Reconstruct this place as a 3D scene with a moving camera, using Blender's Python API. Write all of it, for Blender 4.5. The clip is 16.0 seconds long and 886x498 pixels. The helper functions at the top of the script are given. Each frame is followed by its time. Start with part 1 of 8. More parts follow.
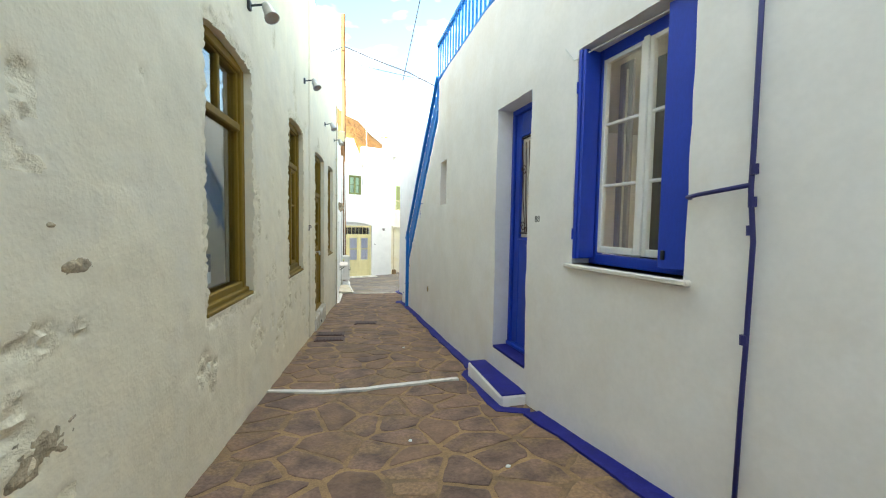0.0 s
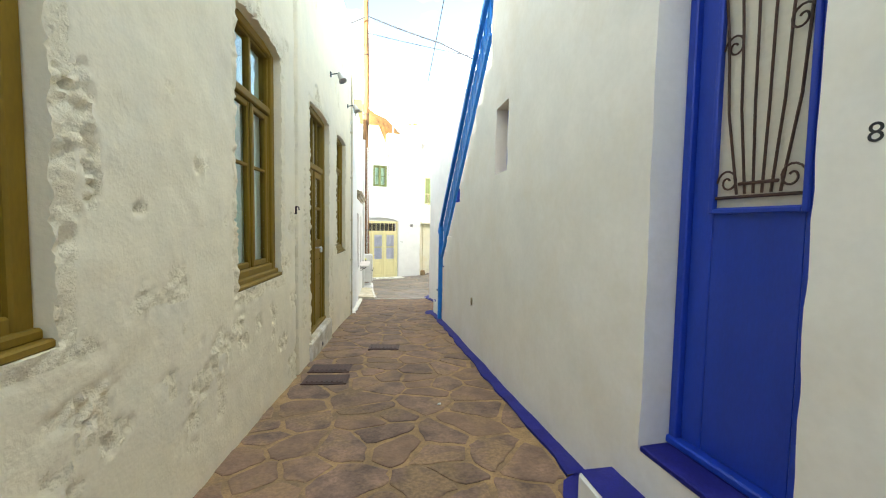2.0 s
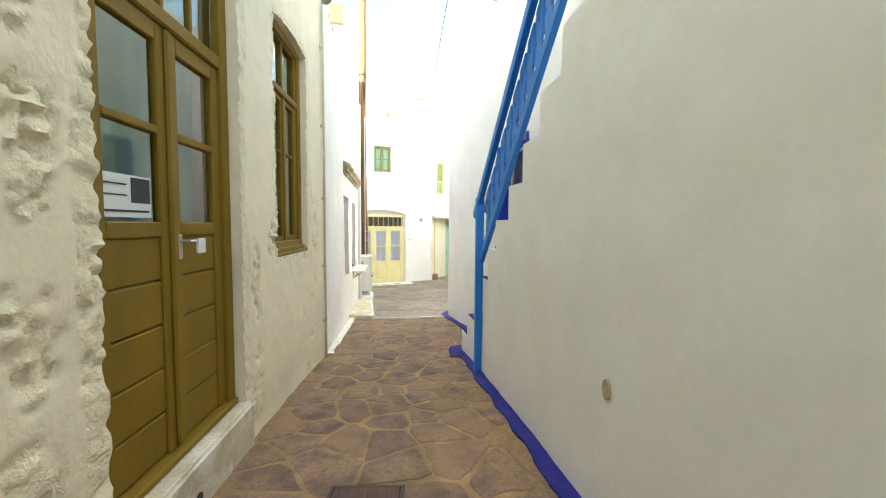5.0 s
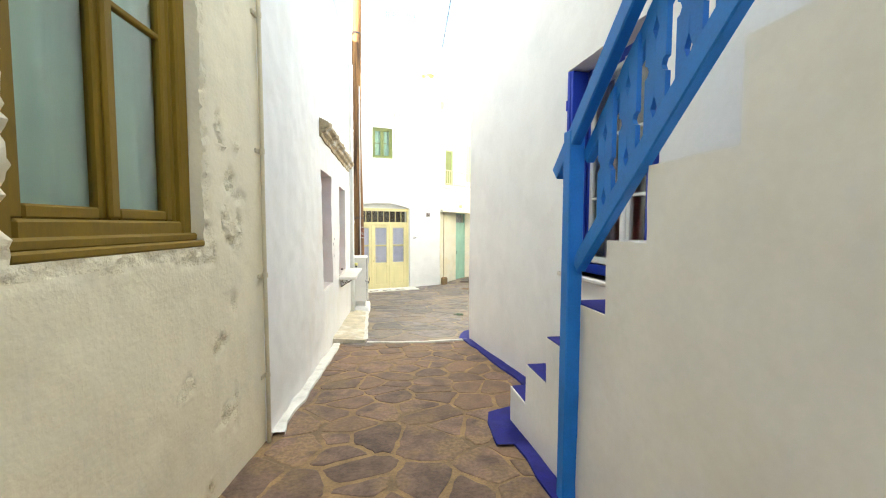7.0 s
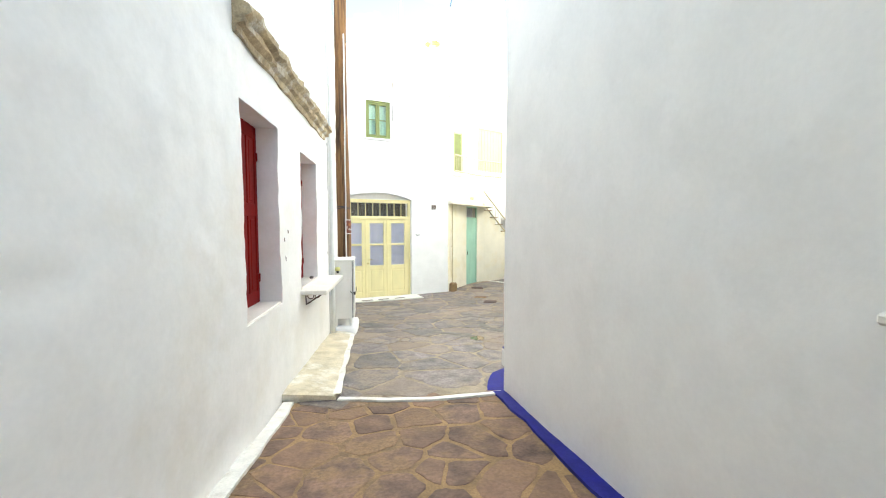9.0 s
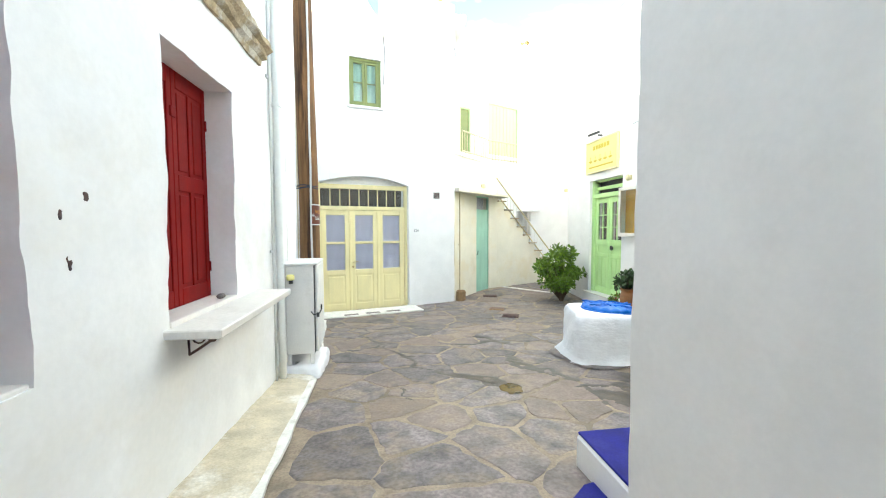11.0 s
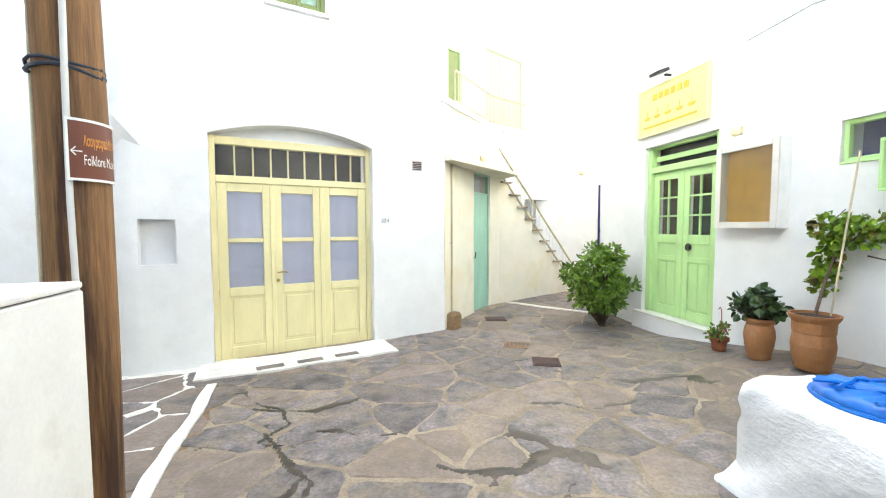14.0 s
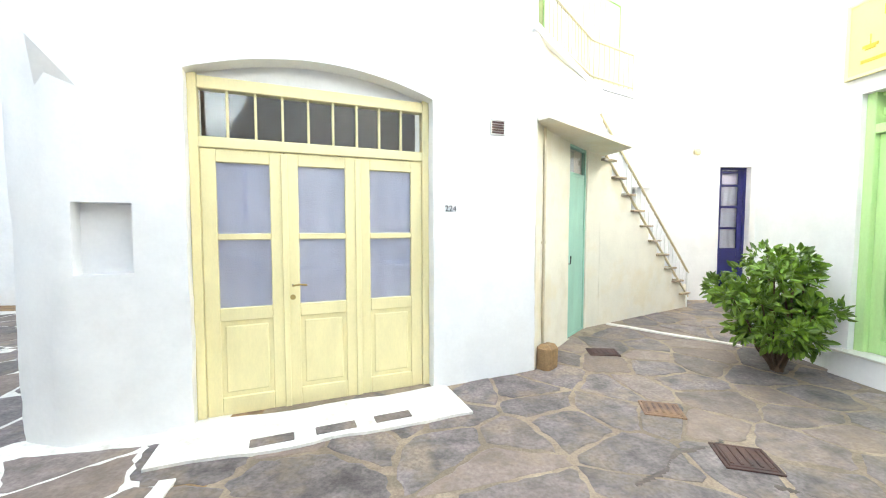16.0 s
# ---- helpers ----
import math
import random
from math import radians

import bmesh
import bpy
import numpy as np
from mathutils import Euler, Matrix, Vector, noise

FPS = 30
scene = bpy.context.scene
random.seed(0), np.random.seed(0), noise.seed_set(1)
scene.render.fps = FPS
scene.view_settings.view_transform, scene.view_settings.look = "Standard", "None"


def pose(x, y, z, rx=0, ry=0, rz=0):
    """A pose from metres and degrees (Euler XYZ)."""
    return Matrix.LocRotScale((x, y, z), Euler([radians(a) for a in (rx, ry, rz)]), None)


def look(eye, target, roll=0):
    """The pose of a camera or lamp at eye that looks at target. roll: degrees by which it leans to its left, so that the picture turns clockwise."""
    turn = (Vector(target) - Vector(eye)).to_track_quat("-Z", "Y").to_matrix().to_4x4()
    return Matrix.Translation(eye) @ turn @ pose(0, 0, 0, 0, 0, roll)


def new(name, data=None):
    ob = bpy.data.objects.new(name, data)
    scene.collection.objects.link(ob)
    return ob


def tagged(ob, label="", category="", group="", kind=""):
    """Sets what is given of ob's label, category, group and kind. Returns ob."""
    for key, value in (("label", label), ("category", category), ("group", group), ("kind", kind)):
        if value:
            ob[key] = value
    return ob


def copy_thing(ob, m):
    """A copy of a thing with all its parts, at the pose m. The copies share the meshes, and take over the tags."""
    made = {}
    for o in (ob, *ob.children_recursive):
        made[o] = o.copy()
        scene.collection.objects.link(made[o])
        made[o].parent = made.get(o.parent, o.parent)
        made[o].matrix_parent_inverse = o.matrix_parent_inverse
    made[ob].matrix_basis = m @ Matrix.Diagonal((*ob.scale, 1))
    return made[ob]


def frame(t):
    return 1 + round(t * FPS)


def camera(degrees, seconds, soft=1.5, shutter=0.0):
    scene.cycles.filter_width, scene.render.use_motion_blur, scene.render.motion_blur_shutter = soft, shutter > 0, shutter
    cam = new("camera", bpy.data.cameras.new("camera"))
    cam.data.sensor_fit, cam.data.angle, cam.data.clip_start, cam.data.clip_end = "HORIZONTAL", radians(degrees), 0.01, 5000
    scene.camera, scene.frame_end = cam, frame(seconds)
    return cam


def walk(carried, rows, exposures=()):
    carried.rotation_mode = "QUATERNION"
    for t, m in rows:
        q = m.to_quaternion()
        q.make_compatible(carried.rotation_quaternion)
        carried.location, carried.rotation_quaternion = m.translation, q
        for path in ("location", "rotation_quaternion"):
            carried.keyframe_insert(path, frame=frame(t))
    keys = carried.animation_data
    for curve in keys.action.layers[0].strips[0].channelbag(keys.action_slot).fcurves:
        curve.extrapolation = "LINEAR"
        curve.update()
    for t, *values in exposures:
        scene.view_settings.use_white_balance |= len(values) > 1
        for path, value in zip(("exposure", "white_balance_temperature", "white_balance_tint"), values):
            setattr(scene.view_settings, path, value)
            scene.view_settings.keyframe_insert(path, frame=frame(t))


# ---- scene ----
cam = camera(97.0, 16.0, 1.1)
METRES, EYE, TILT, LEAN, TURN = 19.2, 1.5, 0.0, 0.0, -14.8
ROWS = [
    (0.0, 0.0, 0.0, 0.0, 0.06, -3.34, -1.01),
    (0.5, -0.0025, 0.0307, -0.0025, 1.26, -3.36, -1.05),
    (1.0, -0.0074, 0.0636, -0.0067, 2.77, -3.39, -0.98),
    (1.5, -0.0119, 0.0947, -0.009, 3.07, -3.42, -0.95),
    (2.0, -0.0169, 0.1273, -0.0113, 4.19, -3.45, -0.94),
    (2.5, -0.0229, 0.1577, -0.0131, 4.33, -3.47, -0.78),
    (3.0, -0.027, 0.1909, -0.0156, 4.5, -3.47, -0.72),
    (3.5, -0.033, 0.2214, -0.0179, 4.66, -3.46, -0.53),
    (4.0, -0.0379, 0.2541, -0.0201, 4.74, -3.47, -0.47),
    (4.5, -0.0439, 0.2842, -0.0228, 5.29, -3.5, -0.44),
    (5.0, -0.0501, 0.316, -0.0248, 5.35, -3.51, -0.38),
    (7.5, -0.0814, 0.4736, -0.0366, 6.06, -3.42, -0.16),
    (8.0, -0.0874, 0.5072, -0.0384, 6.21, -3.42, -0.14),
    (10.5, -0.1114, 0.6632, -0.052, 6.55, -3.22, 0.1),
    (11.0, -0.1178, 0.6971, -0.0537, 6.4, -3.21, 0.15),
    (11.5, -0.1211, 0.7284, -0.0553, 6.4, -3.21, 0.18),
    (12.0, -0.1258, 0.7624, -0.0574, 6.22, -3.23, 0.23),
    (12.5, -0.1283, 0.7921, -0.0595, 4.62, -3.17, 0.23),
    (13.0, -0.1349, 0.8218, -0.0614, 3.66, -3.13, 0.24),
    (13.5, -0.1435, 0.8481, -0.0627, 1.98, -3.13, 0.23),
    (14.0, -0.151, 0.8771, -0.0638, 1.84, -3.12, 0.13),
    (14.5, -0.1603, 0.9027, -0.0656, 1.78, -3.07, 0.1),
    (15.0, -0.1666, 0.9307, -0.0663, 1.9, -3.08, 0.14),
    (15.5, -0.1709, 0.9548, -0.0671, 3.88, -3.17, 0.11),
    (16.0, -0.1793, 0.9794, -0.0681, 8.66, -3.14, 0.03),
]
EXPOSURES = [(0.0, 3.19, 6600, 1), (2.0, 3.38, 6950, 2), (5.0, 3.45, 7300, 3), (8.0, 3.54, 7050, 5), (10.5, 3.36, 6250, 2), (12.0, 3.30, 6280, 3), (13.0, 3.42, 6300, 4), (14.5, 3.51, 6350, 6), (16.0, 3.64, 6250, 6)]
walk(cam, [(t, pose(0, 0, EYE, TILT, LEAN, TURN) @ pose(METRES * x, METRES * y, METRES * z, 90 + pitch, roll, yaw)) for t, x, y, z, yaw, pitch, roll in ROWS], EXPOSURES)

# ---------------- world, sun, exposure ----------------
world = bpy.data.worlds.new("world")
scene.world = world
world.use_nodes = True
wn, wl = world.node_tree.nodes, world.node_tree.links
wn.clear()
SUN_EL, SUN_AZ = 16.0, 228.0          # azimuth clockwise from +y
sky = wn.new("ShaderNodeTexSky")
sky.sky_type = "NISHITA"
sky.sun_disc = False
sky.sun_elevation, sky.sun_rotation = radians(SUN_EL), radians(SUN_AZ)
sky.air_density, sky.dust_density = 1.0, 1.6
wco = wn.new("ShaderNodeTexCoord")
wmap = wn.new("ShaderNodeMapping")
wmap.inputs["Scale"].default_value = (1.6, 1.6, 4.0)
wnoise = wn.new("ShaderNodeTexNoise")
wnoise.inputs["Scale"].default_value = 1.5
wnoise.inputs["Detail"].default_value = 5
wramp = wn.new("ShaderNodeValToRGB")
wramp.color_ramp.elements[0].position, wramp.color_ramp.elements[1].position = 0.53, 0.74
wmix = wn.new("ShaderNodeMixRGB")
wmix.inputs["Color2"].default_value = (17.5, 17.5, 17.0, 1)
wbg = wn.new("ShaderNodeBackground")
wbg.inputs["Strength"].default_value = 0.075
wout = wn.new("ShaderNodeOutputWorld")
wl.new(wco.outputs["Generated"], wmap.inputs["Vector"])
wl.new(wmap.outputs["Vector"], wnoise.inputs["Vector"])
wl.new(wnoise.outputs["Fac"], wramp.inputs["Fac"])
wl.new(wramp.outputs["Color"], wmix.inputs["Fac"])
wl.new(sky.outputs["Color"], wmix.inputs["Color1"])
wl.new(wmix.outputs["Color"], wbg.inputs["Color"])
wl.new(wbg.outputs["Background"], wout.inputs["Surface"])
sun = new("sun", bpy.data.lights.new("sun", "SUN"))
sun.data.energy, sun.data.angle, sun.data.color = 4.0, radians(0.6), (1.0, 0.93, 0.82)
az, el = radians(SUN_AZ), radians(SUN_EL)
sun.matrix_world = look((math.sin(az) * math.cos(el) * 50, math.cos(az) * math.cos(el) * 50, math.sin(el) * 50), (0, 0, 0))


# ---------------- materials ----------------
def material(name, base, rough=0.6, metal=0.0, var=0.12, scale=6.0, fine=60.0, bump=0.15, bump_dist=0.004,
             second=None, stain=None, stain_scale=1.3, stain_amount=0.5, spec=0.5, stretch=(1, 1, 1), per_object=0.0, per_island=0.0, patches=0.0, tint=None):
    """Base colour with grain at two scales, optional second colour in patches, optional stains, fine relief."""
    m = bpy.data.materials.new(name)
    m.use_nodes = True
    n, l = m.node_tree.nodes, m.node_tree.links
    p = n["Principled BSDF"]
    p.inputs["Metallic"].default_value = metal
    p.inputs["Specular IOR Level"].default_value = spec
    co = n.new("ShaderNodeTexCoord")
    mp = n.new("ShaderNodeMapping")
    mp.inputs["Scale"].default_value = stretch
    l.new(co.outputs["Object"], mp.inputs["Vector"])

    def noise_node(s, detail=4.0, rough_=0.55):
        k = n.new("ShaderNodeTexNoise")
        k.inputs["Scale"].default_value, k.inputs["Detail"].default_value, k.inputs["Roughness"].default_value = s, detail, rough_
        l.new(mp.outputs["Vector"], k.inputs["Vector"])
        return k.outputs["Fac"]

    def ramp(fac, a, b):
        k = n.new("ShaderNodeMapRange")
        k.inputs["From Min"].default_value, k.inputs["From Max"].default_value = a, b
        l.new(fac, k.inputs["Value"])
        return k.outputs["Result"]

    def mix(fac, c1, c2, mode="MIX"):
        k = n.new("ShaderNodeMixRGB")
        k.blend_type = mode
        for key, v in (("Fac", fac), ("Color1", c1), ("Color2", c2)):
            if isinstance(v, (int, float)):
                k.inputs[key].default_value = v
            elif isinstance(v, tuple):
                k.inputs[key].default_value = (*v, 1)
            else:
                l.new(v, k.inputs[key])
        return k.outputs["Color"]

    big, small = noise_node(scale), noise_node(fine, 3)
    lo, hi = tuple(c * (1 - var) for c in base), tuple(min(1, c * (1 + var)) for c in base)
    col = mix(ramp(big, 0.3, 0.7), lo, hi)
    if second:
        col = mix(ramp(noise_node(scale * 0.45, 6, 0.65), 0.50, 0.62), col, second)
    col = mix(ramp(small, 0.35, 0.65), col, mix(1.0, col, tuple([1 - var * 0.8] * 3), "MULTIPLY"))
    if stain:
        k = ramp(noise_node(stain_scale, 7, 0.68), 0.56, 0.74)
        mm = n.new("ShaderNodeMath")
        mm.operation = "MULTIPLY"
        mm.inputs[1].default_value = stain_amount
        l.new(k, mm.inputs[0])
        col = mix(mm.outputs[0], col, stain)
    rnd = None
    if per_object:
        k = n.new("ShaderNodeObjectInfo")
        rnd, amt = k.outputs["Random"], per_object
    if per_island:
        k = n.new("ShaderNodeNewGeometry")
        rnd, amt = k.outputs["Random Per Island"], per_island
    if rnd:
        hs = n.new("ShaderNodeHueSaturation")
        mr = n.new("ShaderNodeMapRange")
        mr.inputs["To Min"].default_value, mr.inputs["To Max"].default_value = 1 - amt, 1 + amt
        l.new(rnd, mr.inputs["Value"])
        l.new(mr.outputs["Result"], hs.inputs["Value"])
        l.new(col, hs.inputs["Color"])
        col = hs.outputs["Color"]
        if tint:
            k1, k2, k3 = n.new("ShaderNodeMath"), n.new("ShaderNodeMath"), n.new("ShaderNodeMapRange")
            k1.operation, k2.operation = "MULTIPLY", "FRACT"
            k1.inputs[1].default_value = 13.7
            k3.inputs["From Min"].default_value, k3.inputs["To Max"].default_value = 0.4, 0.42
            l.new(rnd, k1.inputs[0])
            l.new(k1.outputs[0], k2.inputs[0])
            l.new(k2.outputs[0], k3.inputs["Value"])
            col = mix(k3.outputs["Result"], col, tint)
    l.new(col, p.inputs["Base Color"])
    rr = n.new("ShaderNodeMapRange")
    rr.inputs["To Min"].default_value, rr.inputs["To Max"].default_value = max(0.02, rough - 0.1), min(1, rough + 0.1)
    l.new(big, rr.inputs["Value"])
    l.new(rr.outputs["Result"], p.inputs["Roughness"])
    if bump:
        b = n.new("ShaderNodeBump")
        b.inputs["Strength"].default_value, b.inputs["Distance"].default_value = bump, bump_dist
        add = n.new("ShaderNodeMath")
        add.operation = "MULTIPLY_ADD"
        add.inputs[1].default_value = 0.4
        l.new(small, add.inputs[0])
        l.new(big, add.inputs[2])
        height = add.outputs[0]
        if patches:
            mask = ramp(noise_node(patches, 5, 0.6), 0.58, 0.66)
            grit = noise_node(patches * 11, 4, 0.7)
            mul = n.new("ShaderNodeMath")
            mul.operation = "MULTIPLY"
            l.new(mask, mul.inputs[0])
            l.new(grit, mul.inputs[1])
            sub = n.new("ShaderNodeMath")
            sub.operation = "MULTIPLY_ADD"
            sub.inputs[1].default_value = -3.4
            l.new(mul.outputs[0], sub.inputs[0])
            l.new(height, sub.inputs[2])
            height = sub.outputs[0]
        l.new(height, b.inputs["Height"])
        l.new(b.outputs["Normal"], p.inputs["Normal"])
    return m


def glass(name, tint, rough=0.02):
    m = bpy.data.materials.new(name)
    m.use_nodes = True
    p = m.node_tree.nodes["Principled BSDF"]
    p.inputs["Base Color"].default_value = (*tint, 1)
    p.inputs["Roughness"].default_value = rough
    p.inputs["Transmission Weight"].default_value = 1.0
    p.inputs["IOR"].default_value = 1.45
    return m


M = {}
M["rough_plaster"] = material("rough_plaster", (0.87, 0.775, 0.565), 0.85, var=0.04, scale=3, fine=38, bump=0.75, bump_dist=0.010, patches=0.0, second=(0.83, 0.745, 0.56), stain=(0.62, 0.52, 0.33), stain_scale=1.1, stain_amount=0.22)
M["gritty_plaster"] = material("gritty_plaster", (0.86, 0.765, 0.55), 0.9, var=0.03, scale=26, fine=70, bump=1.0, bump_dist=0.013)
M["plaster"] = material("plaster", (0.84, 0.825, 0.80), 0.8, var=0.04, scale=2.6, fine=24, bump=0.4, bump_dist=0.006, second=(0.82, 0.795, 0.75), stain=(0.66, 0.58, 0.46), stain_scale=0.7, stain_amount=0.28)
M["plaster_clean"] = material("plaster_clean", (0.84, 0.83, 0.81), 0.75, var=0.03, scale=3.0, fine=34, bump=0.35, bump_dist=0.007, second=(0.80, 0.79, 0.77), stain=(0.55, 0.53, 0.50), stain_scale=0.7, stain_amount=0.18)
M["teal_plaster"] = material("teal_plaster", (0.80, 0.75, 0.62), 0.85, var=0.05, scale=2.5, fine=45, bump=0.35, bump_dist=0.006, second=(0.78, 0.70, 0.52), stain=(0.50, 0.42, 0.25), stain_scale=1.0, stain_amount=0.35)
M["bare_render"] = material("bare_render", (0.48, 0.39, 0.25), 0.95, var=0.25, scale=14, fine=80, bump=0.9, bump_dist=0.02)
M["ochre"] = material("ochre_paint", (0.225, 0.132, 0.002), 0.75, var=0.12, scale=5, fine=90, bump=0.12, bump_dist=0.002, stretch=(1, 1, 0.25))
M["blue"] = material("blue_paint", (0.010, 0.050, 0.47), 0.42, var=0.12, scale=5, fine=90, bump=0.12, bump_dist=0.002, stretch=(1, 1, 0.3))
M["azure"] = material("azure_paint", (0.002, 0.185, 0.62), 0.55, var=0.12, scale=5, fine=80, bump=0.12, bump_dist=0.002)
M["canopy_blue"] = material("canopy_blue_paint", (0.010, 0.27, 0.62), 0.6, var=0.12, scale=5, fine=80, bump=0.12, bump_dist=0.002)
# cream tone puts shade into white painted rails; lamp mounts share it
M["rail_shade_cream"] = material("cream_rail_shade", (0.62, 0.53, 0.33), 0.6, var=0.1, scale=6, fine=80, bump=0.12, bump_dist=0.002)
M["floor_blue"] = material("floor_blue_paint", (0.013, 0.015, 0.19), 0.75, spec=0.25, var=0.2, scale=7, fine=70, bump=0.4, bump_dist=0.004, second=(0.022, 0.024, 0.22))
M["navy"] = material("navy_paint", (0.02, 0.02, 0.14), 0.4, var=0.15, scale=5, fine=80, bump=0.1, bump_dist=0.002)
M["red"] = material("red_paint", (0.22, 0.004, 0.003), 0.75, spec=0.2, var=0.16, scale=6, fine=90, bump=0.15, bump_dist=0.002, stretch=(1, 1, 0.3))
M["yellow"] = material("yellow_paint", (0.84, 0.74, 0.40), 0.45, var=0.06, scale=5, fine=80, bump=0.12, bump_dist=0.002, stretch=(1, 1, 0.3))
M["lime"] = material("lime_paint", (0.51, 0.74, 0.32), 0.45, var=0.07, scale=5, fine=80, bump=0.12, bump_dist=0.002, stretch=(1, 1, 0.3))
M["teal"] = material("teal_paint", (0.34, 0.58, 0.45), 0.5, var=0.1, scale=5, fine=80, bump=0.12, bump_dist=0.002, stretch=(1, 1, 0.3))
M["olive"] = material("olive_paint", (0.20, 0.23, 0.07), 0.5, var=0.12, scale=5, fine=80, bump=0.1, bump_dist=0.002)
M["white_paint"] = material("white_paint", (0.80, 0.80, 0.76), 0.5, var=0.05, scale=6, fine=80, bump=0.15, bump_dist=0.002)
M["line_paint"] = material("line_paint", (0.78, 0.75, 0.68), 0.8, var=0.12, scale=9, fine=70, bump=0.4, bump_dist=0.004, stain=(0.35, 0.29, 0.2), stain_scale=6, stain_amount=0.6)
M["stone"] = material("paving_stone", (0.215, 0.130, 0.092), 0.8, var=0.5, scale=5, fine=40, bump=0.8, bump_dist=0.014, second=(0.29, 0.18, 0.095), stain=(0.31, 0.185, 0.085), stain_scale=2.6, stain_amount=0.75, per_object=0.2, tint=(0.26, 0.148, 0.082))
M["stone_joined"] = material("paving_stone_far", (0.215, 0.130, 0.092), 0.8, var=0.5, scale=5, fine=40, bump=0.8, bump_dist=0.014, second=(0.29, 0.18, 0.095), stain=(0.31, 0.185, 0.085), stain_scale=2.6, stain_amount=0.75, per_island=0.2, tint=(0.26, 0.148, 0.082))
M["flag"] = material("grey_flagstone", (0.190, 0.160, 0.152), 0.65, var=0.5, scale=5, fine=36, bump=0.75, bump_dist=0.016, second=(0.27, 0.215, 0.165), stain=(0.30, 0.225, 0.15), stain_scale=2.2, stain_amount=0.8, per_object=0.22, tint=(0.29, 0.205, 0.135))
M["flag_joined"] = material("grey_flagstone_far", (0.190, 0.160, 0.152), 0.65, var=0.5, scale=5, fine=36, bump=0.75, bump_dist=0.016, second=(0.27, 0.215, 0.165), stain=(0.30, 0.225, 0.15), stain_scale=2.2, stain_amount=0.8, per_island=0.22, tint=(0.29, 0.205, 0.135))
M["mortar"] = material("joint_mortar", (0.34, 0.213, 0.10), 0.9, var=0.3, scale=5, fine=70, bump=0.8, bump_dist=0.012, second=(0.21, 0.135, 0.075), stain=(0.13, 0.09, 0.06), stain_scale=1.5, stain_amount=0.5)
M["joint_pale"] = material("joint_mortar_pale", (0.33, 0.262, 0.185), 0.9, var=0.3, scale=4, fine=60, bump=0.8, bump_dist=0.012, second=(0.22, 0.175, 0.125), stain=(0.10, 0.08, 0.06), stain_scale=1.0, stain_amount=0.8)
M["ledge"] = material("dirty_whitewash", (0.62, 0.54, 0.39), 0.9, var=0.2, scale=5, fine=60, bump=0.7, bump_dist=0.012, second=(0.80, 0.76, 0.67), stain=(0.30, 0.22, 0.12), stain_scale=3, stain_amount=0.6)
M["lumpy"] = material("lumpy_whitewash", (0.84, 0.83, 0.82), 0.8, var=0.04, scale=5, fine=20, bump=0.5, bump_dist=0.022, second=(0.78, 0.77, 0.76), stain=(0.5, 0.45, 0.4), stain_scale=2.2, stain_amount=0.25, stretch=(1, 1, 2.2))
M["wet"] = material("wet_grime", (0.062, 0.045, 0.030), 0.45, var=0.4, scale=8, fine=60, bump=0.6, bump_dist=0.006, second=(0.09, 0.065, 0.04))
M["puddle"] = material("muddy_puddle", (0.15, 0.10, 0.028), 0.05, var=0.3, scale=5, fine=40, bump=0.05, bump_dist=0.002)
M["iron"] = material("rusty_iron", (0.095, 0.048, 0.038), 0.65, 0.3, var=0.3, scale=9, fine=90, bump=0.5, bump_dist=0.004, second=(0.07, 0.045, 0.04))
M["dark_metal"] = material("dark_metal", (0.06, 0.06, 0.06), 0.45, 0.6, var=0.2, scale=9, fine=90, bump=0.2, bump_dist=0.002)
M["steel"] = material("brushed_steel", (0.55, 0.54, 0.52), 0.35, 0.9, var=0.1, scale=9, fine=120, bump=0.1, bump_dist=0.001)
M["brass"] = material("dull_brass", (0.45, 0.32, 0.12), 0.4, 0.9, var=0.15, scale=9, fine=90, bump=0.1, bump_dist=0.001)
M["pole_wood"] = material("pole_wood", (0.25, 0.125, 0.048), 0.85, var=0.35, scale=9, fine=60, bump=0.8, bump_dist=0.01, second=(0.07, 0.032, 0.014), stretch=(2.2, 2.2, 0.12))
M["gate_wood"] = material("gate_wood", (0.10, 0.035, 0.022), 0.5, var=0.2, scale=6, fine=60, bump=0.3, bump_dist=0.003, stretch=(1, 1, 0.2))
M["cabinet"] = material("cabinet_grey", (0.78, 0.76, 0.72), 0.5, 0.0, var=0.06, scale=3, fine=60, bump=0.1, bump_dist=0.002, stain=(0.36, 0.30, 0.22), stain_scale=2.6, stain_amount=0.3)
M["pvc"] = material("grey_pvc", (0.66, 0.65, 0.62), 0.4, var=0.05, scale=4, fine=60, bump=0.05, bump_dist=0.002)
M["cream_pipe"] = material("cream_pipe", (0.62, 0.53, 0.36), 0.5, var=0.1, scale=5, fine=60, bump=0.1, bump_dist=0.002)
M["marble"] = material("worn_marble", (0.74, 0.70, 0.63), 0.45, var=0.06, scale=3, fine=40, bump=0.15, bump_dist=0.003, stain=(0.48, 0.42, 0.33), stain_scale=2.5, stain_amount=0.35)
M["eroded"] = material("eroded_stone", (0.42, 0.33, 0.20), 0.95, var=0.3, scale=10, fine=60, bump=0.9, bump_dist=0.015, second=(0.60, 0.55, 0.45))
M["terracotta"] = material("terracotta", (0.27, 0.085, 0.036), 0.75, var=0.14, scale=6, fine=60, bump=0.2, bump_dist=0.003, second=(0.31, 0.12, 0.055))
M["clay"] = material("pale_clay", (0.38, 0.17, 0.065), 0.75, var=0.14, scale=6, fine=60, bump=0.3, bump_dist=0.003, second=(0.42, 0.23, 0.11))
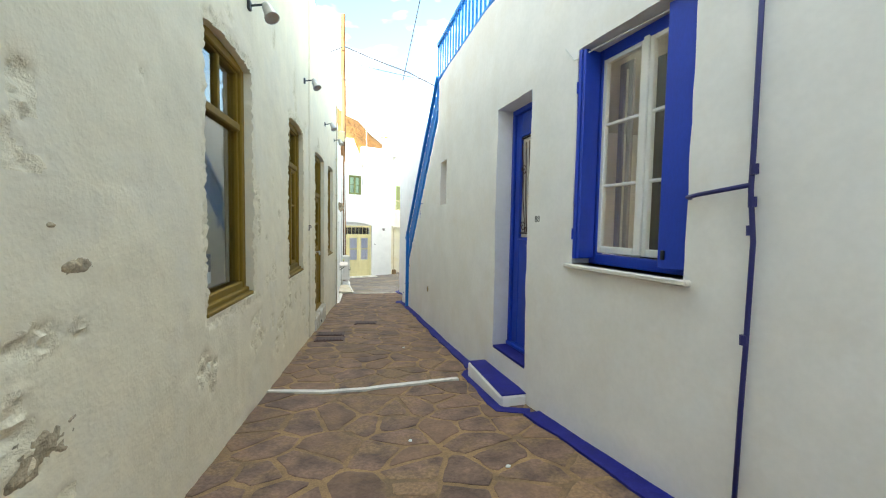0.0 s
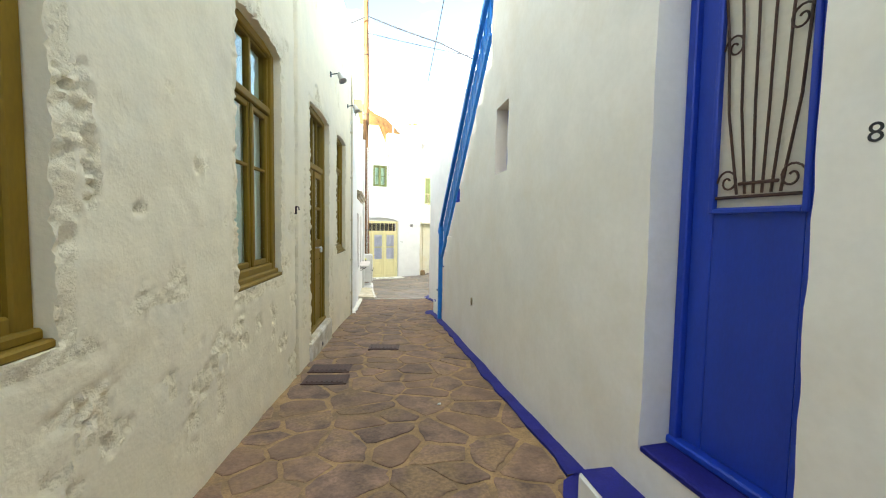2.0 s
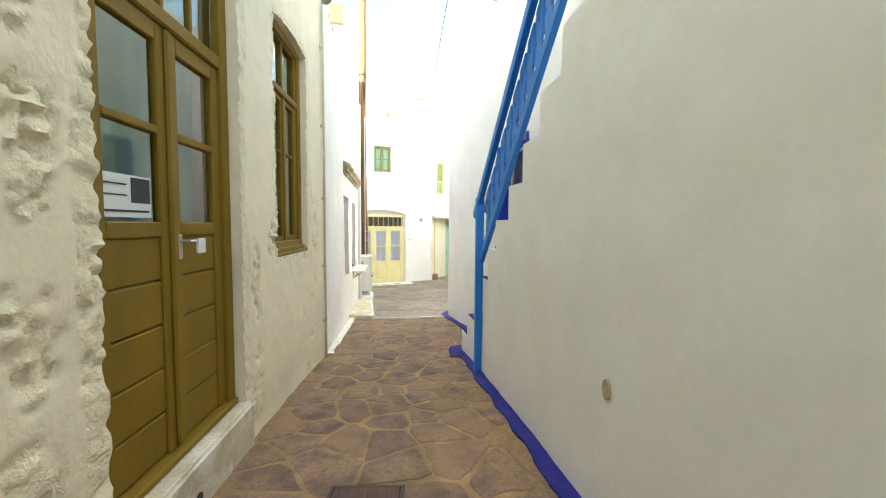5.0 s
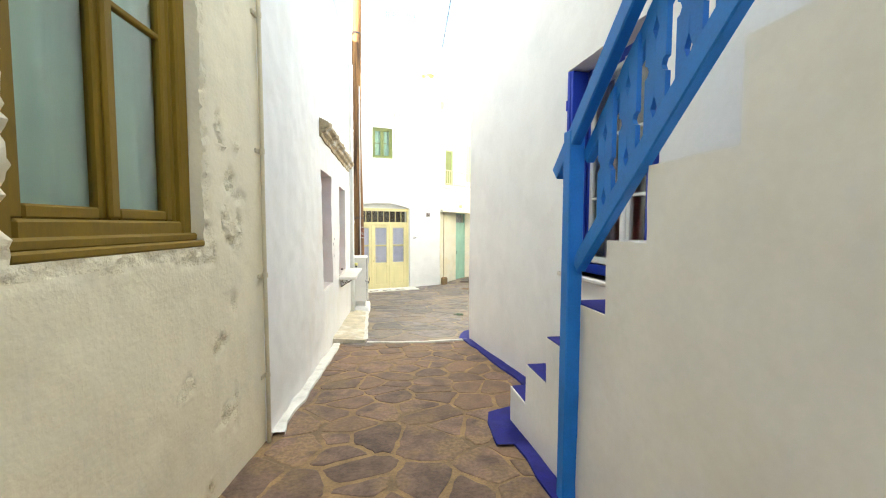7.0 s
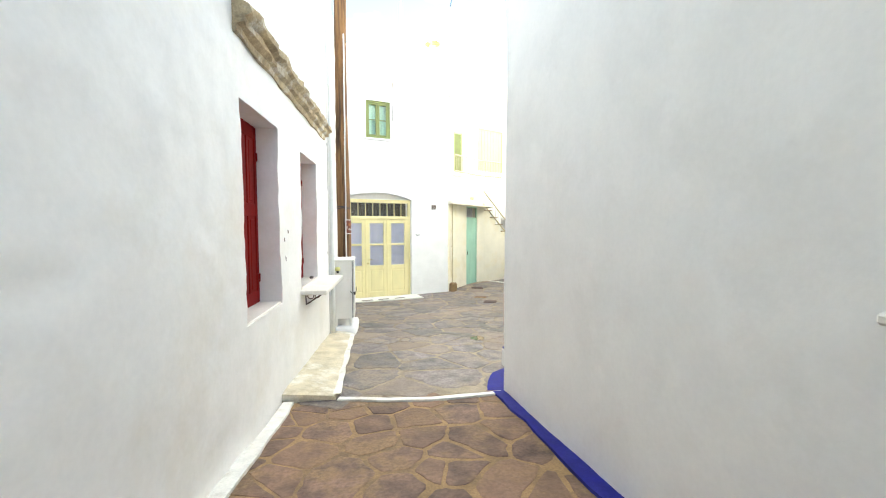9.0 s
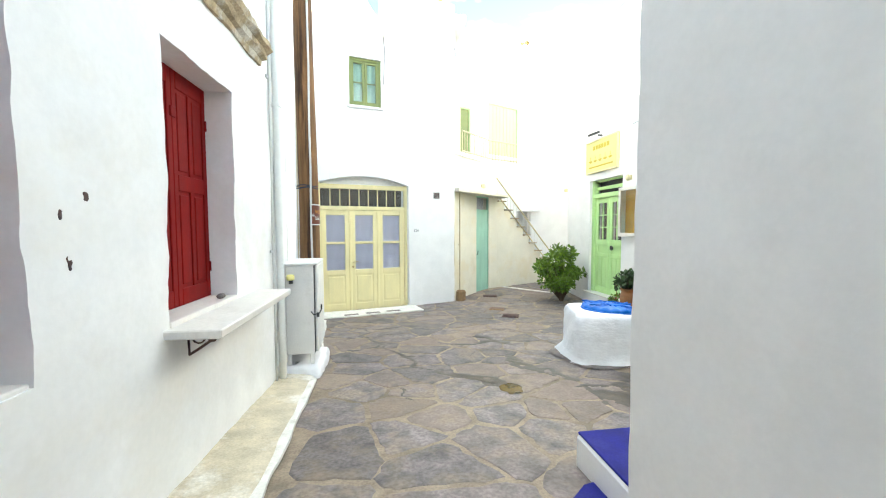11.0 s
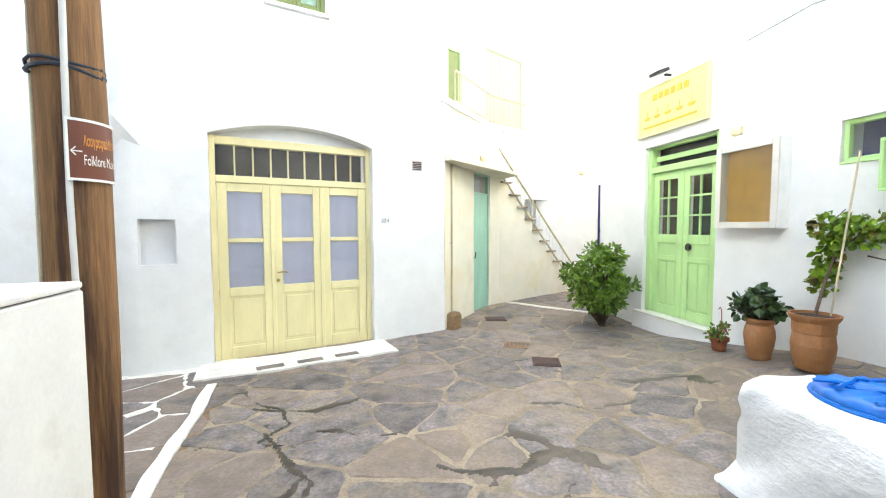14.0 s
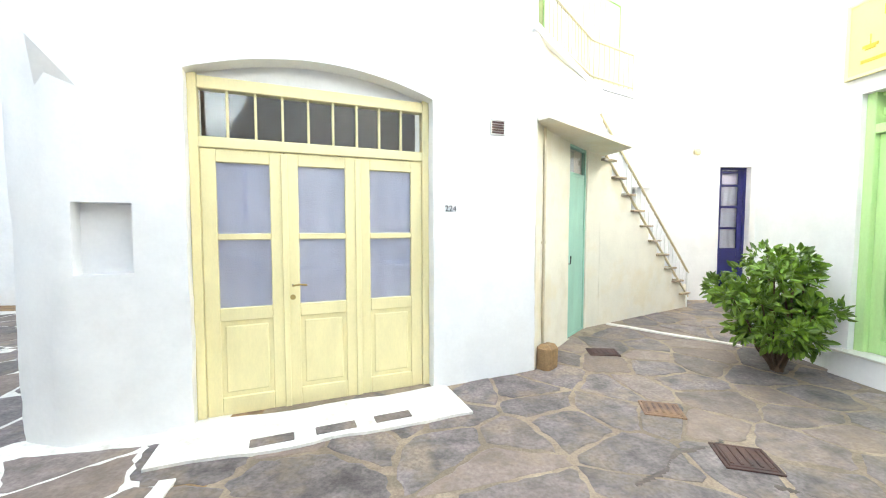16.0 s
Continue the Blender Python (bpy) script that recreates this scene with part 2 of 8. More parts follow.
M["white_plastic"] = material("white_plastic", (0.42, 0.46, 0.45), 0.45, var=0.06, scale=5, fine=60, bump=0.05, bump_dist=0.002, stain=(0.35, 0.33, 0.28), stain_scale=5, stain_amount=0.3)
M["soil"] = material("soil", (0.05, 0.032, 0.02), 0.95, var=0.4, scale=20, fine=90, bump=0.9, bump_dist=0.02)
M["leaf"] = material("leaf_green", (0.14, 0.24, 0.018), 0.45, var=0.25, scale=12, fine=60, bump=0.1, bump_dist=0.002, per_island=0.45)
M["leaf_dark"] = material("leaf_dark", (0.045, 0.085, 0.020), 0.45, var=0.25, scale=12, fine=60, bump=0.1, bump_dist=0.002, per_island=0.45)
M["leaf_vine"] = material("leaf_vine", (0.19, 0.32, 0.016), 0.5, var=0.25, scale=9, fine=60, bump=0.1, bump_dist=0.002, second=(0.17, 0.12, 0.02), per_island=0.45)
M["bark"] = material("bark", (0.12, 0.08, 0.05), 0.9, var=0.3, scale=14, fine=60, bump=0.6, bump_dist=0.006)
M["flower"] = material("red_petal", (0.45, 0.03, 0.04), 0.6, var=0.2, scale=20, fine=60, bump=0)
M["tarp"] = material("blue_tarp", (0.004, 0.15, 0.58), 0.4, var=0.15, scale=12, fine=120, bump=0.4, bump_dist=0.006)
M["curtain"] = material("pale_curtain", (0.48, 0.68, 0.52), 0.9, var=0.08, scale=4, fine=120, bump=0.2, bump_dist=0.003, stretch=(4, 1, 0.3))
M["sheet"] = material("lilac_sheet", (0.80, 0.76, 0.92), 0.85, var=0.06, scale=3, fine=90, bump=0.6, bump_dist=0.02)
M["cork"] = material("cork_board", (0.74, 0.41, 0.08), 0.9, var=0.12, scale=6, fine=140, bump=0.4, bump_dist=0.003)
M["sign_brown"] = material("sign_brown", (0.14, 0.035, 0.015), 0.4, var=0.06, scale=4, fine=60, bump=0.03)
M["sign_orange"] = material("sign_orange", (0.75, 0.30, 0.02), 0.5, var=0.05, scale=4, fine=60, bump=0)
M["sign_yellow"] = material("sign_yellow", (0.80, 0.74, 0.28), 0.5, var=0.06, scale=4, fine=60, bump=0.05)
M["sign_ink"] = material("sign_ink", (0.60, 0.46, 0.05), 0.5, var=0.06, scale=4, fine=60, bump=0)
M["ink"] = material("black_paint", (0.03, 0.03, 0.035), 0.6, var=0.2, scale=12, fine=60, bump=0)
M["paper"] = material("paper", (0.72, 0.76, 0.74), 0.8, var=0.03, scale=4, fine=60, bump=0)
# near-black brown that paints the darkness of unlit rooms onto backing sheets
M["dim"] = material("painted_dim_interior", (0.085, 0.068, 0.05), 0.9, var=0.1, scale=2, fine=40, bump=0.1)
M["room"] = material("room_wall", (0.36, 0.34, 0.36), 0.9, var=0.05, scale=2, fine=40, bump=0.1)
M["hill"] = material("dry_hillside", (0.25, 0.115, 0.022), 0.95, var=0.4, scale=0.15, fine=1.2, bump=0.9, bump_dist=0.8, second=(0.16, 0.12, 0.04))
M["cable_grey"] = material("cable_grey_green", (0.25, 0.31, 0.29), 0.6, var=0.1, scale=20, fine=60, bump=0)
M["cable"] = material("cable_black", (0.025, 0.03, 0.045), 0.6, var=0.1, scale=20, fine=60, bump=0)
M["glass"] = glass("window_glass", (0.93, 0.96, 0.95))
M["dark_glass"] = material("black_screen", (0.012, 0.012, 0.014), 0.15, var=0.1, scale=5, fine=50, bump=0)


# ---------------- building blocks ----------------
def thing(name, m, label, category, group="", kind=""):
    ob = new(name)
    ob.matrix_world = m
    ob.empty_display_size = 0.1
    return tagged(ob, label, category, group, kind)


def part(name, bm, mat, parent=None, label="", smooth=False):
    me = bpy.data.meshes.new(name)
    bm.normal_update()
    bm.to_mesh(me)
    bm.free()
    me.materials.append(M[mat])
    if smooth:
        for p in me.polygons:
            p.use_smooth = True
    ob = new(name, me)
    if parent:
        ob.parent = parent
    return tagged(ob, label)


def raw(name, verts, faces, mat, parent=None, label="", smooth=False):
    me = bpy.data.meshes.new(name)
    me.from_pydata([tuple(map(float, v)) for v in verts], [], faces)
    me.update()
    me.materials.append(M[mat])
    if smooth:
        for p in me.polygons:
            p.use_smooth = True
    ob = new(name, me)
    if parent:
        ob.parent = parent
    return tagged(ob, label)


def bx(bm, x0, x1, y0, y1, z0, z1, bev=0.0, m=None):
    """A box from its corners, with edges rounded by bev, turned by m."""
    r = bmesh.ops.create_cube(bm, size=1, matrix=Matrix.Translation(((x0 + x1) / 2, (y0 + y1) / 2, (z0 + z1) / 2)) @ Matrix.Diagonal((abs(x1 - x0), abs(y1 - y0), abs(z1 - z0), 1)))
    vs = r["verts"]
    if bev:
        es = list({e for v in vs for e in v.link_edges})
        out = bmesh.ops.bevel(bm, geom=es, offset=bev, segments=1, affect="EDGES", clamp_overlap=True)
        vs = list({v for f in out["faces"] for v in f.verts} | {v for v in vs if v.is_valid})
    if m is not None:
        bmesh.ops.transform(bm, matrix=m, verts=vs)
    return bm


def boxes(name, mat, parent, *rows, bev=0.003, label="", m=None):
    bm = bmesh.new()
    for r in rows:
        bx(bm, *r, bev=bev, m=m)
    return part(name, bm, mat, parent, label)


def tube(bm, pts, r, seg=8, r1=None, cap=True):
    """A round bar along the points."""
    pts = [Vector(p) for p in pts]
    rings = []
    for i, p in enumerate(pts):
        d = (pts[min(i + 1, len(pts) - 1)] - pts[max(i - 1, 0)]).normalized()
        a = d.orthogonal().normalized() if i == 0 else (a - d * a.dot(d)).normalized()
        b = d.cross(a)
        rr = r if r1 is None else r + (r1 - r) * i / (len(pts) - 1)
        rings.append([bm.verts.new(p + (a * math.cos(2 * math.pi * k / seg) + b * math.sin(2 * math.pi * k / seg)) * rr) for k in range(seg)])
    for u, v in zip(rings, rings[1:]):
        for k in range(seg):
            bm.faces.new((u[k], u[(k + 1) % seg], v[(k + 1) % seg], v[k]))
    if cap:
        bm.faces.new(rings[0][::-1])
        bm.faces.new(rings[-1])
    return bm


def lathe(bm, profile, seg=20, wob=0.0):
    """A body of revolution from (radius, height) pairs."""
    rings = []
    for i, (r, z) in enumerate(profile):
        rings.append([bm.verts.new((r * (1 + wob * math.sin(3 * k + i)) * math.cos(2 * math.pi * k / seg), r * math.sin(2 * math.pi * k / seg), z)) for k in range(seg)])
    for u, v in zip(rings, rings[1:]):
        for k in range(seg):
            bm.faces.new((u[k], u[(k + 1) % seg], v[(k + 1) % seg], v[k]))
    bm.faces.new(rings[0][::-1])
    bm.faces.new(rings[-1])
    return bm


def hash2(ix, iy, seed):
    h = (ix.astype(np.int64) * 374761393 + iy.astype(np.int64) * 668265263 + seed * 974711) & 0xFFFFFFFF
    h = ((h ^ (h >> 13)) * 1274126177) & 0xFFFFFFFF
    return ((h ^ (h >> 16)) & 0xFFFF) / 65535.0


def vnoise(x, y, seed=0):
    """Smooth noise in 0..1 on arrays."""
    ix, iy = np.floor(x), np.floor(y)
    fx, fy = x - ix, y - iy
    fx, fy = fx * fx * (3 - 2 * fx), fy * fy * (3 - 2 * fy)
    a, b = hash2(ix, iy, seed), hash2(ix + 1, iy, seed)
    c, d = hash2(ix, iy + 1, seed), hash2(ix + 1, iy + 1, seed)
    return (a * (1 - fx) + b * fx) * (1 - fy) + (c * (1 - fx) + d * fx) * fy


GY = [-60, -6, 0, 4.5, 10.6, 15, 19, 21, 23, 24.5, 40]
GZ = [2.0, 0.45, 0, -0.34, -0.72, -1.10, -1.34, -1.43, -1.45, -1.35, -1.3]


def ground_z(x, y):
    """Height of the street: it falls along the alley and rises a little to the east side of the square."""
    x, y = np.asarray(x, float), np.asarray(y, float)
    side = np.clip((x - 4.2) * 0.16, 0, 0.33) * np.clip((y - 16.5) / 2, 0, 1) * np.clip((22.2 - y) / 2.2, 0, 1)
    return np.interp(y, GY, GZ) + side


class Wall:
    """A plastered wall along a plan line; x runs to the right as seen from the street, y into the wall, z up."""

    def __init__(self, pts):
        self.p = np.array(pts, float)
        self.seg = np.hypot(*np.diff(self.p, axis=0).T)
        self.s = np.concatenate(([0], np.cumsum(self.seg)))
        self.length = self.s[-1]

    def xy(self, s):
        return np.stack([np.interp(s, self.s, self.p[:, k]) for k in (0, 1)], -1)

    def tangent(self, s):
        i = int(np.clip(np.searchsorted(self.s, s) - 1, 0, len(self.seg) - 1))
        return (self.p[i + 1] - self.p[i]) / self.seg[i]

    def at_y(self, y):
        """The run along the wall at which it crosses y."""
        o = np.argsort(self.p[:, 1])
        return float(np.interp(y, self.p[o, 1], self.s[o]))

    def at_x(self, x):
        o = np.argsort(self.p[:, 0])
        return float(np.interp(x, self.p[o, 0], self.s[o]))

    def spot(self, s, z=0.0, depth=0.0):
        x, y = self.xy(s)
        t = self.tangent(s)
        m = Matrix(((t[0], -t[1], 0, x), (t[1], t[0], 0, y), (0, 0, 1, z), (0, 0, 0, 1)))
        return m @ Matrix.Translation((0, depth, 0))

    def build(self, name, mat, z0, top, openings=(), thick=0.45, step=0.12, rough=0.006, lump=0.0, lump_scale=4.0, label="", seed=1, chip=0.0, grooves=(), spots=()):
        """top: a height, or a list of (s from, s to, height). Openings: (s0, s1, z0, z1, arch rise)."""
        tops = top if isinstance(top, list) else [(-1, self.length + 1, top)]
        zmax = max(t[2] for t in tops)
        sl = set(np.round(np.linspace(0, self.length, max(2, int(self.length / step) + 1)), 4))
        zfine = min(zmax, 3.3) if chip else zmax
        zl = set(np.round(np.linspace(z0, zfine, max(2, int((zfine - z0) / step) + 1)), 4))
        if zfine < zmax:
            zl |= set(np.round(np.linspace(zfine, zmax, 30), 4))
        keys_s = [k for o in openings for k in o[:2]] + [k for t in tops for k in t[:2] if 0 < k < self.length] + list(self.s)
        keys_z = [k for o in openings for k in o[2:4]] + [t[2] for t in tops]

        def merge(lines, keys):
            keys = sorted(set(np.round(keys, 4)))
            keep = [v for v in lines if all(abs(v - k) > step * 0.42 for k in keys)]
            return np.array(sorted(set(keep) | set(keys)))
        S, Z = merge(sl, keys_s), merge(zl, keys_z)
        ns, nz = len(S), len(Z)
        cs, cz = (S[:-1] + S[1:]) / 2, (Z[:-1] + Z[1:]) / 2
        keep = np.zeros((ns - 1, nz - 1), bool)
        for a, b, h in tops:
            keep |= ((cs > a) & (cs < b))[:, None] & (cz < h)[None, :]
        hole = np.zeros_like(keep)
        for o in openings:
            hole |= ((cs > o[0]) & (cs < o[1]))[:, None] & ((cz > o[2]) & (cz < o[3]))[None, :]
        keep &= ~hole
        SS, ZZ = np.meshgrid(S, Z, indexing="ij")
        DZ, DS = np.zeros_like(SS), np.zeros_like(SS)
        edge = np.zeros_like(SS)
        for o in openings:
            if len(o) > 4 and o[4]:
                u = (SS - o[0]) / (o[1] - o[0])
                bow = np.where((u > 0) & (u < 1), 1 - (2 * u - 1) ** 2, 0) * o[4]
                DZ += np.where(ZZ >= o[3] - 1e-4, bow * np.clip(1 - (ZZ - o[3]) / 0.8, 0, 1), 0)
            near = np.maximum(np.maximum(o[0] - SS, SS - o[1]), np.maximum(o[2] - ZZ, ZZ - o[3]))
            edge = np.maximum(edge, np.clip(1 - np.abs(near) / 0.16, 0, 1))
        n1 = vnoise(SS * 1.1 + seed * 7, ZZ * 1.1, seed) - 0.5
        n2 = vnoise(SS * lump_scale + seed * 3, ZZ * lump_scale, seed + 5) - 0.5
        n3 = vnoise(SS * lump_scale * 3, ZZ * lump_scale * 3 + 9, seed + 9) - 0.5
        out = n1 * rough * 3 + n2 * (rough + lump) + n3 * (rough + lump) * 0.6
        rubble = np.zeros_like(SS)
        if chip:
            ragged = 0.89 * vnoise(SS * 2.7, ZZ * 2.3, seed + 21) + 0.30 * (vnoise(SS * 9, ZZ * 9, seed + 22) - 0.5)
            for ps, pz, rs, rz in spots:
                ragged = np.maximum(ragged, 0.98 - 0.30 * np.hypot((SS - ps) / rs, (ZZ - pz) / rz) ** 1.5 + 0.35 * (vnoise(SS * 14, ZZ * 14, seed + 23) - 0.5))
            mask = np.clip((ragged - 0.75) * 10, 0, 1)
            grit = 0.45 * vnoise(SS * 24, ZZ * 24, seed + 33) + 0.55 * vnoise(SS * 47, ZZ * 47, seed + 34)
            band = np.clip((edge + 0.5 * vnoise(SS * 4, ZZ * 3, seed + 36) - 0.62) * 4, 0, 1)
            out += mask * chip * (1.5 * grit - 0.95) + band * chip * 1.0 * (grit - 0.6)
            rubble = np.maximum(mask, band * 0.9)
            # long shallow trowel dents
            out -= np.clip(vnoise(SS * 1.5 + ZZ * 1.1, ZZ * 2.6 - SS * 1.2, seed + 44) - 0.74, 0, 1) * 0.035
        for g0, g1, gd in grooves:
            wav = 0.022 * (vnoise(ZZ * 3.1, ZZ * 0 + g0, seed + 50) - 0.5) + 0.02 * (vnoise(ZZ * 11, ZZ * 0 + g0, seed + 51) - 0.5)
            inside = np.clip(np.minimum(SS - g0 + wav, g1 - SS + wav) / 0.02 + 0.5, 0, 1)
            out = out * (1 - inside * 0.7) + gd * inside
        DS += edge * (vnoise(SS * 7, ZZ * 7, seed + 40) - 0.5) * lump * 2.6
        base = self.xy((SS + DS).ravel())
        nx = np.zeros_like(base)
        for i, s in enumerate(SS.ravel()):
            t = self.tangent(s)
            nx[i] = (-t[1], t[0])
        front = np.column_stack([base - nx * out.ravel()[:, None], (ZZ + DZ).ravel()])
        back = np.column_stack([base + nx * thick, (ZZ + DZ).ravel()])
        verts = np.concatenate([front, back])
        N = ns * nz
        faces, slots = [], []
        for i in range(ns - 1):
            for j in range(nz - 1):
                if not keep[i, j]:
                    continue
                a, b, c, d = i * nz + j, (i + 1) * nz + j, (i + 1) * nz + j + 1, i * nz + j + 1
                slots += [0] * (len(faces) - len(slots))
                slots.append(int(rubble[i, j] + rubble[i + 1, j] + rubble[i, j + 1] + rubble[i + 1, j + 1] > 1.9))
                faces.append((a, b, c, d))
                faces.append((a + N, d + N, c + N, b + N))
                if j == 0 or not keep[i, j - 1]:
                    faces.append((b, a, a + N, b + N))
                if j == nz - 2 or not keep[i, j + 1]:
                    faces.append((d, c, c + N, d + N))
                if i == 0 or not keep[i - 1, j]:
                    faces.append((a, d, d + N, a + N))
                if i == ns - 2 or not keep[i + 1, j]:
                    faces.append((c, b, b + N, c + N))
        used = sorted({k for f in faces for k in f})
        remap = {k: i for i, k in enumerate(used)}
        ob = raw(name, verts[used], [tuple(remap[k] for k in f) for f in faces], mat, smooth=False)
        me = ob.data
        if any(slots):
            me.materials.append(M["gritty_plaster"])
            me.polygons.foreach_set("material_index", slots + [0] * (len(faces) - len(slots)))
        for p in me.polygons:
            p.use_smooth = True
        ang = me.attributes.new("sharp_edge", "BOOLEAN", "EDGE")
        bm = bmesh.new()
        bm.from_mesh(me)
        bm.edges.ensure_lookup_table()
        flags = [not (e.is_manifold and e.calc_face_angle(0) < 0.9) for e in bm.edges]
        bm.free()
        ang.data.foreach_set("value", flags)
        tagged(ob, label, "wall", kind="structure")
        return ob


def plain(name, mat, x0, x1, y0, y1, z0, z1, label, category="wall"):
    bm = bmesh.new()
    bx(bm, x0, x1, y0, y1, z0, z1)
    return tagged(part(name, bm, mat), label, category, kind="structure")


# ---------------- ground ----------------
def lines(lo, hi, step, far):
    v = list(np.arange(lo, hi + 1e-6, step))
    d = step
    a, b = lo, hi
    while a > -far:
        d *= 1.6
        a -= d
        b += d
        v = [a] + v + [b]
    return np.array(v)


gx, gy = lines(-4, 10, 0.25, 900), lines(-7, 30, 0.25, 900)
GXX, GYY = np.meshgrid(gx, gy, indexing="ij")
gz = ground_z(GXX, GYY) + (vnoise(GXX * 2, GYY * 2, 3) - 0.5) * 0.004
k = len(gy)
ground = raw("ground", np.column_stack([GXX.ravel(), GYY.ravel(), gz.ravel()]),
             [(i * k + j, (i + 1) * k + j, (i + 1) * k + j + 1, i * k + j + 1) for i in range(len(gx) - 1) for j in range(k - 1)],
             "mortar", label="brown mortar bed of a sloping stone-paved lane", smooth=True)
tagged(ground, category="ground", kind="structure")

# ---------------- walls ----------------
WA = Wall([(-1.254, -1.0), (-0.107, 11.62)])
WB = Wall([(-0.100, 11.62), (0.070, 18.95)])
WR1 = Wall([(1.835, 11.63), (1.80, 9.0), (1.74, 6.5), (1.735, 4.7), (1.80, 3.46), (1.96, 1.86), (2.12, 0.3), (2.45, -5.0)])
WR2 = Wall([(2.23, 14.97), (2.42, 11.8), (2.70, 6.4)])
WR2N = Wall([(7.2, 15.35), (2.23, 14.97)])
WY = Wall([(-3.9, 27.5), (-1.95, 23.2), (-1.72, 22.66), (-1.38, 22.28), (-1.0, 22.15), (2.97, 23.29)])
WT = Wall([(2.97, 23.29), (3.20, 23.62), (4.30, 24.74), (6.95, 26.02)])
WU = Wall([(3.2, 24.98), (6.9, 26.86)])
WN = Wall([(6.3, 26.75), (10.2, 26.45)])
WL = Wall([(6.367, 24.03), (6.30, 19.02)])

ay = WA.at_y
A_OPEN = {"w1": (ay(3.05), ay(4.07), 0.82, 2.88), "w2": (ay(5.62), ay(6.66), 0.75, 2.90), "door": (ay(7.84), ay(9.12), -0.29, 2.86), "w3": (ay(9.84), ay(10.86), 0.72, 2.88)}
WA.build("wall_west_rough", "rough_plaster", -1.4, 5.6, [(*v, 0.05) for v in A_OPEN.values()], thick=0.5, step=0.021, rough=0.005, lump=0.004, lump_scale=3.6, chip=0.042, seed=2,
         spots=[(8.05, 1.30, 0.17, 0.16), (7.06, 0.46, 0.17, 0.14), (8.09, 0.45, 0.15, 0.15), (7.68, 0.06, 0.16, 0.10), (8.06, -0.28, 0.2, 0.2), (6.76, 0.37, 0.08, 0.07), (8.60, 1.80, 0.13, 0.24), (8.62, 1.24, 0.13, 0.35),
                (8.57, 0.62, 0.13, 0.24), (8.52, 0.15, 0.13, 0.2), (6.12, 1.62, 0.11, 0.11), (5.83, 1.98, 0.10, 0.07), (5.57, 1.34, 0.06, 0.06), (6.0, 0.27, 0.08, 0.10), (12.11, 1.39, 0.08, 0.12), (12.28, 1.02, 0.14, 0.05),
                (12.03, 0.15, 0.13, 0.08), (11.70, 0.03, 0.11, 0.07), (12.1, -0.31, 0.11, 0.06), (2.72, 1.07, 0.22, 0.07), (3.96, 0.47, 0.07, 0.15), (5.25, 1.6, 0.08, 0.35), (10.4, 0.6, 0.1, 0.4)],
         grooves=[(ay(7.14), ay(7.215), -0.075), (ay(7.225), ay(7.39), 0.010)],
         label="lumpy whitewashed rubble wall with chipped cream plaster")
by = WB.at_y
B_OPEN = {"r1": (by(14.15), by(15.08), -0.10, 1.60), "r2": (by(15.97), by(16.93), -0.10, 1.55)}
WB.build("wall_west_smooth", "plaster", -1.6, 4.55, list(B_OPEN.values()), thick=0.45, step=0.05, rough=0.007, lump=0.006, lump_scale=6.5, seed=4, label="white plastered house wall with shallow dents")
ry = WR1.at_y
R_OPEN = {"w2": (ry(6.89), ry(6.46), 1.88, 2.63), "door": (ry(4.28), ry(3.53), 0.09, 2.84), "w1": (ry(2.86), ry(1.86), 1.21, 2.93)}
TREAD, RISE, STAIR_Y, STAIR_Z = 0.345, 0.305, 11.63, -0.50
tops = []
for i in range(13):
    tops.append((ry(STAIR_Y - TREAD * i + (0.06 if i == 5 else 0)), ry(STAIR_Y - TREAD * (i + 1) + (0.06 if i == 4 else 0)), STAIR_Z + RISE * i + (0.05 if i > 3 else 0)))
tops.append((ry(STAIR_Y - TREAD * 13), WR1.length + 1, 4.15))
WR1.build("wall_east_stairs", "plaster", -1.2, tops, list(R_OPEN.values()), thick=0.30, step=0.10, rough=0.006, lump=0.004, seed=6, label="white plastered wall stepping down beside outdoor stairs")
r2 = WR2.at_y
R2_OPEN = {"w": (r2(11.90), r2(10.78), 0.42, 2.20)}
WR2.build("wall_east_house", "plaster_clean", -1.5, 4.4, list(R2_OPEN.values()), thick=0.4, step=0.08, rough=0.007, lump=0.004, seed=8, label="smooth white plastered house wall")
WR2N.build("wall_square_south", "plaster_clean", -1.6, 4.4, thick=0.4, step=0.2, seed=9, label="white plastered wall on the square")
yx = WY.at_x
Y_OPEN = {"door": (yx(-0.21), yx(1.80), -1.47, 1.44, 0.19), "niche": (yx(-0.90), yx(-0.55), -0.16, 0.38), "w": (yx(0.48), yx(1.18), 3.19, 4.25)}
WY.build("wall_north_house", "plaster_clean", -1.8, [(-1, yx(1.25), 4.98), (yx(1.25), 99, 5.9)], list(Y_OPEN.values()), thick=0.4, step=0.1, rough=0.007, lump=0.006, seed=10, label="bright white plastered two-storey house front")
T_OPEN = {"door": (WT.at_x(3.75), WT.at_x(4.24), -1.36, 1.33)}
WT.build("wall_north_stairs", "teal_plaster", -1.8, [(-1, WT.at_x(4.55), 2.40), (WT.at_x(4.55), 99, -0.9)], list(T_OPEN.values()), thick=0.35, step=0.1, seed=12, label="cream plastered wall under an outdoor stair")
U_OPEN = {"door": (0.28, 0.72, 2.42, 4.05), "shut": (1.42, 2.72, 2.75, 4.35)}
WU.build("wall_upper_terrace", "plaster_clean", 1.0, 6.1, list(U_OPEN.values()), thick=0.35, step=0.15, seed=13, label="white plastered upper storey wall behind a terrace")
N_OPEN = {"door": (WN.at_x(8.08), WN.at_x(8.74), -1.25, 1.45)}
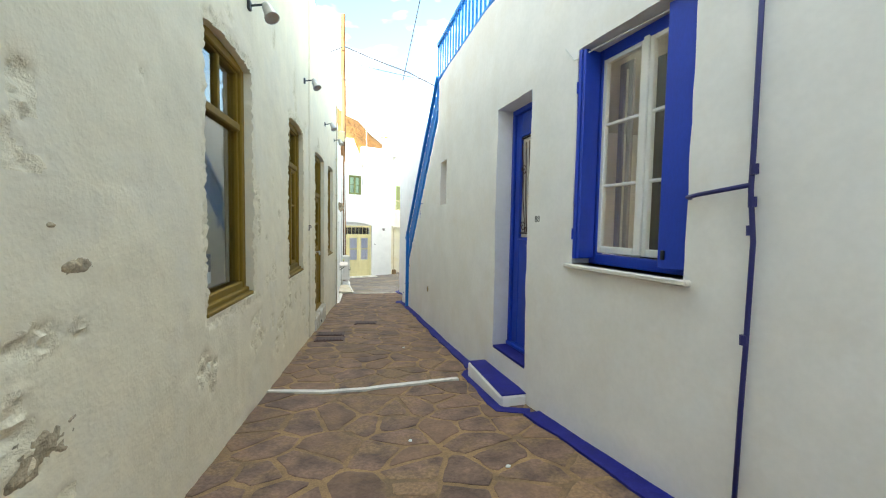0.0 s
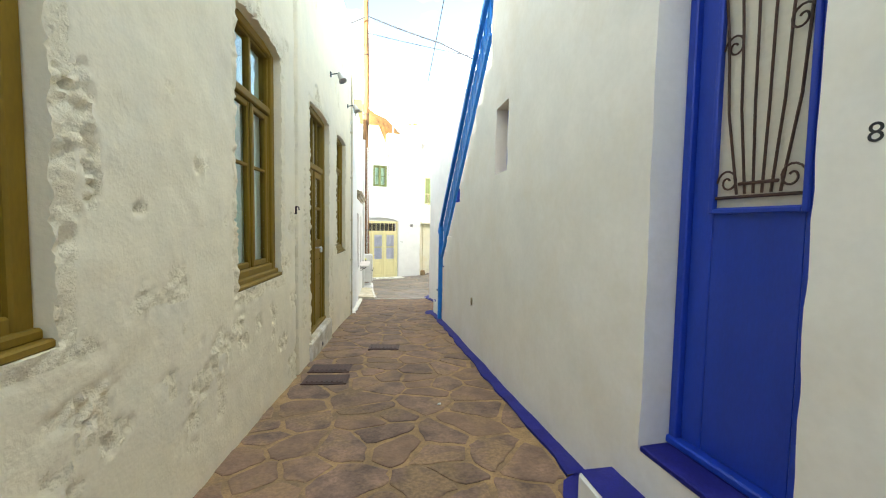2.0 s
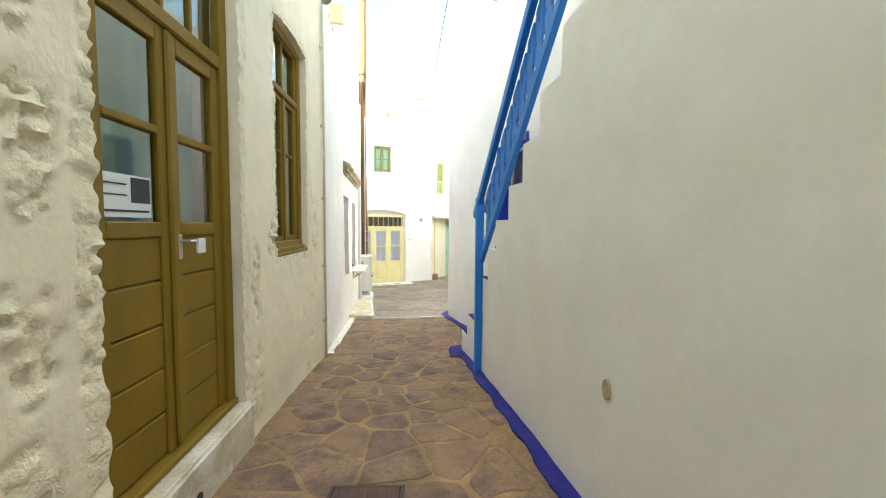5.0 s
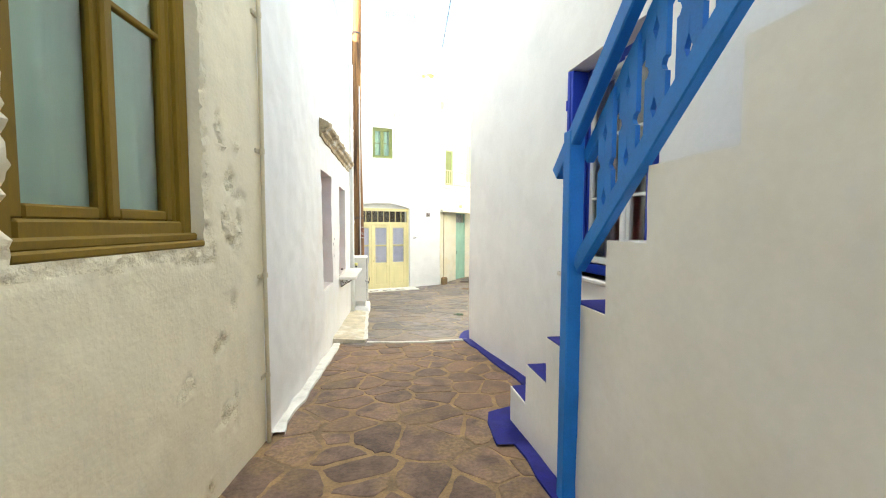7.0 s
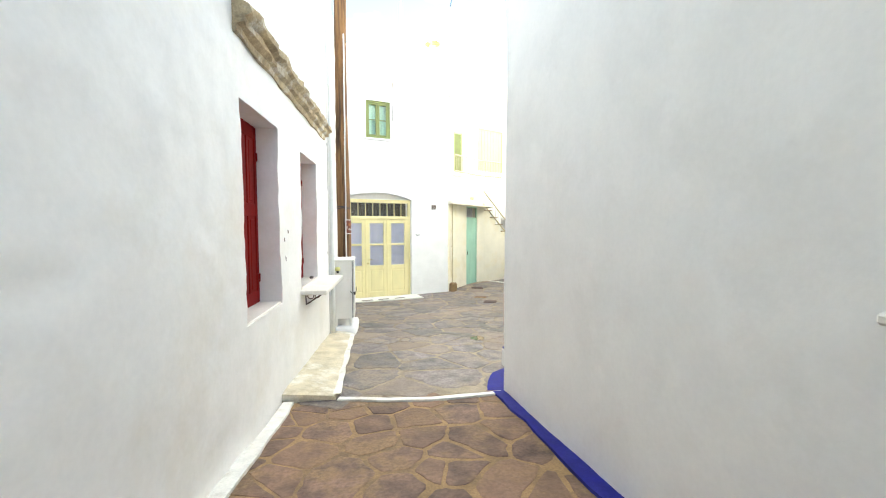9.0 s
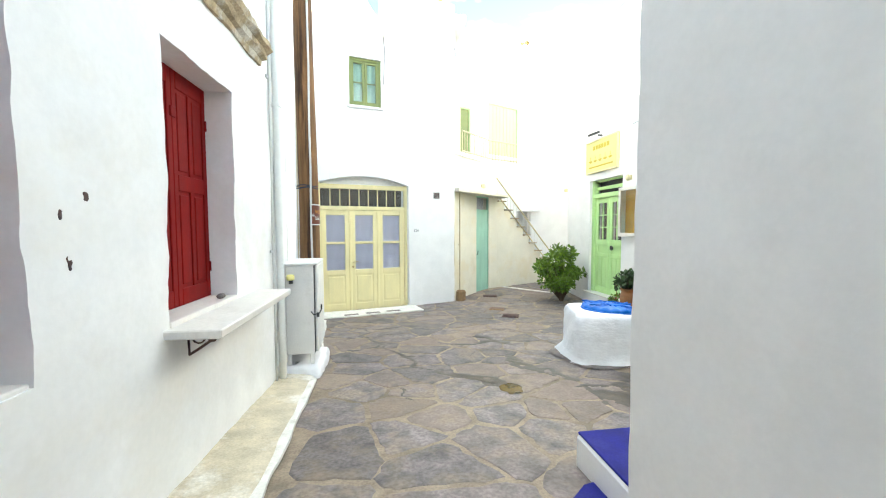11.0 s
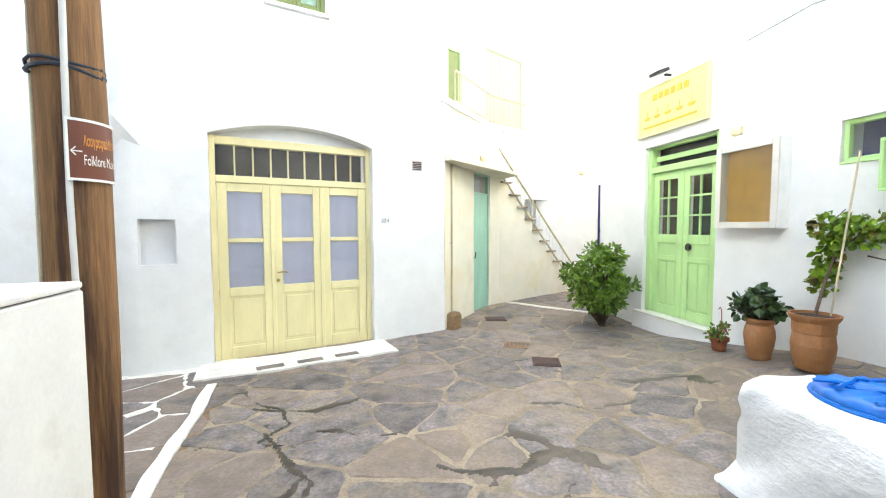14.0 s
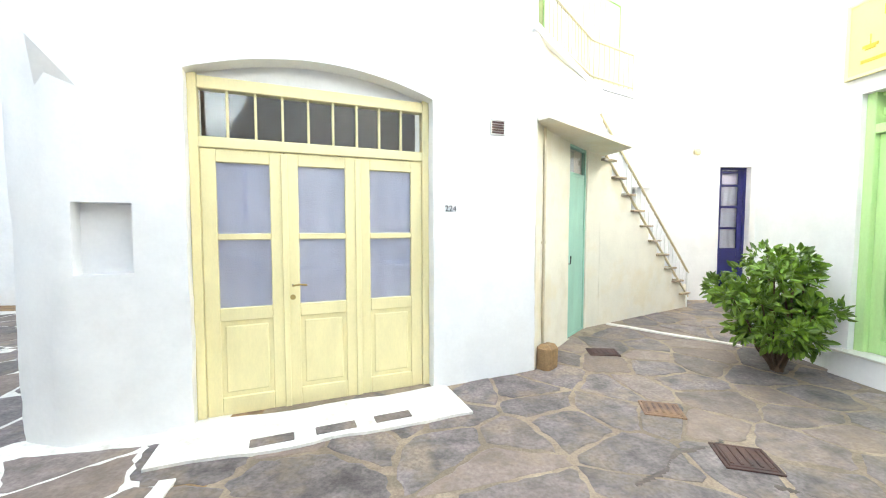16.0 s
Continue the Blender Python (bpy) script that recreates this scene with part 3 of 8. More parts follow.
WN.build("wall_passage_end", "plaster_clean", -1.8, 5.6, list(N_OPEN.values()), thick=0.4, step=0.15, seed=14, label="white plastered wall closing the passage")
ly = WL.at_y
L_OPEN = {"door": (ly(22.80), ly(21.41), -1.16, 1.60), "w": (ly(20.03), ly(19.46), 0.92, 1.34)}
WL.build("wall_square_east", "plaster_clean", -1.7, 5.2, list(L_OPEN.values()), thick=0.4, step=0.1, rough=0.006, lump=0.004, seed=15, label="white plastered house front on the square")

# plain walls that close the place
plain("wall_west_near", "plaster", -1.75, -1.30, -5.0, -1.02, -1.0, 5.6, "white plastered wall of the lane")
plain("wall_lane_end", "plaster", -3.2, 3.6, -5.6, -5.1, -0.5, 5.0, "white plastered wall closing the lane")
plain("wall_west_back", "plaster", -5.2, -4.8, -5.0, 18.9, -1.6, 7.2, "plain plastered back wall of the west houses")
# unseen, added only to shade lane and square up to the pole's upper part
plain("wall_west_storey", "plaster", -2.9, -2.5, -4.9, 18.4, 4.56, 6.6, "unseen wall added on the west roofs to keep the sun off the lane")
plain("roof_west_south", "plaster", -4.8, -0.62, -4.9, 11.6, 5.25, 5.5, "flat plastered roof of the west house", "roof")
plain("roof_west_north", "plaster", -4.8, -0.46, 11.62, 18.5, 4.2, 4.45, "flat plastered roof of the second west house", "roof")
plain("wall_west_street", "plaster", -4.8, 0.06, 18.5, 18.94, -1.6, 4.55, "white plastered end wall at the side street")
plain("wall_party", "plaster", -4.8, -0.60, 11.45, 11.60, -1.4, 5.2, "party wall between the west houses")
plain("wall_east_back", "plaster", 7.2, 7.6, -5.0, 15.3, -1.6, 4.4, "plain plastered back wall of the east houses")
plain("roof_east_north", "plaster", 2.75, 7.2, 7.0, 14.9, 4.05, 4.3, "flat plastered roof of the east house", "roof")
plain("roof_east_terrace", "plaster", 2.08, 7.2, -4.9, 6.95, 3.45, 3.70, "flat plastered roof terrace of the east house", "roof")
plain("wall_east_inner", "plaster", 2.72, 7.1, 7.0, 7.2, -1.4, 4.04, "plain wall under the roof terrace")
plain("wall_side_far", "plaster", -8.0, -3.6, 27.6, 28.0, -1.8, 4.5, "white wall added to close off the side street")
# unseen wall, its height made up to keep sun off the north front
plain("wall_side_west", "plaster", -8.4, -8.0, 8.0, 28.0, -1.8, 7.6, "white wall added to close off the side street")
plain("roof_north", "plaster", 1.4, 3.3, 23.5, 27.5, 5.6, 5.8, "flat plastered roof of the north house", "roof")
plain("wall_north_back", "plaster", -3.4, 10.2, 28.2, 28.5, -1.8, 6.0, "plain plastered back wall of the north houses")
plain("roof_north_terrace", "plaster", 3.3, 7.0, 27.0, 28.1, 5.6, 5.8, "flat plastered roof behind the terrace", "roof")
plain("wall_east_end", "plaster", 10.2, 10.6, 15.0, 28.0, -1.8, 5.2, "plain plastered wall behind the east house")
plain("wall_east_return", "plaster", 6.78, 10.2, 23.60, 24.0, -1.8, 5.2, "white plastered side wall along the passage")
plain("roof_square_east", "plaster", 6.8, 10.2, 15.4, 23.59, 4.7, 4.95, "flat plastered roof of the east house", "roof")


# ---------------- windows and doors ----------------
def pane(parent, x0, x1, z0, z1, y, name="pane"):
    bm = bmesh.new()
    bx(bm, x0, x1, y, y + 0.004, z0, z1)
    ob = part(name, bm, "glass", parent)
    ob.visible_shadow = False
    return ob


def cloth(name, mat, parent, x0, x1, z0, z1, y, waves=7, amp=0.015, label=""):
    """A hanging cloth with soft vertical folds."""
    n, k = 40, 8
    v, f = [], []
    for i in range(n + 1):
        for j in range(k + 1):
            u, w = i / n, j / k
            v.append((x0 + (x1 - x0) * u, y + amp * math.sin(u * waves * 6.28 + 0.6 * math.sin(w * 5)) * (0.5 + 0.5 * (1 - w)), z0 + (z1 - z0) * w))
    for i in range(n):
        for j in range(k):
            a = i * (k + 1) + j
            f.append((a, a + k + 1, a + k + 2, a + 1))
    return raw(name, v, f, mat, parent, label, smooth=True)


def ring_frame(name, mat, parent, x0, x1, z0, z1, y0, y1, w, bev=0.006, label=""):
    return boxes(name, mat, parent, (x0, x0 + w, y0, y1, z0, z1), (x1 - w, x1, y0, y1, z0, z1), (x0 + w, x1 - w, y0, y1, z1 - w, z1), (x0 + w, x1 - w, y0, y1, z0, z0 + w), bev=bev, label=label)


def ochre_window(name, wall, o, label, shop=False):
    w, h = o[1] - o[0], o[3] - o[2]
    e = thing(name, wall.spot(o[0], o[2]), label, "window", kind="structure")
    d = 0.07
    top = h + 0.05
    # casing in two steps, sill and transom rail
    ring_frame("window_frame", "ochre", e, 0.0, w, 0.05, top, d, d + 0.16, 0.085, 0.01)
    ring_frame("casing_bead", "ochre", e, 0.07, w - 0.07, 0.10, top - 0.06, d + 0.03, d + 0.12, 0.035, 0.008)
    bm = bmesh.new()
    bx(bm, -0.004, w + 0.004, 0.004, d + 0.02, 0.0, 0.035, 0.008)
    bx(bm, 0.0, w, d - 0.03, d + 0.05, 0.03, 0.075, 0.01)
    part("window_sill", bm, "ochre", e)
    zt = h * 0.73
    boxes("transom_rail", "ochre", e, (0.08, w - 0.08, d + 0.01, d + 0.10, zt, zt + 0.075), bev=0.012)
    mid = w / 2
    boxes("transom_mullion", "ochre", e, (mid - 0.022, mid + 0.022, d + 0.03, d + 0.09, zt + 0.07, top - 0.09), bev=0.006)
    pane(e, 0.10, mid - 0.02, zt + 0.07, top - 0.09, d + 0.06)
    pane(e, mid + 0.02, w - 0.10, zt + 0.07, top - 0.09, d + 0.06)
    if shop:
        pane(e, 0.10, w - 0.10, 0.13, zt, d + 0.06)
    else:
        for k, (a, b) in enumerate(((0.10, mid), (mid, w - 0.10))):
            ca = ring_frame("casement", "ochre", e, a + 0.003, b - 0.003, 0.135, zt - 0.004, d + 0.035, d + 0.085, 0.05, 0.008)
            zb = 0.135 + (zt - 0.135) * 0.62
            boxes("glazing_bar", "ochre", ca, (a + 0.05, b - 0.05, d + 0.04, d + 0.075, zb - 0.014, zb + 0.014), bev=0.006)
            pane(ca, a + 0.05, b - 0.05, 0.18, zb - 0.012, d + 0.06)
            pane(ca, a + 0.05, b - 0.05, zb + 0.012, zt - 0.05, d + 0.06)
        boxes("meeting_stile", "ochre", e, (mid - 0.028, mid + 0.028, d + 0.012, d + 0.04, 0.14, zt - 0.01), bev=0.01)
        cloth("curtain", "curtain", e, 0.05, w - 0.05, 0.05, h, d + 0.115, 6, 0.012, "pale green curtain drawn behind the glass")
    return e


w1 = ochre_window("window_1", WA, A_OPEN["w1"], "ochre painted wooden shop window in a whitewashed wall", shop=True)
ochre_window("window_2", WA, A_OPEN["w2"], "ochre painted wooden window with pale curtains behind glass")
ochre_window("window_3", WA, A_OPEN["w3"], "ochre painted wooden window with pale curtains behind glass")

# things in the shop window
rm = thing("window_room", WA.spot(A_OPEN["w1"][0], A_OPEN["w1"][2]), "grey back panel of a shop window display", "room panel", kind="structure")
boxes("back_panel", "room", rm, (-0.7, 1.7, 1.10, 1.14, -0.4, 2.1), bev=0)
boxes("side_panel", "room", rm, (-0.74, -0.70, 0.5, 1.14, -0.4, 2.1), bev=0)
boxes("display_shelf", "room", rm, (-0.7, 1.7, 0.5, 1.10, -0.04, 0.03), bev=0)
cloth("side_drape", "curtain", rm, 0.74, 0.92, 0.1, 1.5, 0.42, 2, 0.02, "grey drape beside the display")
sc = thing("computer_monitor", WA.spot(A_OPEN["w1"][0] - 0.0, A_OPEN["w1"][2] + 0.03, 0.50), "black flat screen standing on a display shelf", "monitor")
boxes("screen", "dark_glass", sc, (0.0, 0.42, 0.0, 0.03, 0.14, 0.50), bev=0.006)
boxes("stand", "dark_glass", sc, (0.17, 0.25, 0.0, 0.04, 0.01, 0.16), (0.08, 0.34, -0.06, 0.10, 0.0, 0.015), bev=0.004)
nt = thing("shop_notice", WA.spot(A_OPEN["w1"][0] + 0.03, A_OPEN["w1"][2] + 0.16, 0.24), "white printed notice with a dark corner behind glass", "notice")
boxes("sheet", "paper", nt, (0.05, 0.62, 0.0, 0.003, 0.0, 0.25), bev=0)
boxes("dark_block", "ink", nt, (0.44, 0.62, -0.003, -0.001, 0.10, 0.25), bev=0)
boxes("text_bars", "ink", nt, (0.09, 0.38, -0.003, -0.001, 0.17, 0.178), (0.09, 0.33, -0.003, -0.001, 0.14, 0.146), (0.09, 0.55, -0.003, -0.001, 0.05, 0.056), bev=0)


def ochre_door(name, wall, o):
    low = 0.07
    w, h = o[1] - o[0], o[3] - o[2] - low
    e = thing(name, wall.spot(o[0], o[2] + low), "ochre painted double door with glass panes and planked lower panels, closed", "door", kind="structure")
    d, top = 0.075, h + 0.05
    boxes("door_frame", "ochre", e, (0, 0.09, d, d + 0.15, -low, top), (w - 0.09, w, d, d + 0.15, -low, top), (0.09, w - 0.09, d, d + 0.15, top - 0.10, top), bev=0.012)
    boxes("threshold", "ochre", e, (0.0, w, d - 0.02, d + 0.12, -low, 0.05 - low), bev=0.01)
    zt = 2.28
    boxes("transom_rail", "ochre", e, (0.09, w - 0.09, d + 0.01, d + 0.11, zt, zt + 0.09), bev=0.012)
    xs = np.linspace(0.09, w - 0.09, 5)
    for x in xs[1:-1]:
        boxes("transom_bar", "ochre", e, (x - 0.014, x + 0.014, d + 0.04, d + 0.08, zt + 0.09, top - 0.10), bev=0.005)
    for a, b in zip(xs, xs[1:]):
        pane(e, a + 0.012, b - 0.012, zt + 0.09, top - 0.10, d + 0.06, "transom_pane")
    mid = w / 2
    for a, b in ((0.093, mid - 0.003), (mid + 0.003, w - 0.093)):
        lf = boxes("door_leaf", "ochre", e, (a, a + 0.085, d + 0.03, d + 0.08, 0.05 - low, zt - 0.004), (b - 0.085, b, d + 0.03, d + 0.08, 0.05 - low, zt - 0.004),
                   (a + 0.085, b - 0.085, d + 0.03, d + 0.08, zt - 0.10, zt - 0.004), (a + 0.085, b - 0.085, d + 0.03, d + 0.08, 1.17, 1.25), (a + 0.085, b - 0.085, d + 0.03, d + 0.08, 1.705, 1.75), bev=0.007)
        for i in range(5):
            boxes("plank", "ochre", lf, (a + 0.082, b - 0.082, d + 0.042, d + 0.07, 0.06 - low + i * 0.238, 0.293 - low + i * 0.238), bev=0.009)
        pane(lf, a + 0.08, b - 0.08, 1.24, 1.71, d + 0.055)
        pane(lf, a + 0.08, b - 0.08, 1.74, zt - 0.09, d + 0.055)
    boxes("meeting_bead", "ochre", e, (mid - 0.03, mid + 0.03, d + 0.008, d + 0.036, 0.06 - low, zt - 0.01), bev=0.012)
    bm = bmesh.new()
    tube(bm, [(mid + 0.06, d + 0.03, 1.14), (mid + 0.06, d - 0.03, 1.14), (mid + 0.16, d - 0.035, 1.14)], 0.010)
    bx(bm, mid + 0.04, mid + 0.08, d + 0.02, d + 0.032, 1.04, 1.18, 0.004)
    part("door_handle", bm, "steel", e, "steel lever handle with a folded paper")
    boxes("folded_leaflet", "paper", e, (mid + 0.09, mid + 0.17, d - 0.06, d - 0.045, 1.07, 1.14), (mid + 0.12, mid + 0.20, d - 0.044, d - 0.03, 1.08, 1.155), bev=0.003)
    boxes("notice", "paper", e, (0.18, 0.50, d + 0.046, d + 0.050, 1.27, 1.47), bev=0)
    boxes("notice_bars", "ink", e, (0.36, 0.49, d + 0.043, d + 0.0455, 1.34, 1.46), (0.19, 0.33, d + 0.043, d + 0.0455, 1.42, 1.427), (0.19, 0.33, d + 0.043, d + 0.0455, 1.37, 1.376), (0.19, 0.48, d + 0.043, d + 0.0455, 1.295, 1.305), bev=0)
    cloth("curtain", "curtain", e, 0.02, w - 0.02, 0.6, h, d + 0.24, 5, 0.02, "pale curtain behind the door glass")
    return e


ochre_door("door_1", WA, A_OPEN["door"])
bm = bmesh.new()
bx(bm, -0.10, A_OPEN["door"][1] - A_OPEN["door"][0] + 0.06, -0.035, 0.10, -0.55, -0.005, 0.025)
bx(bm, -0.06, A_OPEN["door"][1] - A_OPEN["door"][0] + 0.03, -0.025, 0.08, -0.02, 0.004, 0.01)
ds = part("doorstep", bm, "ledge")
ds.matrix_world = WA.spot(A_OPEN["door"][0], A_OPEN["door"][2])
tagged(ds, "worn plastered doorstep under the ochre door", "doorstep", kind="structure")
# the drain hole in the doorstep: a solid disc, its darkness painted black
bm = bmesh.new()
tube(bm, [(0, -0.008, 0), (0, 0.05, 0)], 0.028, 12)
dh = part("drain_hole", bm, "ink")
dh.matrix_world = WA.spot(ay(8.40), -0.50, -0.035)
tagged(dh, "small black disc standing in for the dark of a doorstep drain hole", "drain", kind="structure")


def casement_leaf(e, x0, x1, z0, z1, y, rows, mat="white_paint"):
    c = ring_frame("casement", mat, e, x0, x1, z0, z1, y, y + 0.045, 0.055, 0.006)
    zs = np.linspace(z0 + 0.055, z1 - 0.055, rows + 1)
    for z in zs[1:-1]:
        boxes("glazing_bar", mat, c, (x0 + 0.055, x1 - 0.055, y + 0.005, y + 0.04, z - 0.012, z + 0.012), bev=0.005)
    for a, b in zip(zs, zs[1:]):
        pane(c, x0 + 0.05, x1 - 0.05, a + 0.01, b - 0.01, y + 0.02)
    return c


def blue_window(name, wall, o, label, half_closed):
    w, h = o[1] - o[0], o[3] - o[2]
    e = thing(name, wall.spot(o[0], o[2]), label, "window", kind="structure")
    d = 0.17
    ring_frame("window_frame", "blue", e, 0.0, w, -0.002, h, d, d + 0.07, 0.085, 0.006)
    mid = w / 2
    casement_leaf(e, 0.062, mid - 0.002, 0.095, h - 0.062, d + 0.012, 3)
    casement_leaf(e, mid + 0.002, w - 0.062, 0.095, h - 0.062, d + 0.012, 3)
    boxes("meeting_stile", "white_paint", e, (mid - 0.025, mid + 0.025, d - 0.004, d + 0.02, 0.10, h - 0.07), bev=0.006)
    bm = bmesh.new()
    bx(bm, -0.05, w + 0.05, -0.05, d + 0.02, -0.035, 0.0, 0.008)
    part("window_sill", bm, "marble", e, "worn marble sill")

    def shutter(m, width, label=""):
        s = boxes("shutter", "blue", e, (0, width, 0, 0.032, 0.045, h - 0.015), bev=0.004, m=m)
        boxes("shutter_leaf", "blue", s, (0.006, width - 0.01, 0.036, 0.064, 0.05, h - 0.02), bev=0.004, m=m)
        boxes("hinge", "blue", s, *[(width - 0.035, width + 0.008, -0.008, 0.005, z, z + 0.09) for z in (0.2, h - 0.35)], bev=0.003, m=m)
        boxes("catch", "dark_metal", s, (0.03, 0.05, -0.02, 0.0, 0.10, 0.16), bev=0.003, m=m)
        return s
    shutter(pose(0.012, 0.155, 0, 0, 0, -86), 0.175)
    if half_closed:
        shutter(pose(w - 0.225, 0.045, 0, 0, 0, 9), 0.215)
    else:
        shutter(pose(w - 0.085, 0.155, 0, 0, 0, -92), 0.175)
    # white inner shutter takes the grey room colour to look dimly lit
    ring_frame("inner_shutter", "room", e, 0.10, 0.24, 0.08, h - 0.1, d + 0.16, d + 0.19, 0.05, 0.006, "inner shutter ajar behind the panes, greyed for the dim room")
    # dark sheet in place of a room, its gloom painted on
    boxes("room_backing", "dim", e, (-0.3, w + 0.3, d + 0.9, d + 0.92, -0.3, h + 0.2), bev=0, label="dark sheet standing in for the unlit room behind the panes")
    return e


blue_window("window_4", WR1, R_OPEN["w1"], "blue framed window with white casements and folded blue shutters", True)
blue_window("window_5", WR2, R2_OPEN["w"], "blue framed window with white casements beside outdoor stairs", False)

o = R_OPEN["w2"]
w, h = o[1] - o[0], o[3] - o[2]
e = thing("window_6", WR1.spot(o[0], o[2]), "small blue framed window closed by an orange-brown board", "window", kind="structure")
ring_frame("window_frame", "blue", e, 0, w, 0, h, 0.14, 0.19, 0.035, 0.005)
boxes("board", "cork", e, (0.03, w - 0.03, 0.165, 0.18, 0.03, h - 0.03), bev=0.002, label="weathered orange-brown board")

# blue house door with wrought iron grille
o = R_OPEN["door"]
w, h = o[1] - o[0], o[3] - o[2]
e = thing("door_2", WR1.spot(o[0], o[2]), "deep blue panelled house door with a wrought iron glazed light, closed", "door", kind="structure")
boxes("door_frame", "blue", e, (0, 0.05, 0.19, 0.27, 0.02, h), (w - 0.05, w, 0.19, 0.27, 0.02, h), (0.05, w - 0.05, 0.19, 0.27, h - 0.06, h), bev=0.006)
lf = boxes("door_leaf", "blue", e, (0.053, 0.17, 0.22, 0.26, 0.06, h - 0.064), (w - 0.17, w - 0.053, 0.22, 0.26, 0.06, h - 0.064), (0.17, w - 0.17, 0.22, 0.26, h - 0.32, h - 0.064), (0.17, w - 0.17, 0.225, 0.26, 0.06, 1.30), bev=0.005)
ring_frame("glazing_bead", "blue", lf, 0.155, w - 0.155, 1.27, h - 0.30, 0.205, 0.225, 0.025, 0.005)
boxes("frosted_pane", "marble", lf, (0.16, w - 0.16, 0.245, 0.25, 1.28, h - 0.31), bev=0, label="cream frosted glass behind iron scrolls")
bm = bmesh.new()
xc = w / 2
for x in np.linspace(0.20, w - 0.20, 6):
    lean = (x - xc) * 0.55
    tube(bm, [(xc + (x - xc) * 0.55, 0.232, 1.36), (x - lean * 0.2, 0.23, 1.75), (x, 0.23, 2.1), (x + lean * 0.3, 0.23, 2.36)], 0.006, 6)
for sx in (-1, 1):
    for z0 in (1.42, 2.05):
        cxx = xc + sx * 0.14
        tube(bm, [(cxx + 0.055 * (1 - k / 26) * math.cos(k * 0.42) * sx, 0.228, z0 + 0.06 * (1 - k / 26) * math.sin(k * 0.42)) for k in range(22)], 0.005, 5)
bx(bm, 0.17, w - 0.17, 0.222, 0.236, 1.34, 1.355, 0.004)
bx(bm, xc - 0.09, xc + 0.09, 0.222, 0.236, 1.40, 1.415, 0.004)
bx(bm, 0.17, w - 0.17, 0.222, 0.236, 2.40, 2.415, 0.003)
part("iron_grille", bm, "iron", lf, "grey wrought iron grille with scrolls")
bm = bmesh.new()
bx(bm, 0.008, w - 0.008, 0.0, 0.275, -0.015, 0.018, 0.006)
part("threshold", bm, "floor_blue", e, "blue painted threshold")
boxes("threshold_bar", "blue", e, (0.0, w, 0.17, 0.275, 0.018, 0.06), bev=0.008)

# house number
def lettering(name, text, size, m, mat, label, category="lettering", depth=0.001):
    c = bpy.data.curves.new(name, "FONT")
    c.body, c.size, c.extrude = text, size, depth
    c.align_x = "CENTER"
    c.materials.append(M[mat])
    ob = new(name, c)
    ob.matrix_world = m @ pose(0, 0, 0, 90, 0, 0)
    return tagged(ob, label, category)


lettering("house_number", "88", 0.085, WR1.spot(ry(3.36), 1.555, -0.008), "ink", "stencilled black house number 88 on white plaster", "house number")

# step block in front of the blue door
st = thing("door_steps", pose(0, 0, 0), "white plastered step block with a blue painted tread", "step")
bm = bmesh.new()
bx(bm, 1.53, 1.80, 3.46, 4.50, -0.7, -0.155, 0.02)
part("riser", bm, "plaster", st)
bm = bmesh.new()
bx(bm, 1.54, 1.80, 3.47, 4.49, -0.157, -0.145, 0.004)
part("tread", bm, "floor_blue", st, "blue painted tread")

# ---------------- outdoor stairs, rails ----------------
stair = thing("staircase", pose(0, 0, 0), "white plastered outdoor stairs with blue painted treads", "stairs", kind="structure")
for i in range(13):
    y1, y0 = STAIR_Y - TREAD * i, STAIR_Y - TREAD * (i + 1)
    zt = STAIR_Z + RISE * i
    xa = float(WR1.xy(ry((y0 + y1) / 2))[0])
    xb = float(WR2.xy(r2((y0 + y1) / 2))[0])
    bm = bmesh.new()
    bx(bm, xa + 0.303, xb + 0.05, y0 - 0.02, y1 - 0.004, max(-1.2, zt - 1.2), zt - 0.006, 0.004)
    part("step", bm, "plaster", stair)
    bm = bmesh.new()
    bx(bm, xa + (0.006 if i < 4 else 0.302), xb - 0.004, y0 - 0.004, y1 - 0.008, zt - 0.004, zt + 0.008, 0.003)
    part("tread", bm, "floor_blue", stair, "blue painted tread")

rail = thing("stair_railing", pose(0, 0, 0), "azure painted wooden stair railing with sawn ornamental balusters", "railing")
RX = 1.80
bm = bmesh.new()
bx(bm, RX - 0.055, RX + 0.03, 10.50, 10.58, -0.78, 1.34, 0.006)
part("newel_post", bm, "azure", rail)


def bar(name, y0, z0, y1, z1, wid, thick, x):
    d = Vector((0, y1 - y0, z1 - z0))
    m = Matrix.Translation((x, y0, z0)) @ Matrix.Rotation(math.atan2(d.z, d.y) - (math.pi if d.y < 0 else 0) * 0, 4, "X")
    b = bmesh.new()
    bx(b, -thick / 2, thick / 2, 0, d.length, -wid / 2, wid / 2, 0.006, m)
    return part(name, b, "azure", rail)


bar("top_rail", 10.70, 1.13, 7.35, 4.30, 0.085, 0.06, RX - 0.02)
bar("side_rail", 10.50, 1.19, 7.35, 4.18, 0.075, 0.045, RX + 0.045)
bar("bottom_rail", 10.50, 0.625, 7.35, 3.70, 0.085, 0.05, RX + 0.005)


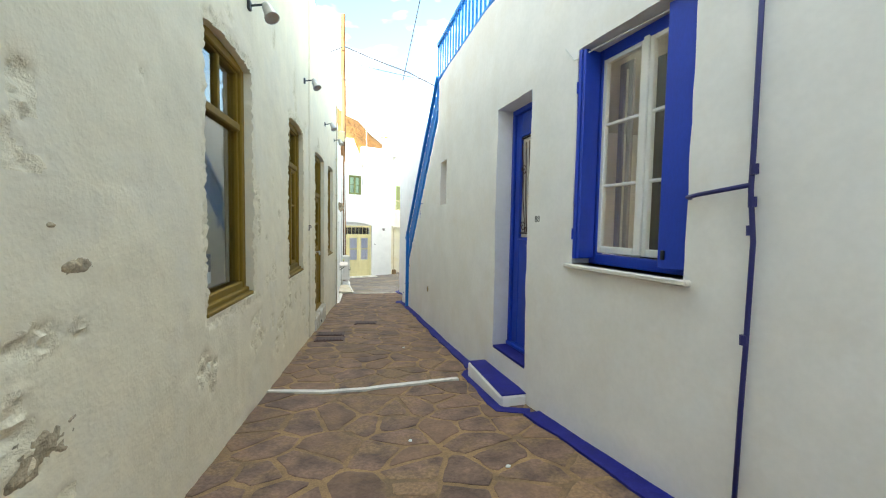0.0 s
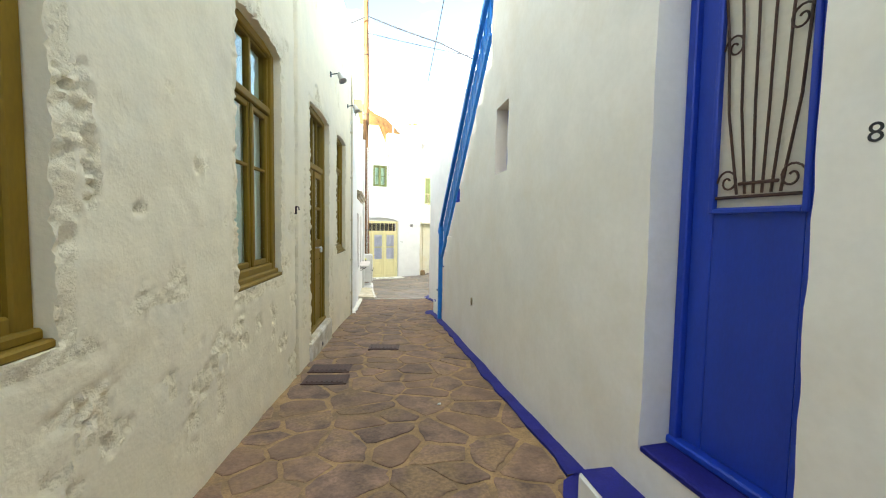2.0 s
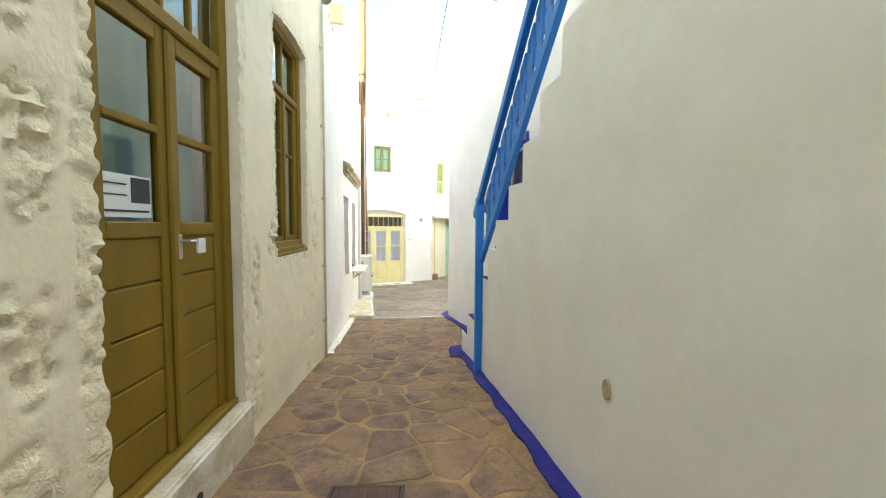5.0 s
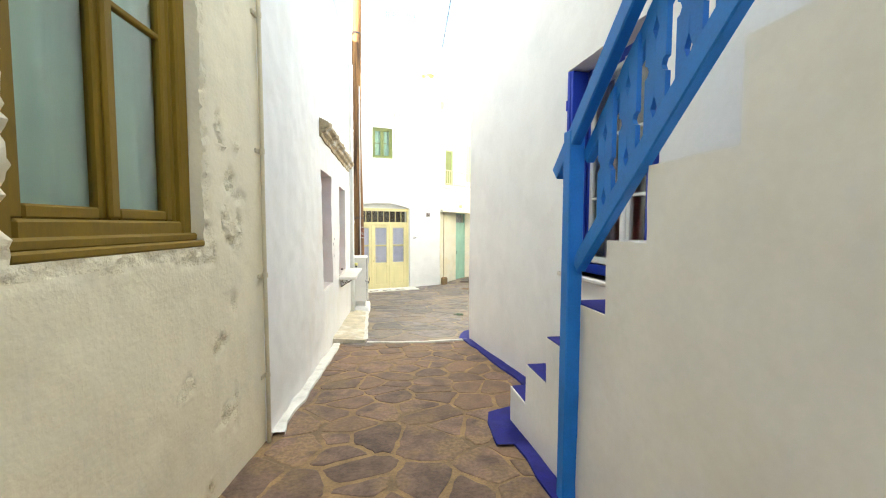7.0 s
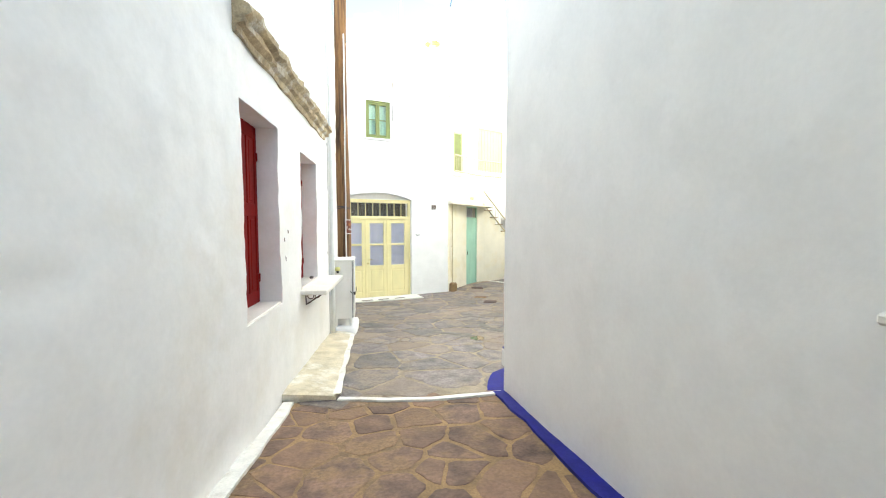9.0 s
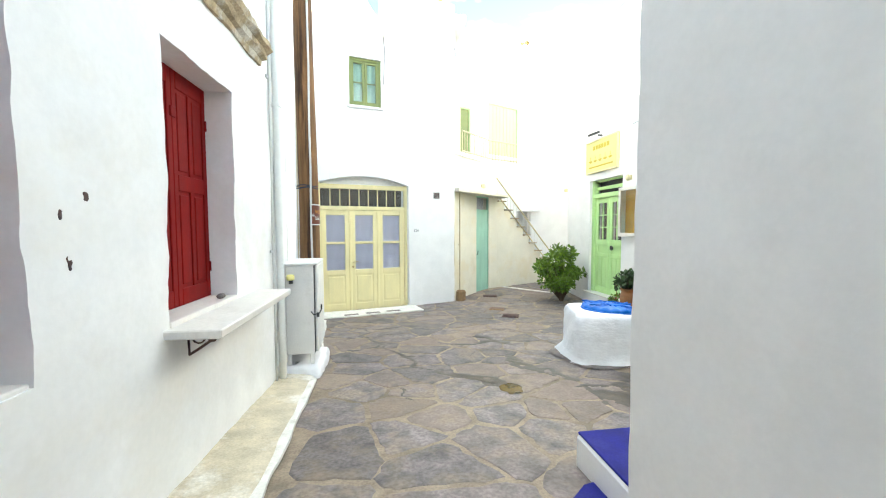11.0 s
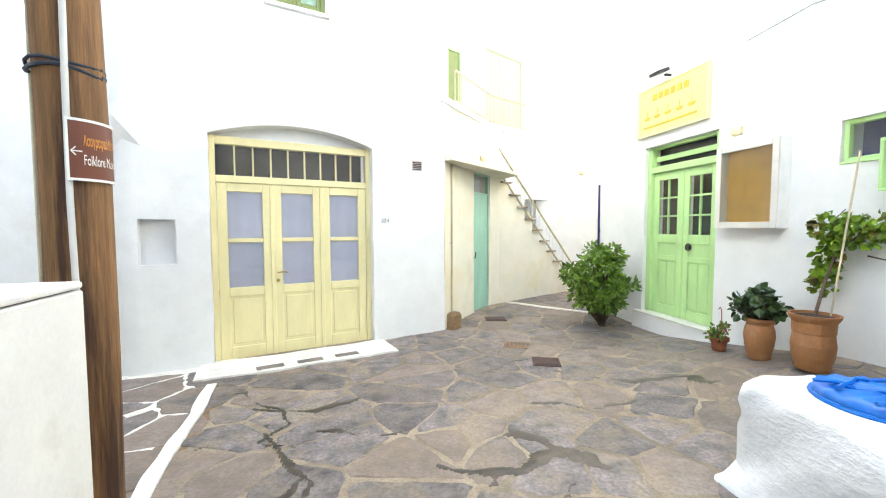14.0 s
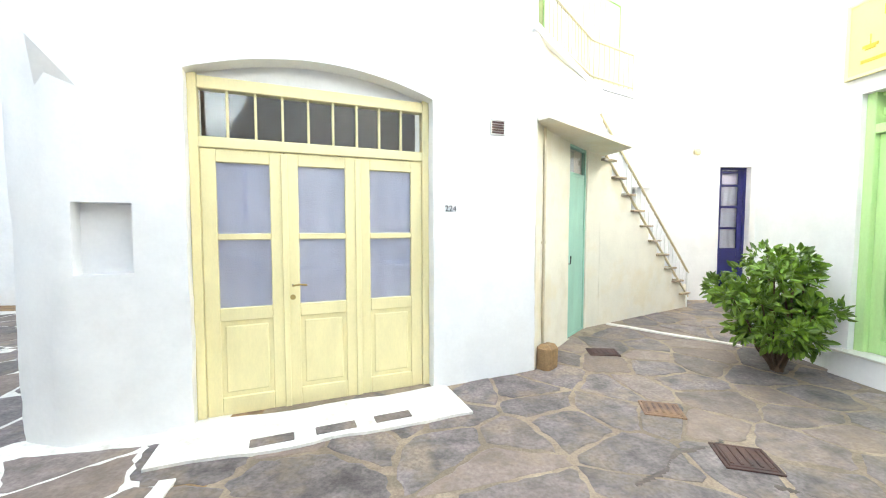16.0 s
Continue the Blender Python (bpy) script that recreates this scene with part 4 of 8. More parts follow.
def baluster_mesh():
    """A flat upright board with round side notches and two pierced diamonds."""
    bm_ = bmesh.new()
    prof = [(0.058, 0.0), (0.058, 0.10), (0.058, 0.14), (0.058, 0.18), (0.058, 0.262), (0.044, 0.270), (0.036, 0.29), (0.044, 0.310), (0.058, 0.318), (0.058, 0.40), (0.058, 0.44), (0.058, 0.48), (0.058, 0.58)]
    hole = [(0.0, 0.0), (0.001, 0.095), (0.018, 0.14), (0.001, 0.185), (0.0, 0.262), (0.0, 0.270), (0.0, 0.29), (0.0, 0.310), (0.0, 0.318), (0.001, 0.395), (0.018, 0.44), (0.001, 0.485), (0.0, 0.58)]
    last = len(prof) - 1
    for sx in (-1, 1):
        def at(x, p, i):
            skew = -0.92 * sx * p[0] if i in (0, last) else 0
            return bm_.verts.new((x, sx * p[0], p[1] + skew))
        front = [(at(-0.011, p, i), at(-0.011, q, i)) for i, (p, q) in enumerate(zip(prof, hole))]
        back = [(at(0.011, p, i), at(0.011, q, i)) for i, (p, q) in enumerate(zip(prof, hole))]
        for i in range(last):
            for f in ((front[i][0], front[i][1], front[i + 1][1], front[i + 1][0]), (back[i][0], back[i + 1][0], back[i + 1][1], back[i][1]),
                      (front[i][0], front[i + 1][0], back[i + 1][0], back[i][0]), (front[i][1], back[i][1], back[i + 1][1], front[i + 1][1])):
                bm_.faces.new(f)
    bmesh.ops.recalc_face_normals(bm_, faces=bm_.faces)
    me = bpy.data.meshes.new("baluster")
    bm_.to_mesh(me)
    bm_.free()
    me.materials.append(M["azure"])
    return me


bal_me = baluster_mesh()
yb = 10.28
while yb > 7.45:
    ob = new("baluster", bal_me)
    ob.parent = rail
    ob.matrix_world = Matrix.Translation((RX + 0.018, yb, 0.64 + 0.965 * (10.48 - yb)))
    yb -= 0.165

tr = thing("terrace_railing", pose(0, 0, 0), "azure painted wooden terrace railing above a white wall", "railing")
boxes("rail", "azure", tr, (1.77, 1.83, -4.5, 7.40, 4.86, 4.93), bev=0.008)
boxes("rail", "azure", tr, (1.78, 1.82, -4.5, 7.40, 4.22, 4.27), bev=0.006)
for i in range(70):
    y = 7.38 - 0.165 * i
    boxes("slat", "azure", tr, (1.788, 1.812, y - 0.014, y + 0.014, 4.14, 4.87), bev=0)

# ---------------- blue painted foot along the east wall ----------------
def ribbon(name, mat, pts, width_left, width_right, lift, label, category, seed=1, wob=0.02, step=0.12, freq=4.0):
    """A painted strip on the ground along a plan line."""
    p = np.array(pts, float)
    s = np.concatenate(([0], np.cumsum(np.hypot(*np.diff(p, axis=0).T))))
    u = np.linspace(0, s[-1], max(2, int(s[-1] / step)))
    x, y = np.interp(u, s, p[:, 0]), np.interp(u, s, p[:, 1])
    tx, ty = np.gradient(x), np.gradient(y)
    n = np.hypot(tx, ty)
    nx, ny = -ty / n, tx / n
    wl_ = width_left + (vnoise(u * freq, u * 0 + seed, seed) - 0.5) * wob * 2
    wr_ = width_right + (vnoise(u * freq, u * 0 + seed + 3, seed + 7) - 0.5) * wob * 2
    wl_, wr_ = np.maximum(wl_, 0.004), np.maximum(wr_, 0.004)
    rows = []
    for f in (1.0, 0.5, 0.0):
        px, py = x + nx * (wl_ * f - wr_ * (1 - f)), y + ny * (wl_ * f - wr_ * (1 - f))
        rows.append(np.column_stack([px, py, ground_z(px, py) + lift]))
    v = np.concatenate(rows)
    k = len(u)
    f = [(r * k + i, (r + 1) * k + i, (r + 1) * k + i + 1, r * k + i + 1) for r in range(2) for i in range(k - 1)]
    e_ = len(v)
    low = v.copy()
    low[:, 2] -= 0.03
    v2 = np.concatenate([v, low])
    f += [(i + 1, i, i + e_, i + 1 + e_) for i in range(k - 1)] + [(2 * k + i, 2 * k + i + 1, 2 * k + i + 1 + e_, 2 * k + i + e_) for i in range(k - 1)]
    ob = raw(name, v2, f, mat, smooth=False)
    return tagged(ob, label, category, kind="structure")


ribbon("trim_blue_lane", "floor_blue", [(1.83, 11.5), (1.80, 10.4), (1.79, 9.0), (1.72, 6.5), (1.71, 4.72)], 0.10, 0.10, 0.024, "blue painted strip on paving along the wall foot", "painted strip", 3)
ribbon("trim_blue_step", "floor_blue", [(1.72, 4.70), (1.55, 4.60), (1.50, 3.42), (1.76, 3.30)], 0.065, 0.065, 0.012, "blue painted strip on paving round a doorstep", "painted strip", 4)
ribbon("trim_blue_near", "floor_blue", [(1.79, 3.24), (1.93, 1.86), (2.10, 0.3), (2.42, -5.0)], 0.06, 0.13, 0.024, "blue painted strip on paving along the wall foot", "painted strip", 5)
ribbon("trim_blue_stairs", "floor_blue", [(2.42, 11.95), (2.1, 11.82), (1.78, 11.72), (1.70, 11.2)], 0.13, 0.13, 0.024, "blue painted strip on paving round the stair foot", "painted strip", 6)
ribbon("trim_blue_house", "floor_blue", [(2.21, 14.95), (2.39, 11.9)], 0.05, 0.085, 0.028, "blue painted strip on paving along the house wall", "painted strip", 7)
ribbon("trim_blue_corner", "floor_blue", [(2.9, 15.6), (2.42, 15.55), (2.30, 15.25), (2.21, 14.95)], 0.05, 0.16, 0.024, "blue painted strip on paving round the house corner", "painted strip", 8)
cs = thing("corner_step", pose(0, 0, 0), "white plastered step with blue painted top beside the house corner", "step")
bm = bmesh.new()
bx(bm, 2.50, 3.6, 15.10, 15.95, -1.5, -0.93, 0.02)
part("riser", bm, "plaster_clean", cs)
bm = bmesh.new()
bx(bm, 2.51, 3.59, 15.11, 15.94, -0.932, -0.915, 0.005)
part("tread", bm, "floor_blue", cs, "blue painted tread")

ribbon("line_lane", "line_paint", [(-0.75, 4.50), (-0.2, 4.33), (0.3, 4.30), (0.9, 4.36), (1.37, 4.40)], 0.035, 0.035, 0.026, "white painted line across the paving", "painted line", 9, 0.012, 0.06)
ribbon("line_corner", "line_paint", [(0.52, 15.03), (1.0, 14.92), (1.47, 14.86), (2.20, 14.93)], 0.035, 0.035, 0.026, "white painted line across the paving", "painted line", 10, 0.012, 0.06)
ribbon("line_passage", "line_paint", [(4.72, 24.90), (5.2, 24.35), (5.98, 23.75)], 0.035, 0.035, 0.026, "white painted line across the paving", "painted line", 11, 0.012, 0.06)
ribbon("line_side_street", "line_paint", [(0.36, 18.9), (0.27, 19.4), (0.18, 19.9), (0.08, 20.9), (-0.02, 21.65)], 0.05, 0.05, 0.026, "white painted line along the side street", "painted line", 12, 0.012, 0.06)

# ---------------- blue drain pipe on the east wall ----------------
dp = thing("drain_pipe", WR1.spot(ry(1.47), 0, 0.022), "dark blue painted drain pipe on white wall with side branch", "drain pipe")
bm = bmesh.new()
tube(bm, [(-0.025, -0.05, -0.2), (-0.02, -0.05, 0.6), (-0.015, -0.05, 0.9), (-0.005, -0.06, 1.45), (-0.03, -0.06, 1.7), (-0.035, -0.05, 1.9), (-0.05, -0.05, 4.1)], 0.0125, 10)
part("pipe", bm, "navy", dp, smooth=True)
bm = bmesh.new()
tube(bm, [(-0.03, -0.06, 1.73), (-0.30, -0.06, 1.70), (-0.37, -0.05, 1.69), (-0.385, 0.05, 1.68)], 0.0125, 10)
part("branch_pipe", bm, "navy", dp, smooth=True)
for z in (0.93, 1.48, 1.62, 1.78):
    bm = bmesh.new()
    tube(bm, [(-0.02, -0.058, z), (-0.022, -0.058, z + 0.05)], 0.019, 10)
    part("collar", bm, "navy", dp)


# ---------------- red shuttered windows ----------------
def red_window(name, wall, o, label):
    w, h = o[1] - o[0], o[3] - o[2]
    e = thing(name, wall.spot(o[0], o[2]), label, "window", kind="structure")
    d = 0.20
    for a, b in ((0.0, w / 2 - 0.002), (w / 2 + 0.002, w)):
        s = boxes("shutter", "red", e, (a, b, d + 0.012, d + 0.03, 0.02, h), bev=0.002)
        c = (a + b) / 2
        rows = [(a, a + 0.055, 0.02, h), (b - 0.055, b, 0.02, h), (c - 0.025, c + 0.025, 0.14, h - 0.12), (a + 0.055, b - 0.055, 0.02, 0.14), (a + 0.055, b - 0.055, h - 0.12, h), (a + 0.055, b - 0.055, h * 0.50, h * 0.57)]
        boxes("rails", "red", s, *[(x0, x1, d, d + 0.014, z0, z1) for x0, x1, z0, z1 in rows], bev=0.005)
        for x0, x1 in ((a + 0.065, c - 0.035), (c + 0.035, b - 0.065)):
            for z0, z1 in ((0.155, h * 0.50 - 0.015), (h * 0.57 + 0.015, h - 0.135)):
                boxes("panel", "red", s, (x0 + 0.008, x1 - 0.008, d + 0.003, d + 0.014, z0 + 0.01, z1 - 0.01), bev=0.008)
        boxes("hinge", "red", s, *[(x, x + 0.02, d - 0.012, d, z, z + 0.08) for x in ((a + 0.005,) if a == 0 else (b - 0.025,)) for z in (0.22, h - 0.32)], bev=0.002)
    boxes("latch", "red", e, (w / 2 - 0.03, w / 2 + 0.03, d - 0.014, d, h * 0.80, h * 0.80 + 0.07), bev=0.003)
    bm = bmesh.new()
    bx(bm, 0.0, w, 0.0, d + 0.03, -0.02, 0.018, 0.006)
    part("window_sill", bm, "marble", e)
    boxes("lining", "gate_wood", e, (-0.01, w + 0.01, d + 0.06, d + 0.07, 0, h), bev=0, label="dark board behind the shutters")
    return e


red_window("window_7", WB, B_OPEN["r1"], "closed dark red panelled shutters in a deep white reveal")
red_window("window_8", WB, B_OPEN["r2"], "closed dark red panelled shutters above a marble shelf")
sh = thing("wall_shelf", WB.spot(by(15.90), -0.17), "white marble shelf on an iron bracket under a window", "shelf")
boxes("slab", "marble", sh, (0.0, 1.52, -0.30, 0.12, 0.0, 0.055), bev=0.008)
for x in (0.25, 1.25):
    bm = bmesh.new()
    tube(bm, [(x, 0.0, -0.16), (x, -0.05, -0.13), (x, -0.15, -0.06), (x, -0.24, -0.012)], 0.009, 6)
    tube(bm, [(x, 0.0, -0.16), (x, 0.0, -0.01), (x, -0.25, -0.008)], 0.009, 6)
    for cy, r in ((-0.06, 0.038), (-0.14, 0.028)):
        tube(bm, [(x, cy + r * math.cos(k * 0.6), -0.05 + r * math.sin(k * 0.6)) for k in range(12)], 0.006, 5)
    part("bracket", bm, "iron", sh, "rusty iron scroll bracket")
pb = thing("pebble", WB.spot(by(16.75), -0.08, 0.05), "grey pebble lying on the window sill", "stone")
bm = bmesh.new()
bmesh.ops.create_icosphere(bm, subdivisions=2, radius=0.035, matrix=Matrix.Translation((0, 0, 0.02)) @ Matrix.Diagonal((1.5, 0.8, 0.6, 1)))
part("pebble_body", bm, "flag", pb, smooth=True)

# eroded stone cornice over the red windows
bm = bmesh.new()
L0, L1 = by(14.05), by(17.62)
prof = [(0.0, 0.0), (-0.03, 0.0), (-0.04, 0.05), (-0.09, 0.075), (-0.10, 0.12), (-0.15, 0.15), (-0.155, 0.20), (-0.02, 0.235), (0.0, 0.235)]
nseg = 46
ringv = []
for i in range(nseg + 1):
    s = L0 + (L1 - L0) * i / nseg
    x, y = WB.xy(s)
    row = []
    for j, (dy, dz) in enumerate(prof):
        k1 = 1 - 0.30 * float(vnoise(np.array(i * 0.9), np.array(j * 1.7), 55)) * (1 if 0 < j < 8 else 0)
        row.append(bm.verts.new((x - dy * k1, y, 2.02 + dz + 0.012 * math.sin(i * 0.7 + j))))
    ringv.append(row)
for u, v in zip(ringv, ringv[1:]):
    for j in range(len(prof) - 1):
        bm.faces.new((u[j], v[j], v[j + 1], u[j + 1]))
bm.faces.new(ringv[0])
bm.faces.new(ringv[-1][::-1])
bmesh.ops.recalc_face_normals(bm, faces=bm.faces)
tagged(part("cornice", bm, "eroded"), "eroded tan stone cornice over red windows", "cornice", kind="structure")

# ---------------- pipes on the west walls ----------------
def wall_pipe(name, wall, s, z0, z1, r, mat, clips, label, lean=0.0, off=0.03):
    e = thing(name, wall.spot(s), label, "pipe")
    bm_ = bmesh.new()
    n = 10
    tube(bm_, [(lean * (1 - k / n) + 0.006 * math.sin(k * 1.9), -off, z0 + (z1 - z0) * k / n) for k in range(n + 1)], r, 10)
    part("pipe", bm_, mat, e, smooth=True)
    for z in clips:
        bm_ = bmesh.new()
        x = lean * (1 - (z - z0) / (z1 - z0))
        tube(bm_, [(x, -off, z), (x, -off, z + 0.035)], r * 1.3, 10)
        bx(bm_, x - r - 0.05, x + r * 0.5, -0.012, 0.01, z, z + 0.03, 0.003)
        part("clip", bm_, mat, e)
    return e


wall_pipe("drain_pipe", WA, WA.length - 0.045, -0.95, 5.5, 0.015, "cream_pipe", (-0.30, 0.45, 1.35, 2.3, 3.3), "cream painted thin pipe running down a wall joint", 0.03, 0.028)
wall_pipe("drain_pipe", WB, by(17.99), -1.28, 4.5, 0.040, "white_paint", (0.9, 1.75, 3.0), "white plastic rain pipe on a plastered wall", 0.0, 0.05)
wall_pipe("conduit", WB, by(17.88), -1.28, 4.5, 0.012, "pvc", (0.2, 2.0), "thin grey conduit beside a rain pipe", 0.0, 0.015)
# groove patches: recessed cable slot with a rusty bracket on the rough wall
gb = thing("wall_bracket", WA.spot(ay(7.18), 1.44, 0.02), "rusty iron bracket in a slot of the wall", "bracket")
bm = bmesh.new()
bx(bm, -0.010, 0.010, -0.025, 0.04, -0.055, 0.035, 0.003)
tube(bm, [(0, -0.02, 0.03), (0, -0.045, 0.025), (0, -0.05, -0.01)], 0.007, 6)
part("hook", bm, "iron", gb)
bm = bmesh.new()
bx(bm, -0.028, 0.028, 0.035, 0.05, -1.75, 1.1, 0.004)
part("slot_board", bm, "cream_pipe", gb, "cream painted board in the slot")
for z in (-1.05, -0.42):
    bm = bmesh.new()
    bx(bm, -0.032, 0.034, -0.01, 0.036, z, z + 0.07, 0.012)
    part("plaster_dab", bm, "rough_plaster", gb, "dab of plaster across the slot")


# ---------------- spot lamps on the rough wall ----------------
def spot_lamp(m):
    e = thing("wall_spotlight", m, "small grey metal spotlight on a wall bracket, unlit", "lamp", "spotlights on the rough wall")
    bm_ = bmesh.new()
    bx(bm_, -0.03, 0.03, -0.02, 0.01, -0.04, 0.04, 0.006)
    part("mount", bm_, "dark_metal", e)
    bm_ = bmesh.new()
    tube(bm_, [(0, -0.02, 0), (0, -0.12, 0.02), (0, -0.15, 0.0)], 0.010, 8)
    part("arm", bm_, "dark_metal", e)
    bm_ = bmesh.new()
    lathe(bm_, [(0.03, 0.05), (0.045, 0.0), (0.05, -0.06), (0.065, -0.10), (0.068, -0.115), (0.055, -0.11)], 14)
    bmesh.ops.transform(bm_, matrix=pose(0, -0.16, -0.01, -25, 18, 0), verts=bm_.verts)
    part("head", bm_, "steel", e, smooth=True)
    return e


lamp0 = spot_lamp(WA.spot(ay(4.0), 3.46))
for y, z in ((6.72, 3.76), (9.2, 3.70), (11.05, 3.74)):
    copy_thing(lamp0, WA.spot(ay(y), z))
fl = thing("wall_sign_box", WB.spot(by(12.25), 4.12), "small yellow box lamp on a wall bracket, unlit", "lamp")
boxes("box_body", "yellow", fl, (-0.03, 0.03, -0.22, -0.02, -0.16, 0.14), bev=0.012)
bm = bmesh.new()
tube(bm, [(0, 0.0, -0.05), (0, -0.05, -0.05), (0, -0.06, -0.26)], 0.012, 8)
part("bracket", bm, "cream_pipe", fl)

# ---------------- ledge, cabinet, pole ----------------
def ledge():
    """Raised plastered kerb along the second west house."""
    ys = np.linspace(15.03, 19.35, 30)
    bm_ = bmesh.new()
    rows = []
    for i, y in enumerate(ys):
        g = float(ground_z(0.4, y))
        xo = 0.49 - 0.10 * (y - 15.03) / 4.3 + 0.018 * math.sin(i * 1.7) + 0.012 * math.sin(i * 0.6)
        rows.append([bm_.verts.new(p) for p in ((-0.06, y, g - 0.2), (-0.06, y, g + 0.10), (xo - 0.05, y, g + 0.055), (xo - 0.012, y, g + 0.045), (xo, y, g + 0.02), (xo + 0.01, y, g - 0.2))])
    for u, v in zip(rows, rows[1:]):
        for j in range(5):
            bm_.faces.new((u[j], u[j + 1], v[j + 1], v[j]))
    bm_.faces.new(rows[0])
    bm_.faces.new(rows[-1][::-1])
    bmesh.ops.recalc_face_normals(bm_, faces=bm_.faces)
    return tagged(part("kerb_ledge", bm_, "ledge"), "dirty white plastered kerb ledge along a wall foot", "kerb", kind="structure")


ledge()
pl = bmesh.new()
bx(pl, -0.02, 0.47, 18.14, 18.92, -1.5, -1.14)
bmesh.ops.subdivide_edges(pl, edges=pl.edges[:], cuts=9, use_grid_fill=True)
for v in pl.verts:
    k = float(vnoise(np.array(v.co.x * 9 + v.co.z * 7), np.array(v.co.y * 9), 77)) - 0.5
    round_ = max(0.0, (v.co.z + 1.24) / 0.10) ** 2 * 0.035
    v.co.x += (k * 0.05 - round_) * (1 if v.co.x > 0.2 else 0)
    v.co.y += (k * 0.05 + round_) * (1 if v.co.y < 18.3 else 0)
    v.co.z -= max(0.0, k) * 0.03 * (v.co.z > -1.2)
tagged(part("cabinet_plinth", pl, "lumpy", smooth=True), "rough white plastered plinth under the meter cabinet", "plinth", kind="structure")
cb = thing("electric_cabinet", pose(0.09, 18.20, -1.14, 0, 0, 3), "grey painted steel street cabinet on legs, padlocked", "cabinet")
CW, CD, CH = 0.345, 0.68, 1.10
boxes("body", "cabinet", cb, (0, CW - 0.03, 0, CD, 0.13, CH + 0.07), bev=0.008)
boxes("top", "cabinet", cb, (-0.015, CW + 0.016, -0.02, CD + 0.02, CH + 0.07, CH + 0.10), bev=0.008)
dr = boxes("cabinet_door", "cabinet", cb, (CW - 0.022, CW + 0.012, 0.02, CD + 0.03, 0.15, CH + 0.062), bev=0.008)
boxes("door_seal", "dark_metal", cb, (CW - 0.029, CW - 0.022, 0.005, CD, 0.14, CH + 0.065), bev=0)
boxes("leg", "cabinet", cb, (0.01, 0.05, 0.01, 0.05, 0, 0.13), bev=0.003)
boxes("leg", "cabinet", cb, (CW - 0.08, CW - 0.04, 0.01, 0.05, 0, 0.13), bev=0.003)
boxes("leg", "cabinet", cb, (0.01, 0.05, CD - 0.05, CD - 0.01, 0, 0.13), bev=0.003)
boxes("leg", "cabinet", cb, (CW - 0.08, CW - 0.04, CD - 0.05, CD - 0.01, 0, 0.13), bev=0.003)
bm = bmesh.new()
tube(bm, [(CW - 0.06, -0.015, 0.63), (CW - 0.03, -0.05, 0.60), (CW + 0.03, 0.0, 0.61), (CW + 0.045, 0.08, 0.64)], 0.008, 6)
tube(bm, [(CW + 0.04, 0.10 + 0.03 * math.cos(k * 0.7), 0.66 + 0.03 * math.sin(k * 0.7)) for k in range(10)], 0.007, 6)
bx(bm, CW + 0.0, CW + 0.03, -0.05, -0.01, 0.57, 0.62, 0.006)
part("padlock", bm, "dark_metal", dr, "dark hasp and padlock")
bm = bmesh.new()
lathe(bm, [(0.02, -0.03), (0.055, -0.025), (0.06, 0.02), (0.05, 0.05), (0.02, 0.055)], 14)
bmesh.ops.transform(bm, matrix=Matrix.Translation((0.07, -0.05, 1.03)) @ Matrix.Diagonal((0.75, 0.75, 0.8, 1)), verts=bm.verts)
part("warning_beacon", bm, "sign_yellow", cb, "yellow plastic beacon", smooth=True)
boxes("beacon_bracket", "dark_metal", cb, (0.05, 0.09, -0.05, 0.0, 0.965, 1.005), bev=0.004)

pole = thing("utility_pole", pose(0.150, 19.34, -1.4), "tall brown wooden utility pole with white conduit", "utility pole")
bm = bmesh.new()
tube(bm, [(0.02 * math.sin(k), 0, 12.6 * k / 12) for k in range(13)], 0.142, 20, 0.100)
part("shaft", bm, "pole_wood", pole, smooth=True)
bm = bmesh.new()
tube(bm, [(0.065 + 0.004 * math.sin(k * 2), -0.132 + 0.0016 * k, 0.9 + 0.45 * k) for k in range(12)], 0.014, 8)
part("conduit", bm, "pvc", pole, "white plastic conduit", smooth=True)
bm = bmesh.new()
tube(bm, [(-0.138 + 0.003 * k, -0.02, 1.0 + 0.9 * k) for k in range(8)], 0.010, 6)
part("earth_wire", bm, "cream_pipe", pole)
for z in (2.42, 7.2, 9.6):
    bm = bmesh.new()
    r = 0.151 - 0.0038 * z
    tube(bm, [(r * math.cos(k * 0.35), r * math.sin(k * 0.35), z + 0.01 * math.sin(k)) for k in range(19)], 0.010, 6)
    tube(bm, [(r * math.cos(k * 0.35), r * math.sin(k * 0.35), z + 0.03 + 0.008 * math.cos(k)) for k in range(19)], 0.008, 6)
    part("strap", bm, "cable", pole, "black wire strap")
for z in (8.7, 9.9, 10.2):
    bm = bmesh.new()
    tube(bm, [(-0.12, -0.08, z), (-0.3, -0.12, z - 0.05), (-0.26, -0.12, z + 0.08), (-0.10, -0.1, z + 0.12)], 0.012, 6)
    part("cable_clamp", bm, "iron", pole, "rusty cable clamp")
sg = thing("direction_sign", pose(0.150, 19.34, 0.50), "brown enamel direction sign with arrow bent round a wooden pole", "sign")
SR, S0, SW, SH = 0.160, radians(-66), 0.27, 0.29


def bend(x, z, out=0.0):
    """A point of the sign's face, x along it, wrapped round the pole."""
    a_ = S0 + x / SR
    return ((SR + out) * math.cos(a_), (SR + out) * math.sin(a_), z)


